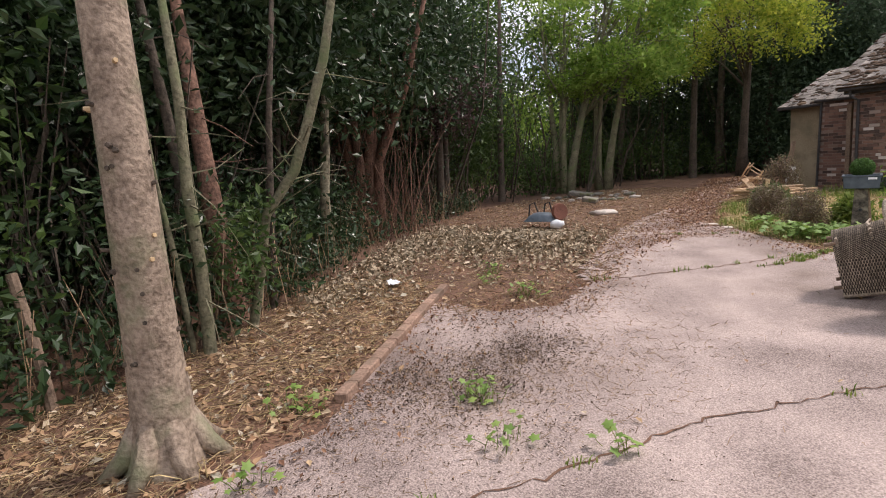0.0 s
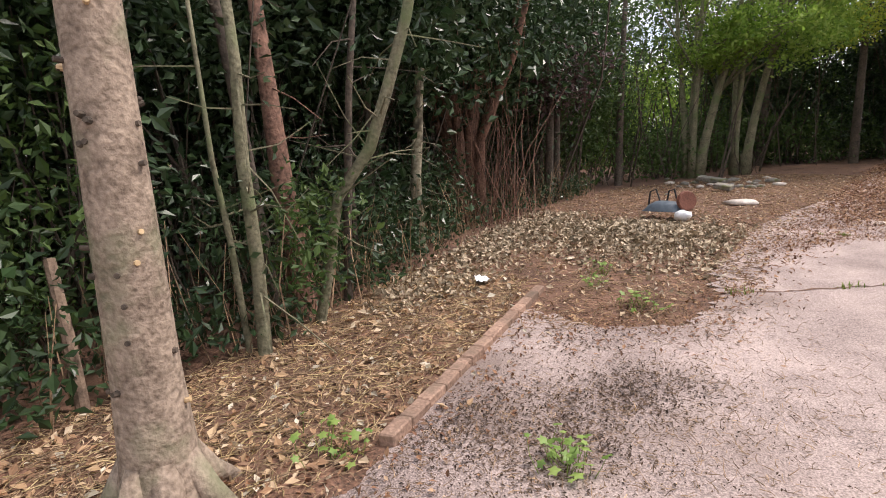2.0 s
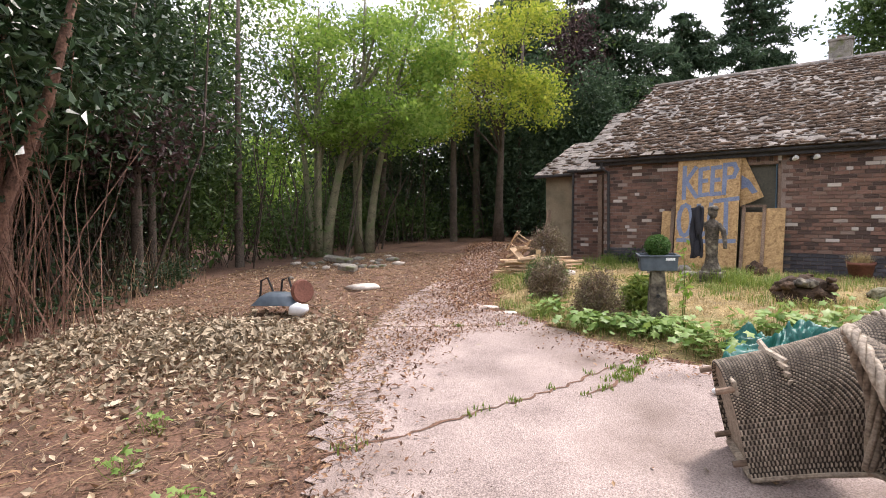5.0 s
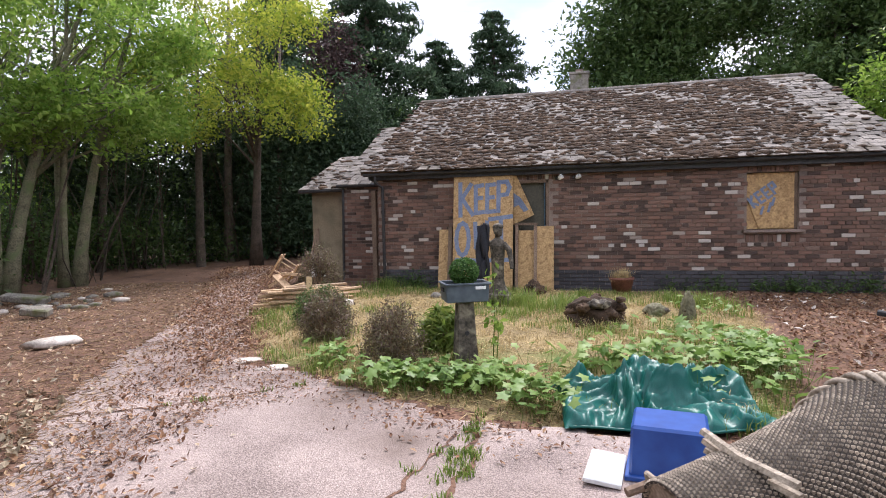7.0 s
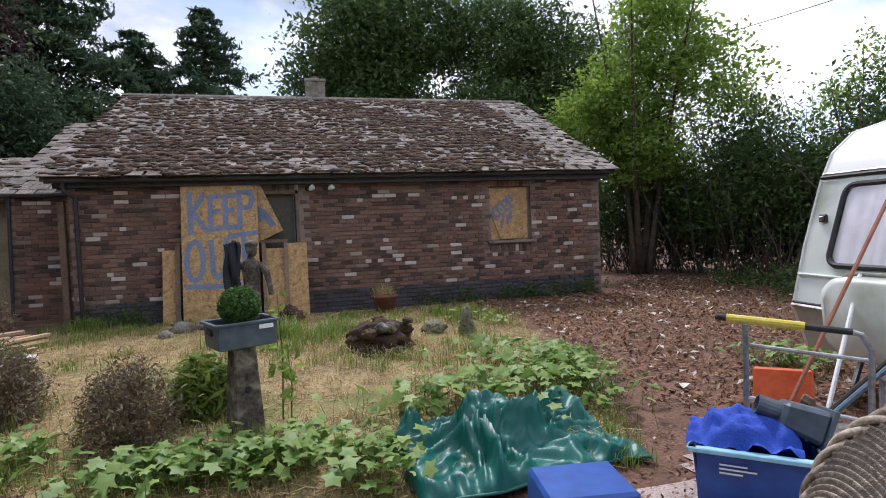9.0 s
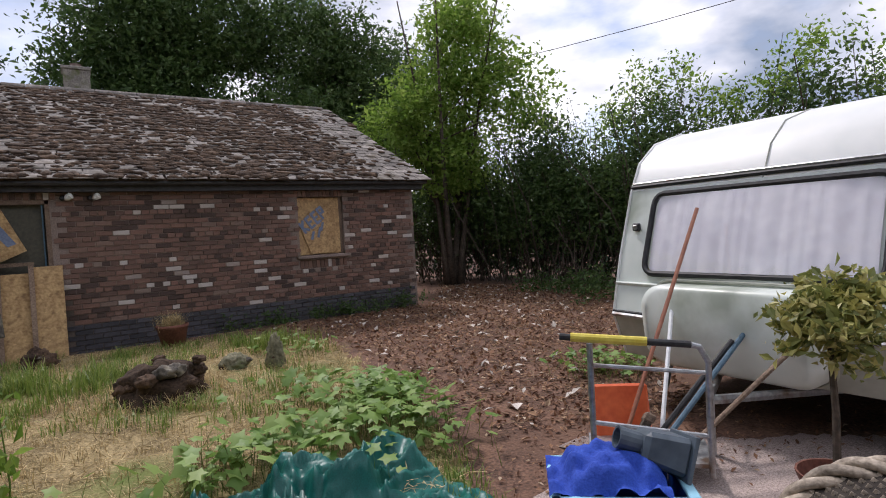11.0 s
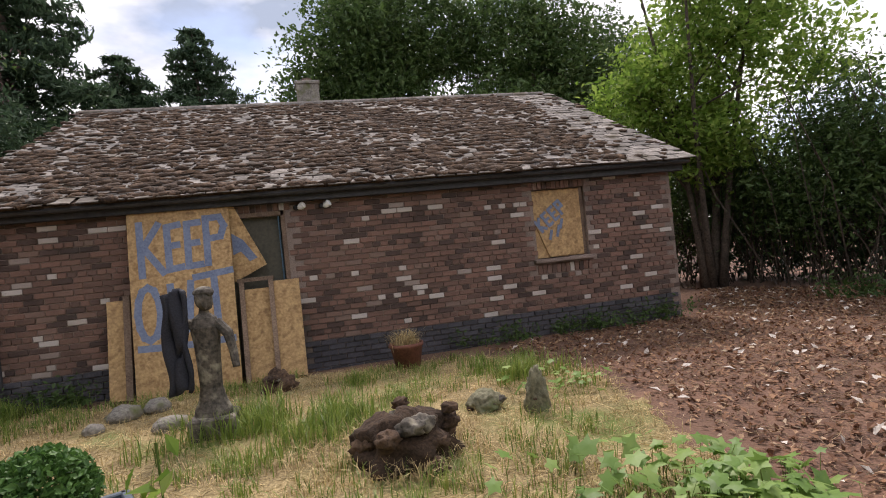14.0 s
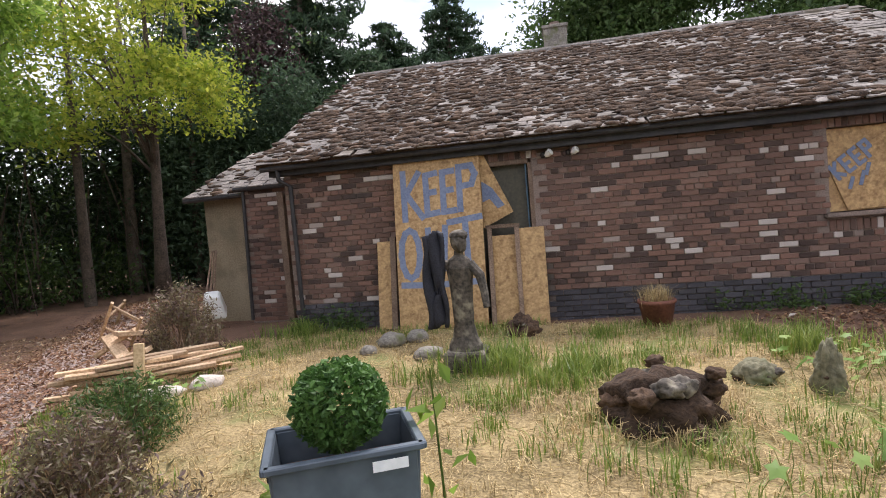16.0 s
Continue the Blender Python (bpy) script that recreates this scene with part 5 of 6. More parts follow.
VERGE = [(3.5, -16.4), (2.4, -14.02), (1.2, -12.98), (1.4, -11.7), (0.9, -10.3), (-0.3, -8.9), (-1.8, -6.8), (-3.2, -4.4), (-6.0, 0.5), (-9.0, 0.0), (-8.5, -5.5), (-5.8, -9.2), (-3.8, -11.0), (-1.2, -13.2), (0.6, -14.6), (1.6, -16.4)]
NEAR_VERGE = [(3.6, -16.0), (2.35, -14.1), (1.0, -12.9), (-0.4, -12.0), (-1.6, -13.0), (0.4, -14.6), (1.6, -16.2)]
YARD = [(4.6, -6.6), (5.0, -4.0), (5.2, -2.2), (4.4, -0.4), (8.2, -0.1), (10.4, 2.8), (12.0, 0.0), (11.6, -4.4), (7.0, -6.2), (6.0, -7.4)]
FAR_DRIVE = [(-1.2, -6.6), (-3.2, -4.6), (-8.8, 4.6), (-7.0, 5.6), (-2.4, -3.2), (-1.0, -5.6)]
flat_leaves("fallen_leaves", scatter(VERGE, 5200), 0.05, M_LITTER, "dry brown and cream fallen leaves on the verge", up=0.62)
flat_leaves("fallen_leaves", scatter(NEAR_VERGE, 1700), 0.06, M_LITTER, "curled dry leaves and bark flakes under the spruce", up=0.55)
heap = rng.normal(size=(6500, 2)) * np.array([1.15, 0.85]) + np.array([-1.9, -9.6])
hp = on_ground(heap, 0.01)
hp[:, 2] += 0.2 * np.exp(-(((heap[:, 0] + 1.9) / 1.2) ** 2 + ((heap[:, 1] + 9.6) / 0.95) ** 2)) * rng.random(len(hp))
hp = hp[~inside(DRIVE, heap)]
tagged(new("leaf_heap", leaf_mesh("leaf_heap", hp, 0.075, M_GREY_LEAVES, up=0.4)), "heap of withered grey-cream cuttings", "leaf litter", kind="stuff")
flat_leaves("fallen_leaves", scatter([(0.2, -13.9), (-1.2, -13.2), (-3.6, -11.2), (-5.4, -9.6), (-4.6, -8.8), (-2.4, -11.0), (-0.2, -12.7)], 3800), 0.075, M_GREY_LEAVES, "withered grey-green leaves along the wood's edge", 0.03, 0.35)
edge_pts = np.array(DRIVE[:29])
seg = rng.integers(0, len(edge_pts) - 1, 9000)
uu = rng.random(9000)[:, None]
edge_spots = edge_pts[seg] * (1 - uu) + edge_pts[seg + 1] * uu + rng.normal(size=(9000, 2)) * np.array([0.28, 0.28])
flat_leaves("fallen_leaves", edge_spots, 0.032, M_LITTER_RED, "crumbled leaves spilling over the drive edge", 0.012)
spill = np.concatenate([rng.normal(size=(3000, 2)) * np.array([0.5, 0.9]) + np.array([2.7, -13.2]), rng.normal(size=(1200, 2)) * np.array([0.5, 0.4]) + np.array([1.2, -11.5])])
ground_sticks("needle_litter", spill, 0.05, 0.0018, M_TWIG, "dark needles and crumbs on the tarmac")
flat_leaves("needle_crumbs", spill + 0.14 * rng.normal(size=(len(spill), 2)), 0.013, M_MOSS, "dark crumbs of mould on the tarmac", 0.01)


def drifts(poly, n, bias, seed):
    """Spots gathered in soft, ragged drifts."""
    q = scatter(poly, n)
    turn = np.array([[0.8, -0.6], [0.6, 0.8]])
    k = ripple(q @ turn, 1.3, seed) + 0.7 * ripple(q @ turn.T, 3.1, seed + 3) + 0.5 * ripple(q, 7.3, seed + 5)
    return q[rng.random(len(q)) < 1 / (1 + np.exp(-4.0 * (k - bias)))] + 0.05 * rng.normal(size=(1, 2))


MOULD = [(3.5, -15.4), (2.5, -14.0), (1.6, -13.2), (1.2, -12.2), (2.0, -11.7), (3.0, -12.6), (3.9, -13.6), (4.0, -15.0)]
flat_leaves("humus_crumbs", drifts(MOULD, 46000, 0.75, 4.0), 0.017, M_HUMUS, "patches of dark needle mould on the tarmac", 0.008, 0.9)
SHADED = [(1.3, -11.0), (0.2, -9.7), (-1.2, -7.7), (-2.6, -5.6), (-4.6, -2.2), (-3.4, -1.8), (-1.9, -4.7), (-0.8, -6.3), (0.5, -7.0), (-0.3, -7.6), (-0.2, -9.0), (0.9, -10.2)]
flat_leaves("humus_crumbs", drifts(SHADED, 60000, 0.1, 7.0), 0.02, M_LITTER_RED, "brown leaf mould drifted over the shaded drive", 0.008, 0.9)
flat_leaves("fallen_leaves", scatter([(1.3, -11.0), (0.2, -9.7), (-2.6, -5.6), (-1.9, -4.7), (-0.3, -7.6), (0.9, -10.2)], 2200), 0.045, M_LITTER_RED, "red-brown leaves along the shaded drive edge", 0.014)
flat_leaves("fallen_leaves", scatter(FAR_DRIVE, 15000), 0.055, M_LITTER_RED, "brown leaves covering the far drive", 0.014)
ground_sticks("drive_twigs", scatter(FAR_DRIVE, 2600), 0.12, 0.003, M_TWIG, "twigs on the far drive")
flat_leaves("fallen_leaves", scatter(YARD, 16000), 0.055, M_LITTER_RED, "red-brown fallen leaves in the yard beside the house", 0.01, 0.7)
ground_sticks("yard_twigs", scatter(YARD, 6500), 0.14, 0.0028, M_TWIG, "dry stalks and twigs over the yard")
flat_leaves("yard_leaves", scatter(YARD, 420), 0.09, M_PALE_STONE, "larger pale curled leaves in the yard", 0.02, 0.75)
flat_leaves("drive_leaves", scatter(DRIVE, 260), 0.05, M_LITTER, "single yellow and brown leaves on the tarmac", 0.012)
ground_sticks("verge_twigs", scatter(VERGE, 15000), 0.17, 0.0032, M_TWIG, "dry twigs and stalks strewn over the verge")
ground_sticks("straw_stalks", scatter(NEAR_VERGE, 1900), 0.17, 0.0028, M_STRAW, "pale dry stalks under the spruce")
ground_sticks("verge_twigs", scatter(NEAR_VERGE, 4200), 0.15, 0.003, M_TWIG, "brown twigs and stalks under the spruce")
ground_sticks("bed_straw", scatter(BED, 17000), 0.17, 0.0024, M_STRAW, "flattened dry grass in the bed")
tufts("dry_grass", scatter(BED, 1500), 12, 0.06, 0.09, M_STRAW, "dry bleached grass standing in the bed", 1.0, 0.003)
green = scatter(BED, 900)
green = green[ripple(green, 1.1, 2.0) > 0.05]
tufts("green_grass", green, 20, 0.07, 0.14, M_GRASS, "patches of fresh green grass in the bed", 0.6, 0.004)
tufts("green_grass", np.concatenate([rng.normal(size=(24, 2)) * 0.3 + (1.5, -2.7), rng.normal(size=(20, 2)) * 0.25 + (2.2, -3.0), rng.normal(size=(14, 2)) * 0.2 + (-1.4, -0.5), rng.normal(size=(16, 2)) * 0.3 + (4.3, -2.2)]), 40, 0.08, 0.24, M_GRASS, "longer green grass by the statue", 0.5, 0.005)


def broad_leaves(name, spots, height, size, label, mat=M_LEAF_GROUNDCOVER):
    """Low plants: stalks that carry broad lobed leaves facing the sky."""
    spots = np.asarray(spots)
    p = on_ground(spots)
    top = p + np.column_stack([rng.normal(size=(len(p), 2)) * 0.05, height * rng.uniform(0.35, 1.15, len(p))])
    ang = rng.uniform(0, 2 * np.pi, len(p))
    s = size * rng.uniform(0.6, 1.3, len(p))
    tilt = rng.normal(size=(len(p), 2)) * 0.35
    k = 10
    rad = np.array([0.35, 1.0, 0.62, 1.05, 0.66, 1.15, 0.66, 1.05, 0.62, 1.0])
    vs = [top + 0 * s[:, None]]
    for j in range(k):
        a = ang + 2 * np.pi * j / k
        d = np.stack([np.cos(a), np.sin(a)], 1) * (0.5 * s * rad[j])[:, None]
        vs.append(top + np.column_stack([d, (d * tilt).sum(1) - 0.06 * s * rad[j]]))
    v = np.stack(vs, 1).reshape(-1, 3)
    b = (k + 1) * np.arange(len(p))[:, None]
    f = np.concatenate([b + [0, 1 + j, 1 + (j + 1) % k] for j in range(k)], 1).reshape(-1, 3)
    tagged(new(name, mesh_from(name, v, f, mat)), label, "plants", kind="stuff")
    tagged(new(name + "_stalks", sticks_mesh(name + "_stalks", p, top, np.full(len(p), 0.0025), M_GRASS)), "thin green leaf stalks", "plants", kind="stuff")


def mound(cx, cy, sx, sy, n):
    return rng.normal(size=(n, 2)) * np.array([sx, sy]) + np.array([cx, cy])


broad_leaves("ground_cover", np.concatenate([mound(1.1, -6.75, 0.28, 0.13, 210), mound(1.7, -6.85, 0.26, 0.13, 190), mound(2.25, -7.1, 0.16, 0.14, 110)]), 0.2, 0.1, "bright green lobed leaves along the bed's edge")
broad_leaves("ground_cover", np.concatenate([mound(3.0, -6.3, 0.35, 0.16, 170), mound(3.9, -6.1, 0.3, 0.3, 260), mound(4.15, -5.5, 0.2, 0.25, 130), mound(3.7, -5.1, 0.3, 0.3, 60)]), 0.26, 0.11, "bright green lobed leaves beside the tarpaulin")
broad_leaves("ground_cover", np.concatenate([mound(0.1, -6.2, 0.12, 0.1, 60), mound(6.4, -6.0, 0.22, 0.22, 130), mound(4.4, -3.0, 0.25, 0.2, 60), mound(-1.5, -3.4, 0.2, 0.2, 40)]), 0.2, 0.09, "low green weeds")
broad_leaves("verge_weeds", np.concatenate([mound(2.9, -13.35, 0.05, 0.05, 30), mound(2.35, -14.35, 0.08, 0.1, 24), mound(3.45, -13.55, 0.05, 0.06, 14), mound(1.0, -11.6, 0.1, 0.08, 34), mound(-0.3, -11.2, 0.08, 0.06, 22), mound(3.05, -14.75, 0.05, 0.05, 12), mound(0.2, -11.6, 0.06, 0.06, 16), mound(3.8, -13.1, 0.04, 0.03, 12)]), 0.13, 0.055, "small green weeds along the drive edge")


def stone(name, x, y, r, squash, mat, label, seed, level=2, rough=0.3):
    ob = part(name, blob(r, squash=squash, rough=rough, seed=seed, level=level), mat, smooth=True)
    ob.location = (x, y, gz(x, y) + r * squash[2] * 0.55)
    ob.rotation_euler[2] = seed
    return tagged(ob, label, "stone")


for i, (x, y, r, sq, m) in enumerate([(-3.7, -6.0, 0.22, (1.5, 0.8, 0.34), M_PALE_STONE), (-0.45, -6.45, 0.13, (1.4, 0.8, 0.2), M_PALE_STONE), (-1.5, -3.35, 0.16, (1.7, 0.8, 0.5), M_PALE_STONE), (-1.2, -3.0, 0.13, (1.3, 0.9, 0.6), M_PALE_STONE),
                                      (0.2, -1.5, 0.15, (1.2, 1, 0.7), M_STONE), (0.45, -1.3, 0.13, (1, 1.2, 0.8), M_STONE), (0.8, -2.2, 0.14, (1.2, 0.9, 0.7), M_STONE), (0.05, -1.9, 0.1, (1, 1, 0.7), M_STONE), (-0.9, -6.2, 0.12, (1.5, 1, 0.15), M_PALE_STONE)]):
    stone("stone", x, y, r, sq, m, "pale flat stone lying beside the drive" if m is M_PALE_STONE else "mossy grey stone by the statue", i * 3.1 + 1)
for i in range(26):
    stone("rubble_stone", -7.2 + 1.1 * rng.normal(), -3.4 + 0.9 * rng.normal(), rng.uniform(0.06, 0.15), (1.5, 1, 0.5), M_STONE if i % 3 else M_PALE_STONE, "broken pale concrete rubble in a heap", i * 1.3, 1)
for x, y, w, l, label in ((-7.6, -3.2, 0.28, 0.75, "broken pale concrete slab on the rubble"), (-5.9, -4.4, 0.24, 0.4, "broken concrete slab lying by the drive")):
    ob = part("concrete_slab", box((l, w, 0.12), bevel=0.02), M_STONE)
    ob.matrix_world = pose(x, y, gz(x, y) + 0.12, 6, 8, 25)
    tagged(ob, label, "slab")
rag = part("plastic_scrap", grid_bm(8, 6, lambda u, v: (0.2 * (u - 0.5), 0.13 * (v - 0.5), 0.04 + 0.05 * noise.noise(Vector((u * 3, v * 3, 0))))), M_RAG, smooth=True)
rag.location = (-0.4, -12.52, 0.02)
tagged(rag, "crumpled white plastic scrap among leaves", "litter")

# ---- upturned barrow in the leaf heap ----
barrow = thing("wheelbarrow", pose(-3.1, -8.2, 0.14, 0, 0, 30), "upturned rusty wheelbarrow lying on leaf cuttings", "wheelbarrow")
part("tray", grid_bm(8, 8, lambda u, v: (0.62 * (u - 0.5), 0.44 * (v - 0.5), 0.16 * (1 - (2 * u - 1) ** 4) * (1 - (2 * v - 1) ** 4))), M_GREY_PLASTIC, barrow, smooth=True)
part("handle", tube([(-0.35, 0.16, 0.06), (-0.32, 0.16, 0.3), (-0.22, 0.16, 0.34), (-0.15, 0.16, 0.14)], 0.016, 7), M_RUBBER, barrow)
part("handle", tube([(0.0, 0.1, 0.14), (0.03, 0.1, 0.32), (0.12, 0.1, 0.35), (0.18, 0.1, 0.12)], 0.016, 7), M_RUBBER, barrow)
wheel = part("wheel", lathe([(0.06, -0.05), (0.15, -0.05), (0.17, 0.0), (0.15, 0.05), (0.06, 0.05)], 20, m=pose(0.36, 0.0, 0.17, 80, 0, 50)), M_RUST, barrow)
part("rim", lathe([(0.02, -0.03), (0.1, -0.04), (0.1, 0.04), (0.02, 0.03)], 16, m=pose(0.36, 0.0, 0.17, 80, 0, 50)), M_RUBBER, wheel)
bag = part("plastic_bag", blob(0.14, squash=(1.1, 0.9, 0.7), rough=0.5, seed=4), M_RAG, smooth=True)
bag.location = (-2.65, -8.2, 0.1)
tagged(bag, "crumpled white plastic bag by the barrow", "litter")

# ---- planter on its stone pedestal ----
PX, PY = 1.47, -6.15
plinth = thing("stone_pedestal", pose(PX, PY, 0, 0, 0, 25), "tapered dark stone pedestal with a small hole", "pedestal")
part("shaft", box((0.22, 0.22, 0.66), (0, 0, 0.33), bevel=0.012, taper=0.68), M_STATUE, plinth)
# solid black disc on the face; the hole's inner shade is only its colour
part("hole", lathe([(0.024, 0.0), (0.02, 0.012)], 12, m=pose(0.0, -0.09, 0.36, 87)), M_RUBBER, plinth)
part("wedge", tube([(0.1, 0.06, 0.0), (0.06, 0.06, 0.64)], [0.055, 0.03], 7), M_TIMBER, plinth)
crate = thing("plastic_crate", pose(PX, PY, 0.66, 0, 0, 25), "slate-grey plastic crate used as a planter on the pedestal", "crate")
for sx in (-1, 1):
    part("side", box((0.012, 0.28, 0.17), (0.2 * sx, 0, 0.09), (0, 4 * sx, 0), bevel=0.003), M_GREY_PLASTIC, crate)
    part("side", box((0.4, 0.012, 0.17), (0, 0.14 * sx, 0.09), (-4 * sx, 0, 0), bevel=0.003), M_GREY_PLASTIC, crate)
    part("rim", box((0.44, 0.026, 0.02), (0, 0.155 * sx, 0.175), bevel=0.004), M_GREY_PLASTIC, crate)
    part("rim", box((0.026, 0.33, 0.02), (0.215 * sx, 0, 0.175), bevel=0.004), M_GREY_PLASTIC, crate)
    part("hand_grip", box((0.02, 0.11, 0.04), (0.212 * sx, 0, 0.12), bevel=0.003), M_RUBBER, crate)
part("base", box((0.38, 0.27, 0.015), (0, 0, 0.008)), M_GREY_PLASTIC, crate)
part("soil", box((0.37, 0.26, 0.06), (0, 0, 0.05), bevel=0.01), M_SOIL, crate)
part("label", box((0.1, 0.002, 0.03), (0.12, -0.1685, 0.14), bevel=0), M_FOAM, crate)
d = rng.normal(size=(4200, 3))
d = d / np.linalg.norm(d, axis=1)[:, None] * (0.72 + 0.3 * rng.random((4200, 1))) * np.array([0.145, 0.145, 0.135])
boxwood = thing("box_shrub", pose(PX, PY, 0.74), "clipped round box shrub growing in the crate", "shrub")
bx = new("crown", leaf_mesh("crown", d + np.array([0, 0, 0.2]), 0.022, M_LEAF_BOX, up=0.1, ratio=0.6))
bx.parent = boxwood
part("stem", tube([(0, 0, 0), (0.01, 0, 0.16)], 0.012, 6), M_BARK_DARK, boxwood)


def stalk_plant(x, y, h, n, size, mat, label, z0=None):
    ob = thing("tall_weed", pose(x, y, gz(x, y) if z0 is None else z0), label, "plant")
    part("stem", tube([(0, 0, -0.02), (0.02, 0.01, h * 0.5), (0.0, 0.03, h)], [0.007, 0.005, 0.003], 5), M_GRASS, ob)
    p = np.column_stack([rng.normal(size=(n, 2)) * 0.05, h * rng.uniform(0.3, 1.0, n)])
    lv = new("leaves", leaf_mesh("leaves", p, size, mat, up=0.3, ratio=0.55, droop=0.6))
    lv.parent = ob
    return ob


stalk_plant(1.72, -6.02, 0.95, 26, 0.09, M_LEAF_LIGHT, "tall nettle-like weed beside the pedestal")
stalk_plant(1.78, -6.2, 0.6, 22, 0.09, M_LEAF_LIGHT, "tall green weed beside the pedestal")

# ---- statue with the coat ----
SX, SY = 1.28, -2.7


def figure():
    bm = bmesh.new()
    box((0.38, 0.34, 0.3), (0, 0, 0.07), (0, 0, 12), bevel=0.02, bm=bm)
    lathe([(0.17, 0.2), (0.16, 0.26), (0.12, 0.34), (0.095, 0.45), (0.1, 0.6), (0.105, 0.75), (0.115, 0.86), (0.13, 0.97), (0.1, 1.05), (0.045, 1.09), (0.04, 1.13)], 18, bm, Matrix.Translation((0, 0, 0)) @ Matrix.Diagonal((1, 0.75, 1, 1)))
    blob(0.085, (0.015, -0.01, 1.21), (0.85, 0.95, 1.2), 0.18, 3, 3, bm)
    blob(0.09, (0.015, 0.005, 1.265), (1.0, 1.05, 0.6), 0.15, 5, 2, bm)
    tube([(0.1, 0, 1.0), (0.2, -0.02, 0.9), (0.24, -0.05, 0.76), (0.27, -0.09, 0.62)], [0.05, 0.045, 0.036, 0.03], 9, bm)
    tube([(-0.1, 0, 1.0), (-0.17, -0.03, 1.02), (-0.2, -0.04, 1.14), (-0.19, -0.04, 1.27)], [0.05, 0.05, 0.042, 0.035], 9, bm)
    return bm


statue = part("statue", figure(), M_STATUE, smooth=False)
statue.matrix_world = pose(SX, SY, gz(SX, SY) - 0.02, 0, 0, -14)
tagged(statue, "weathered dark stone garden statue on a block", "statue")
coat = part("coat", grid_bm(14, 22, lambda u, v: (-0.29 + 0.19 * u + 0.02 * math.sin(9 * v + 7 * u), -0.075 - 0.035 * math.sin(u * 13 + 1) - 0.015 * v, 1.3 - 0.86 * v - 0.1 * (u - 0.45) ** 2 + (0.03 if u > 0.5 else 0))), M_BLACK_CLOTH, smooth=True)
sol = coat.modifiers.new("thickness", "SOLIDIFY")
sol.thickness = 0.035
coat.matrix_world = pose(SX, SY, gz(SX, SY) - 0.02, 0, 0, -14)
tagged(coat, "dark navy coat draped over the statue's raised arm", "coat")

# ---- stumps, pot and bushes in the bed ----
def stump(name, x, y, r, h, label, seed, n=9):
    ob = thing(name, pose(x, y, gz(x, y)), label, "stump")
    part("trunk", blob(r * 0.8, (0, 0, h * 0.25), (1.15, 1.0, h / r * 0.75), 0.4, seed, 4, freq=2.4), M_MOSS if n > 5 else M_BARK_GREEN, ob, smooth=True)
    for i in range(n):
        a = 2.4 * i + seed
        part("root_lump", blob(r * rng.uniform(0.12, 0.26), (r * rng.uniform(0.3, 0.95) * math.cos(a), r * rng.uniform(0.4, 0.9) * math.sin(a), 0.03 + 0.75 * h * rng.random()), (1.2, 1, 0.8), 0.5, seed + i, 3, freq=2.0), M_MOSS if i % 3 else M_STATUE, ob, smooth=True)
    return ob


stump("rotten_stump", 2.72, -4.05, 0.36, 0.4, "broad rotten tree stump with mossy lumps and stones", 2.0, 22)
tufts("stump_straw", mound(2.75, -3.9, 0.35, 0.3, 120), 14, 0.05, 0.16, M_STRAW, "dry grass hanging over the stump", 1.2, 0.003)
stump("rotten_stump", 3.55, -3.2, 0.16, 0.2, "low hollow stump among dry grass", 5.0, 5)
stump("pointed_stump", 3.92, -3.5, 0.1, 0.42, "narrow pointed dead stump", 8.0, 3)
stump("rotten_stump", 1.72, -1.25, 0.2, 0.3, "dark shaggy stump beside the boards", 11.0, 6)
pot = thing("plant_pot", pose(3.25, -0.96, gz(3.25, -0.96)), "red-brown plastic pot of dead grass by the wall", "plant pot")
part("body", lathe([(0.15, 0.0), (0.2, 0.26), (0.215, 0.27), (0.215, 0.31), (0.19, 0.31), (0.18, 0.25)], 24), M_RUST, pot, smooth=True)
dead = blades_mesh("dead_grass", np.column_stack([rng.normal(size=(420, 2)) * 0.075, np.full(420, 0.24)]), 0.24, M_STRAW, 0.7, 0.003)
dg = new("dead_grass", dead)
dg.parent = pot


def bush(name, x, y, rx, rz, n, size, mat, label, seed):
    ob = thing(name, pose(x, y, gz(x, y)), label, "shrub")
    tw = rng.normal(size=(130, 3))
    tw = tw / np.linalg.norm(tw, axis=1)[:, None] * np.array([rx, rx, rz])
    tw[:, 2] = np.abs(tw[:, 2]) * 1.1 + 0.04
    st = new("branchwork", sticks_mesh("branchwork", np.tile([[0, 0, 0.0]], (130, 1)) + rng.normal(size=(130, 3)) * 0.03, tw, np.full(130, 0.005), M_TWIG))
    st.parent = ob
    tagged(st, kind="stuff")
    k = rng.integers(0, 130, n)
    p = tw[k] * rng.uniform(0.7, 1.08, (n, 1)) + rng.normal(size=(n, 3)) * 0.045
    p = p[p[:, 2] > 0.02]
    cr = new("foliage", leaf_mesh("foliage", p, size, mat, up=0.0, ratio=0.22))
    cr.parent = ob
    return ob


bush("heather_bush", 0.72, -6.1, 0.3, 0.48, 7000, 0.04, M_HEATHER, "rounded purple-brown heather bush in the bed", 1)
bush("heather_bush", -0.42, -5.25, 0.3, 0.5, 6500, 0.045, M_HEATHER, "brown-green heather bush with bare twigs", 2)
bush("heather_bush", -2.15, -2.0, 0.42, 0.78, 9500, 0.05, M_HEATHER, "large greenish heather bush by the woodpile", 3)
bush("heather_bush", -0.95, -4.35, 0.36, 0.42, 6000, 0.045, M_LEAF_MID, "low green and brown shrub by the drive", 4)
bush("grass_clump", 1.15, -5.7, 0.22, 0.32, 2600, 0.12, M_GRASS, "clump of green and straw grass behind the pedestal", 5)

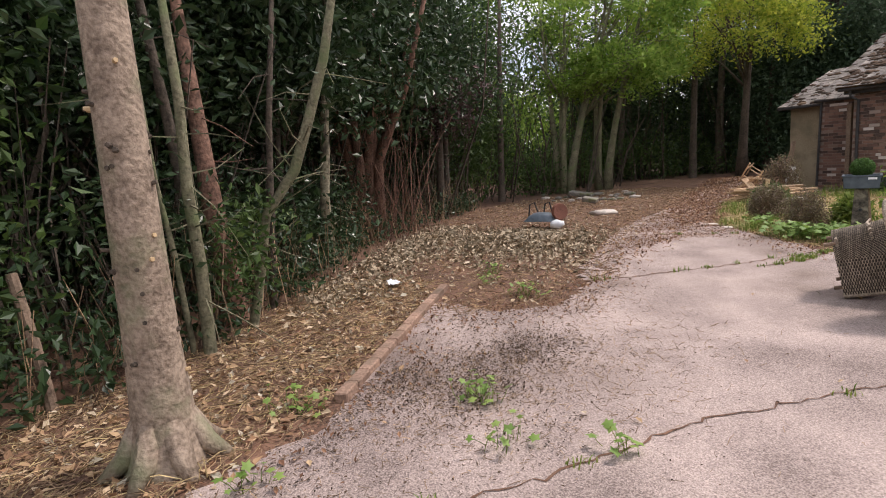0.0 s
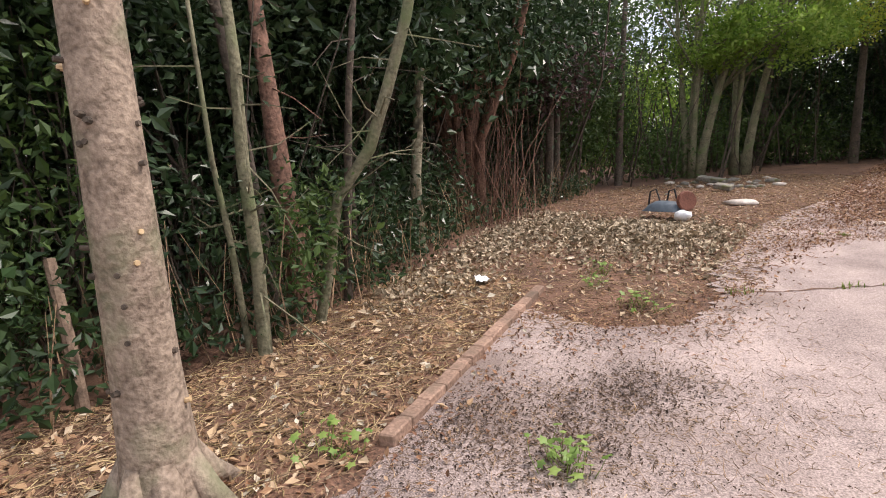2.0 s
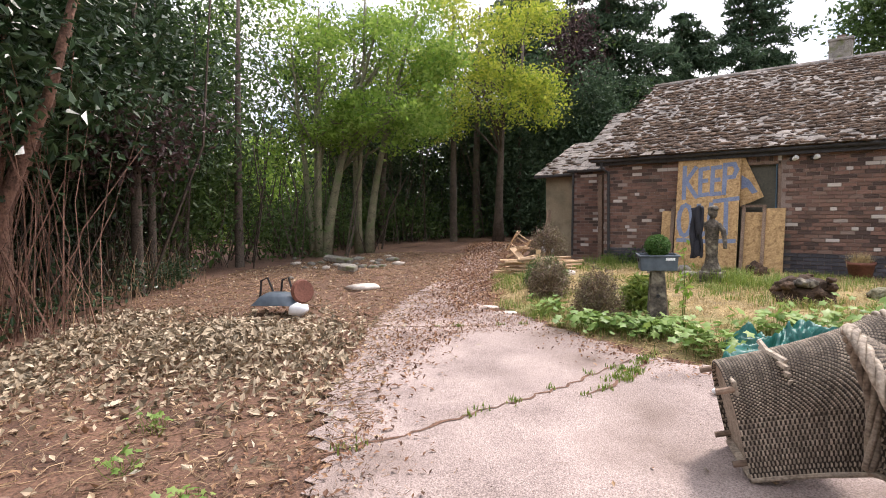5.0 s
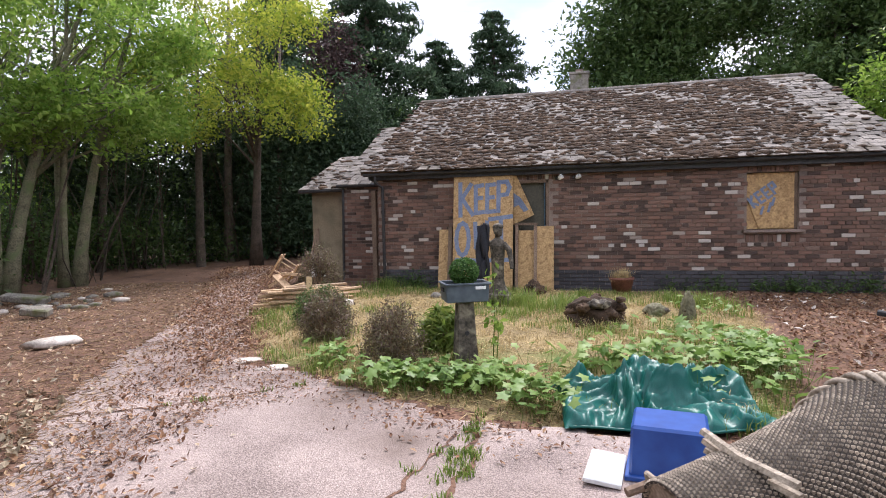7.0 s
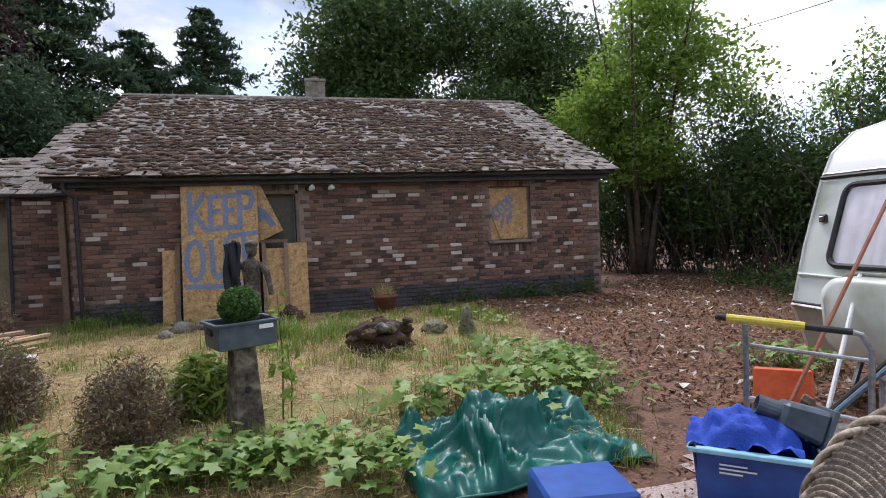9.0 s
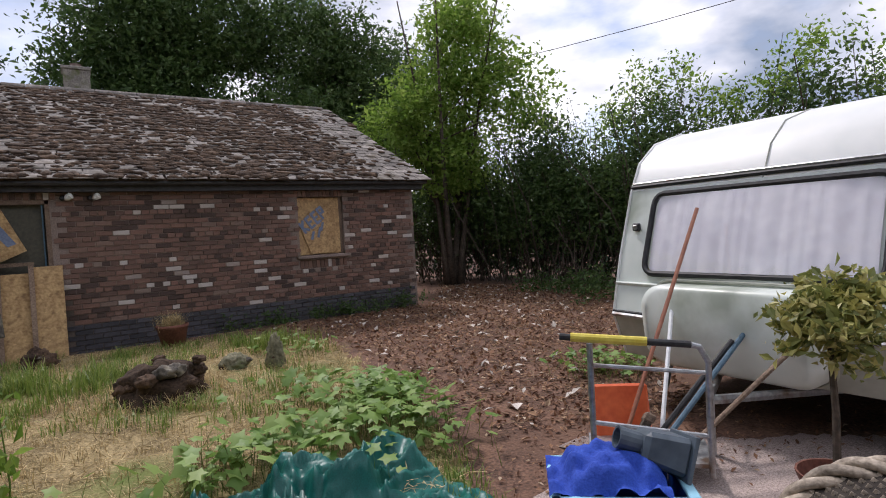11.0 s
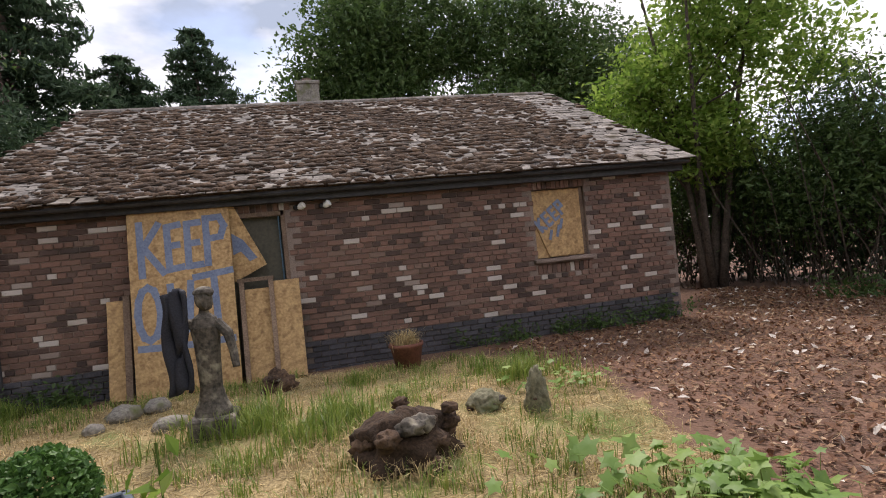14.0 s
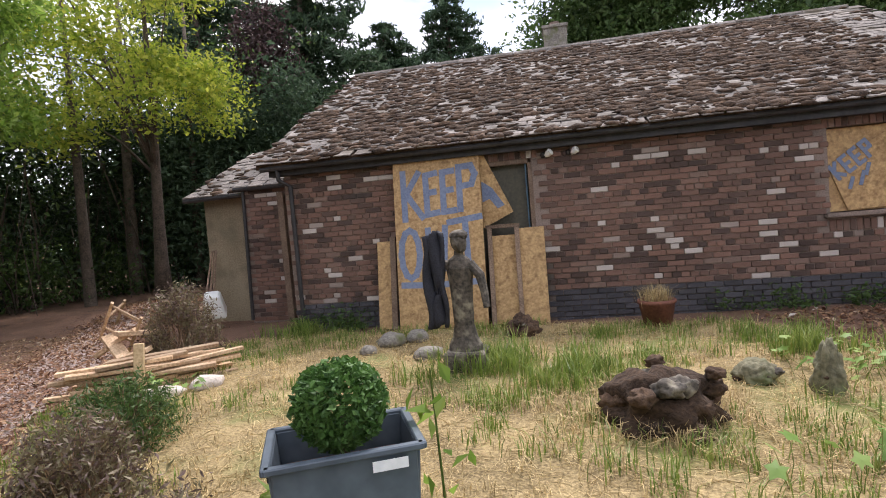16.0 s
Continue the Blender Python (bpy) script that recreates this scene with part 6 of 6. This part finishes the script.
# ---- woodpile ----
for i in range(34):
    row = i // 5
    x, y = -2.05 + 0.1 * (i % 5) + 0.08 * rng.normal(), -3.0 + 0.09 * (i % 5) - 0.12 + 0.05 * rng.normal()
    l = rng.uniform(0.6, 1.05)
    ob = part("offcut", box((l, 0.085, 0.035), bevel=0.003), M_PALE_TIMBER)
    ob.matrix_world = pose(x, y, gz(x, y) + 0.035 + 0.048 * row, rng.uniform(-4, 4), rng.uniform(-3, 3), 38 + rng.uniform(-9, 9))
    tagged(ob, "split timber offcut in the low woodpile", "timber", "timber in the woodpile")
post = part("timber_post", box((0.085, 0.07, 0.52), (0, 0, 0.26)), M_CUT_WOOD)
post.matrix_world = pose(-1.72, -3.28, gz(-1.72, -3.28), -6, 4, 30)
tagged(post, "short pale timber post standing against the woodpile", "timber")
for i, (x, y, z, l, turn) in enumerate([(-2.7, -2.4, 0.42, 0.5, (0, -30, 20)), (-2.6, -2.5, 0.36, 0.6, (10, 25, -30)), (-2.5, -2.3, 0.5, 0.45, (0, 8, 60)), (-2.4, -2.6, 0.3, 0.5, (5, -15, 10))]):
    ob = part("broken_plank", box((l, 0.14, 0.05), bevel=0.004), M_PALE_TIMBER)
    ob.matrix_world = pose(x, y, z, *turn)
    tagged(ob, "broken pale plank thrown on the pile", "timber", "timber in the woodpile")
chair = thing("broken_chair", pose(-3.0, -2.3, 0.45, 30, 35, 20), "broken wooden chair frame thrown on the pile", "chair")
for p, q in (((0, 0, 0), (0, 0, 0.6)), ((0.34, 0, 0), (0.34, 0, 0.6)), ((0, 0.3, 0), (0, 0.3, 0.4)), ((0.34, 0.3, 0), (0.34, 0.3, 0.4))):
    part("leg", tube([p, q], 0.018, 6), M_PALE_TIMBER, chair)
for p, q in (((0, 0, 0.2), (0.34, 0, 0.2)), ((0, 0, 0.55), (0.34, 0, 0.55)), ((0, 0.3, 0.2), (0.34, 0.3, 0.2)), ((0, 0, 0.36), (0, 0.3, 0.36))):
    part("rail", tube([p, q], 0.013, 6), M_PALE_TIMBER, chair)
white_bin = part("white_box", box((0.4, 0.4, 0.4), (0, 0, 0.2), bevel=0.03, taper=0.6), M_WHITE)
white_bin.matrix_world = pose(-3.55, 0.7, 0.2, 20, 0, 30)
tagged(white_bin, "white plastic box tipped beside the porch", "box")
for i in range(3):
    t_ob = part("garden_fork", tube([(0, 0, 0), (0.05 * i, 0.0, 1.3)], 0.016, 6), M_TIMBER)
    t_ob.matrix_world = pose(-3.95 + 0.1 * i, 0.9, 0.01, -14, 6 - 5 * i, 0)
    tagged(t_ob, "long-handled garden tool leaning on the porch wall", "garden tool", "tools by the porch")

# ---- tarpaulin ----
def tarp_height(u, v):
    """Broad stiff folds: sharp ridges with smooth hollows between, falling to the ground at the hem."""
    x, y = 2 * u - 1, 2 * v - 1
    edge = max(0.0, 1 - x ** 4) * max(0.0, 1 - y ** 4)
    q = Vector((x * 1.5, y * 1.1, 0.3))
    bend = Vector((0.5 * noise.noise(q * 1.3 + Vector((9, 0, 0))), 0.5 * noise.noise(q * 1.3 + Vector((0, 5, 0))), 0))
    ridge = (1 - abs(noise.noise(q * 1.15 + bend))) ** 4 * 0.24 + (1 - abs(noise.noise(q * 2.6 + bend * 2.5 + Vector((4, 1, 0))))) ** 4 * 0.12
    ridge += (1 - abs(noise.noise(q * 5.2 + bend * 5 + Vector((2, 8, 0))))) ** 5 * 0.035
    return max(0.006, edge ** 0.45 * (0.0 + ridge) * 0.95 + 0.015 * edge * noise.noise(q * 6.0))


tarp = part("tarpaulin", grid_bm(96, 76, lambda u, v: (1.44 * (u - 0.5) * (1 + 0.2 * noise.noise(Vector((0, v * 3, 1)))), 1.05 * (v - 0.5) * (1 + 0.3 * noise.noise(Vector((u * 3, 0, 2)))), tarp_height(u, v))), M_TARP, smooth=True)
tarp_hem = part("hem", tube([Vector((1.44 * (u - 0.5) * (1 + 0.2 * noise.noise(Vector((0, 0.0, 1)))), -0.525 * (1 + 0.3 * noise.noise(Vector((u * 3, 0, 2)))), 0.014)) for u in np.linspace(0.02, 0.98, 30)], 0.01, 6), M_TARP, tarp, "stitched hem", True)
tarp.matrix_world = pose(3.12, -7.0, 0.012, 0, 0, 6)
tagged(tarp, "crumpled dark green tarpaulin heaped on the drive", "tarpaulin")

# ---- blue boxes, foam, trolley ----
bb = thing("blue_box", pose(3.05, -8.1, 0.0, 0, 0, -8), "upturned blue plastic storage box on the drive", "box")
part("body", box((0.42, 0.36, 0.3), (0, 0, 0.155), bevel=0.015, taper=0.94), M_BLUE_PLASTIC, bb)
part("rim", box((0.46, 0.4, 0.03), (0, 0, 0.02), bevel=0.006), M_BLUE_PLASTIC, bb)
foam = part("foam_sheet", box((0.2, 0.4, 0.03), bevel=0.006), M_FOAM)
foam.matrix_world = pose(2.7, -8.18, 0.03, 0, 4, -8)
tagged(foam, "broken white foam sheet leaning by the blue box", "foam sheet")
bin_ = thing("storage_box", pose(4.07, -8.0, 0.0, 0, 0, -42), "open blue storage box with a pale blue rim", "box")
for sx in (-1, 1):
    part("side", box((0.012, 0.38, 0.3), (0.26 * sx, 0, 0.15), (0, 5 * sx, 0), bevel=0.003), M_BLUE_PLASTIC, bin_)
    part("side", box((0.52, 0.012, 0.3), (0, 0.19 * sx, 0.15), (-5 * sx, 0, 0), bevel=0.003), M_BLUE_PLASTIC, bin_)
    part("rim", box((0.6, 0.045, 0.025), (0, 0.21 * sx, 0.3), bevel=0.005), M_LIGHT_BLUE, bin_)
    part("rim", box((0.045, 0.46, 0.025), (0.28 * sx, 0, 0.3), bevel=0.005), M_LIGHT_BLUE, bin_)
part("base", box((0.5, 0.37, 0.015), (0, 0, 0.008)), M_BLUE_PLASTIC, bin_)
for k, w in enumerate((0.12, 0.16, 0.1)):
    part("text_bar", box((w, 0.002, 0.008), (-0.1 + w / 2 - 0.06, -0.216, 0.24 - 0.02 * k), (5, 0, 0), bevel=0), M_FOAM, bin_)
cloth = part("cloth", grid_bm(26, 22, lambda u, v: (0.5 * (u - 0.5), 0.4 * (v - 0.5), 0.05 + 0.12 * max(0, 1 - ((2 * u - 1) ** 2 + (2 * v - 1) ** 2)) + 0.09 * abs(noise.noise(Vector((u * 4, v * 4, 2)))) + 0.03 * noise.noise(Vector((u * 11, v * 9, 5))))), M_BLUE_CLOTH, smooth=True)
cloth.matrix_world = pose(4.03, -7.96, 0.26, 0, 0, -42)
tagged(cloth, "crumpled bright blue cloth in the storage box", "cloth")
hopper = thing("rainwater_hopper", pose(4.24, -8.1, 0.42, -70, 10, 60), "grey plastic rainwater hopper lying on the cloth", "hopper")
part("body", box((0.22, 0.17, 0.2), bevel=0.02, taper=0.75), M_GREY_PLASTIC, hopper)
part("spout", lathe([(0.05, 0.1), (0.05, 0.2), (0.04, 0.2), (0.038, 0.12)], 16), M_GREY_PLASTIC, hopper)
part("flange", box((0.25, 0.2, 0.02), (0, 0, -0.1)), M_GREY_PLASTIC, hopper)

TR = pose(4.66, -7.75, 0.06, 0, 0, -48)
trolley = thing("tube_trolley", TR, "steel tube trolley frame with a yellow-wrapped handle", "trolley")
part("upright", tube([(-0.3, 0, 0.0), (-0.3, 0, 0.72)], 0.017, 10), M_STEEL, trolley)
part("upright", tube([(0.3, 0, 0.0), (0.3, 0, 0.62), (0.26, 0, 0.7), (0.2, 0, 0.715)], 0.017, 10), M_STEEL, trolley)
part("handle", tube([(-0.46, 0, 0.76), (-0.4, 0, 0.755), (0.22, 0, 0.712)], 0.019, 10), M_RUBBER, trolley)
part("handle_wrap", tube([(-0.4, 0, 0.756), (0.0, 0, 0.729)], 0.025, 10), M_YELLOW, trolley, "scuffed yellow wrap")
part("crossbar", tube([(-0.3, 0, 0.6), (0.3, 0, 0.56)], 0.012, 8), M_STEEL, trolley)
part("crossbar", tube([(-0.3, 0, 0.28), (0.3, 0, 0.22)], 0.014, 8), M_STEEL, trolley)
part("base_plate", box((0.66, 0.4, 0.03), (0, 0.2, 0.06)), M_STEEL, trolley)


def pole(name, a, b, r, mat, label, category="garden tool"):
    ob = part(name, tube([(0, 0, 0), (Vector(b) - Vector(a)) * 0.5 + Vector((0, 0, 0.004)), Vector(b) - Vector(a)], r, 8), mat)
    ob.location = a
    return tagged(ob, label, category, "long-handled tools on the trolley")


pole("broom_handle", (4.75, -7.5, 0.16), (5.72, -7.42, 1.5), 0.013, M_COPPER_POLE, "red-brown broom handle leaning on the caravan")
pole("rake_handle", (4.95, -7.6, 0.1), (5.75, -7.2, 0.98), 0.014, M_FOAM, "white pole with a yellow tip leaning on the caravan")
pole("spade_handle", (4.75, -7.75, 0.2), (5.75, -7.78, 0.78), 0.016, M_BLUE_POLE, "blue-grey spade handle across the trolley")
pole("hoe_handle", (4.7, -7.9, 0.2), (5.8, -8.1, 0.74), 0.014, M_TIMBER, "brown wooden hoe handle across the trolley")
pole("fork_handle", (4.85, -7.6, 0.12), (5.5, -7.75, 0.66), 0.017, M_RUBBER, "black fork handle across the trolley")
brush = thing("yard_brush", pose(4.82, -7.62, 0.3, 30, 20, 40), "old yard brush head with brown bristles", "brush")
part("head", box((0.3, 0.06, 0.05), bevel=0.008), M_TIMBER, brush)
for i in range(13):
    part("bristle_tuft", box((0.018, 0.045, 0.09), (-0.132 + 0.022 * i, 0, -0.065), (0, rng.uniform(-8, 8), 0), bevel=0.004), M_BARK_DARK, brush)
guard = part("orange_barrier", box((0.34, 0.05, 0.42), (0, 0, 0.21), bevel=0.015), M_ORANGE)
guard.matrix_world = pose(4.85, -7.42, 0.02, -16, 0, -40)
tagged(guard, "orange plastic barrier piece behind the trolley", "barrier")

# ---- variegated topiary ----
topiary = thing("variegated_shrub", pose(5.0, -8.5, 0), "variegated yellow-green shrub on a bare stem in a pot", "shrub")
part("stem", tube([(0, 0, 0.1), (0.01, 0, 0.5), (0, 0.01, 0.8)], [0.02, 0.017, 0.014], 8), M_BARK_DARK, topiary)
part("pot", lathe([(0.12, 0.0), (0.16, 0.22), (0.17, 0.22), (0.15, 0.16)], 18), M_RUST, topiary)
tp, _ = crown_points([(0, 0, 0.93, 0.23, 0.23, 0.2), (0.02, 0, 1.06, 0.14, 0.14, 0.12)], 2300, 0.045, 0.35)
tc = new("crown", leaf_mesh("crown", tp, 0.055, M_LEAF_VARIEGATED, up=0.15, ratio=0.5))
tc.parent = topiary


# ---- wicker armchairs ----
def wicker_chair(m, label):
    """A tub armchair: a woven horseshoe wall with a rolled rim, slatted base and stub feet."""
    ob = thing("wicker_armchair", m, label, "armchair", "wicker armchairs on the drive")

    def wall(s, h):
        """s runs round the horseshoe from one arm's front (-1) over the back (0) to the other (1); h from the floor to the rim (0 to 1)."""
        a = s * 2.0
        back = math.cos(s * math.pi / 2) ** 1.2 if abs(s) < 1 else 0.0
        top = 0.56 + 0.32 * back
        flare = 0.03 * h + 0.06 * h ** 3
        if abs(a) < 1.57:
            x, y = (0.27 + flare) * math.sin(a), (0.25 + 1.3 * flare) * math.cos(a)
        else:
            x, y = math.copysign(0.27 + flare, a), -(abs(a) - 1.57) * 0.85
        return Vector((x, y, 0.06 + h * (top - 0.06)))

    # plain sheet behind the weave; its near-black colour paints the shade between strands
    core_ob = part("shade_core", grid_bm(48, 10, lambda u, v: wall(2 * u - 1, v)), M_WICKER_DARK, ob)
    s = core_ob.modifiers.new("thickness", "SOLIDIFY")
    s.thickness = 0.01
    # weave: fine strands passing in and out of the upright stakes
    rows, turns = 58, 108
    strands = bmesh.new()
    for r in range(rows):
        h = (r + 0.5) / rows
        pts = []
        for i in range(turns + 1):
            p = wall(-1 + 2 * i / turns, h)
            n = Vector((p.x, p.y + 0.05, 0)).normalized()
            pts.append(p + n * (0.007 + (0.006 if (i + r) % 2 else -0.006)))
        tube(pts, 0.0062, 4, strands, caps=False)
    tagged(part("weave", strands, M_WICKER, ob, "grey-brown woven strands"), kind="stuff")
    for i in range(27):
        q = -0.98 + 1.96 * i / 26
        part("stake", tube([wall(q, 0.0), wall(q, 0.35), wall(q, 0.7), wall(q, 0.88), wall(q, 1.0)], 0.007, 5), M_WICKER, ob)
    # braided rim of four twisted canes
    for k in range(4):
        pts = []
        for i in range(97):
            p = wall(-1 + 2 * i / 96, 1.0)
            n = Vector((p.x, p.y + 0.05, 0)).normalized()
            w = i * 0.3 + k * math.pi / 2
            pts.append(p + n * 0.019 * math.cos(w) + Vector((0, 0, 0.019 * math.sin(w))))
        part("rim", tube(pts, 0.0145, 6), M_WICKER, ob, smooth=True)
    part("base_panel", box((0.5, 0.54, 0.02), (0, -0.06, 0.09), bevel=0.006), M_WICKER, ob)
    for sx in (-1, 1):
        part("front_rail", tube([wall(sx, 0.0), wall(sx, 0.5), wall(sx, 1.0)], 0.018, 8), M_WICKER, ob)
        for y in (-0.28, 0.16):
            part("foot", tube([(0.23 * sx, y, 0.0), (0.23 * sx, y, 0.1)], 0.02, 8), M_TIMBER, ob)
    for i in range(16):
        y = -0.34 + 0.62 * i / 15
        part("seat_slat", tube([(-0.26, y, 0.33), (0, y, 0.31), (0.26, y, 0.33)], 0.016, 5, flat=0.6), M_WICKER, ob)
    part("seat_front", box((0.54, 0.03, 0.3), (0, -0.35, 0.2), bevel=0.01), M_WICKER, ob)
    return ob


def tipped(x, y, z, heading, lift):
    """A chair lying on its front: its feet point back along the heading, its rim ahead and up by lift degrees."""
    c, s = math.cos(radians(lift)), math.sin(radians(lift))
    return pose(x, y, z, 0, 0, heading) @ Matrix(((0, -s, c, 0), (1, 0, 0, 0), (0, c, s, 0), (0, 0, 0, 1))) @ Matrix.Diagonal((0.84, 0.9, 1.06, 1))


wicker_chair(tipped(2.84, -9.52, 0.33, 25, 13), "grey-brown wicker armchair tipped on its front, feet outwards")
wicker_chair(tipped(4.25, -9.74, 0.33, 192, 16), "grey-brown wicker armchair tipped against its twin")

# ---- caravan ----
CX, CY0, CY1 = 6.0, -8.72, -6.55
van = thing("caravan", pose(-0.24, -0.1, 0) @ Matrix.Diagonal((1, 1, 1.05, 1)), "old cream-white touring caravan with a pale green front", "caravan")


def van_profile():
    """(x, z) outline of the side, from the front skirt up and over the roof to the back."""
    return [(6.12, 0.34), (5.98, 0.66), (6.1, 1.1), (6.28, 1.6), (6.4, 1.82), (6.62, 1.98), (7.0, 2.08), (8.4, 2.14), (9.8, 2.1), (10.2, 1.95), (10.4, 1.5), (10.45, 0.7), (10.35, 0.34)]


def van_band(i0, i1, y0, y1, bm, n=6, bulge=0.05):
    prof = van_profile()[i0:i1 + 1]
    rows = []
    for x, z in prof:
        rows.append([bm.verts.new((x - bulge * (1 - (2 * k / n - 1) ** 2), y0 + (y1 - y0) * k / n, z)) for k in range(n + 1)])
    for a, b in zip(rows, rows[1:]):
        for k in range(n):
            bm.faces.new((a[k], a[k + 1], b[k + 1], b[k]))


lower, middle, roof_bm = bmesh.new(), bmesh.new(), bmesh.new()
van_band(0, 1, CY0, CY1, lower)
van_band(1, 3, CY0, CY1, middle)
van_band(3, 12, CY0, CY1, roof_bm)
part("skirt", lower, M_OLIVE_SHELL, van, "grey-green lower skirt", True)
part("front_panel", middle, M_GREENWHITE, van, "pale green-white front panel", True)
part("roof", roof_bm, M_WHITE, van, "cream-white roof shell", True)
for y in (CY0, CY1):
    side_bm = bmesh.new()
    side_bm.faces.new([side_bm.verts.new((x, y, z)) for x, z in van_profile()])
    sd = part("side_panel", side_bm, M_GREENWHITE, van)
    part("edge_trim", tube([(x - 0.004, y, z) for x, z in van_profile()[:9]], 0.011, 6), M_WHITE, van, "white corner beading")
part("floor", box((4.1, CY1 - CY0 - 0.1, 0.06), (8.25, (CY0 + CY1) / 2, 0.36)), M_RUBBER, van)


def front_at(z, y, out=0.0):
    pts = van_profile()
    for (x0, z0), (x1, z1) in zip(pts, pts[1:]):
        if z0 <= z <= z1:
            k = (2 * (y - CY0) / (CY1 - CY0)) - 1
            return Vector((x0 + (x1 - x0) * (z - z0) / (z1 - z0) - 0.05 * (1 - k * k) - out, y, z))
    return Vector((pts[3][0] - out, y, z))


def rounded(y0, y1, z0, z1, r, out):
    loop = []
    for cy, cz, a0 in ((y1 - r, z1 - r, 0), (y0 + r, z1 - r, 90), (y0 + r, z0 + r, 180), (y1 - r, z0 + r, 270)):
        for k in range(6):
            a = radians(a0 + 18 * k)
            loop.append(front_at(cz + r * math.sin(a), cy + r * math.cos(a), out))
    return loop


wloop = rounded(CY0 + 0.36, CY1 - 0.26, 0.98, 1.56, 0.08, 0.012)
vw = part("window", tube(wloop + wloop[:1], 0.022, 7), M_RUBBER, van, "wide front window in a black rubber seal")
curtain = grid_bm(60, 4, lambda u, v: front_at(1.0 + 0.54 * v, CY0 + 0.4 + (CY1 - CY0 - 0.7) * u, 0.008 + 0.004 * math.sin(u * 95 + 2 * math.sin(u * 23))))
part("curtain", curtain, M_CURTAIN, vw, "drawn lilac-white net curtain", True)
pane = part("pane", grid_bm(12, 4, lambda u, v: front_at(1.0 + 0.54 * v, CY0 + 0.4 + (CY1 - CY0 - 0.7) * u, 0.022)), M_GLASS, vw, smooth=True)
pane.visible_shadow = False
for z, r, mat in ((1.63, 0.016, M_RUBBER), (1.655, 0.01, M_STEEL), (0.665, 0.018, M_STEEL), (0.69, 0.01, M_RUBBER), (0.9, 0.012, M_GREENWHITE)):
    part("trim_strip", tube([front_at(z, CY0 + (CY1 - CY0) * k / 12, 0.008) for k in range(13)], r, 6), mat, van)
for y in (CY0 + 0.14, CY1 - 0.13):
    lp = part("marker_lamp", box((0.03, 0.07, 0.06), front_at(1.32, y, 0.02), bevel=0.01), M_RUBBER, van, "small front marker lamp")
    part("lens", box((0.02, 0.04, 0.035), front_at(1.32, y, 0.038), bevel=0.008), M_STEEL, lp)
seam = [Vector((x - 0.052, (CY0 + CY1) / 2, z + 0.003)) for x, z in van_profile()[3:9]]
part("seam", tube(seam, 0.005, 5), M_OLIVE_SHELL, van)
# gas locker hump on the front
locker = bmesh.new()
ll = [rounded(CY0 + 0.62, CY1 - 0.38, 0.36, 0.92, 0.14, o) for o in (0.0, 0.16, 0.2)]
ll[2] = [p.lerp(Vector((p.x, (CY0 + CY1) / 2 + 0.1, 0.62)), 0.1) for p in ll[2]]
rings = [[locker.verts.new(p) for p in loop] for loop in ll]
for a, b in zip(rings, rings[1:]):
    for k in range(len(a)):
        locker.faces.new((a[k], a[(k + 1) % len(a)], b[(k + 1) % len(b)], b[k]))
locker.faces.new(rings[2])
lk = part("gas_locker", locker, M_GREENWHITE, van, "rounded gas locker lid", True)
part("seal", tube(rounded(CY0 + 0.6, CY1 - 0.36, 0.35, 0.94, 0.14, 0.01)[:20], 0.012, 6), M_OLIVE_SHELL, lk)
for y in (CY0 + 0.12, CY1 - 0.12):
    wl_ = part("wheel", lathe([(0.12, -0.08), (0.27, -0.08), (0.3, -0.04), (0.3, 0.04), (0.27, 0.08), (0.12, 0.08)], 26, m=pose(8.4, y, 0.3, 90)), M_RUBBER, van)
    part("hub", lathe([(0.02, -0.09), (0.14, -0.085), (0.14, 0.085), (0.02, 0.09)], 16, m=pose(8.4, y, 0.3, 90)), M_STEEL, wl_)
    part("corner_steady", tube([(6.6, y, 0.36), (6.45, y, 0.02)], 0.025, 6), M_STEEL, van)
sw = part("side_window", box((0.9, 0.02, 0.55), (7.3, CY0 - 0.012, 1.28), bevel=0.008), M_RUBBER, van, "dark side window")
part("pane", box((0.8, 0.01, 0.46), (7.3, CY0 - 0.026, 1.28), bevel=0), M_GREY_PLASTIC, sw)
part("drawbar", tube([(6.3, CY0 + 0.7, 0.3), (5.5, (CY0 + CY1) / 2, 0.32), (6.3, CY1 - 0.7, 0.3)], 0.03, 6), M_STEEL, van)
part("jockey_leg", tube([(5.5, (CY0 + CY1) / 2, 0.4), (5.5, (CY0 + CY1) / 2, 0.0)], 0.025, 8), M_STEEL, van)


def pallet(m, label):
    ob = thing("pallet", m, label, "pallet", "pallets beside the caravan")
    for i in range(7):
        part("slat", box((1.0, 0.09, 0.02), (0, 0, 0.05 + 0.14 * i), (90, 0, 0)), M_TIMBER, ob)
    for x in (-0.45, 0, 0.45):
        part("bearer", box((0.09, 0.09, 0.98), (x, 0.06, 0.49)), M_TIMBER, ob)
    return ob


pallet(pose(6.9, -9.05, 0.0, -6, 0, 12), "grey weathered pallet standing on edge by the caravan")
pallet(pose(7.9, -9.1, 0.0, -6, 0, 4), "grey weathered pallet standing on edge by the caravan")
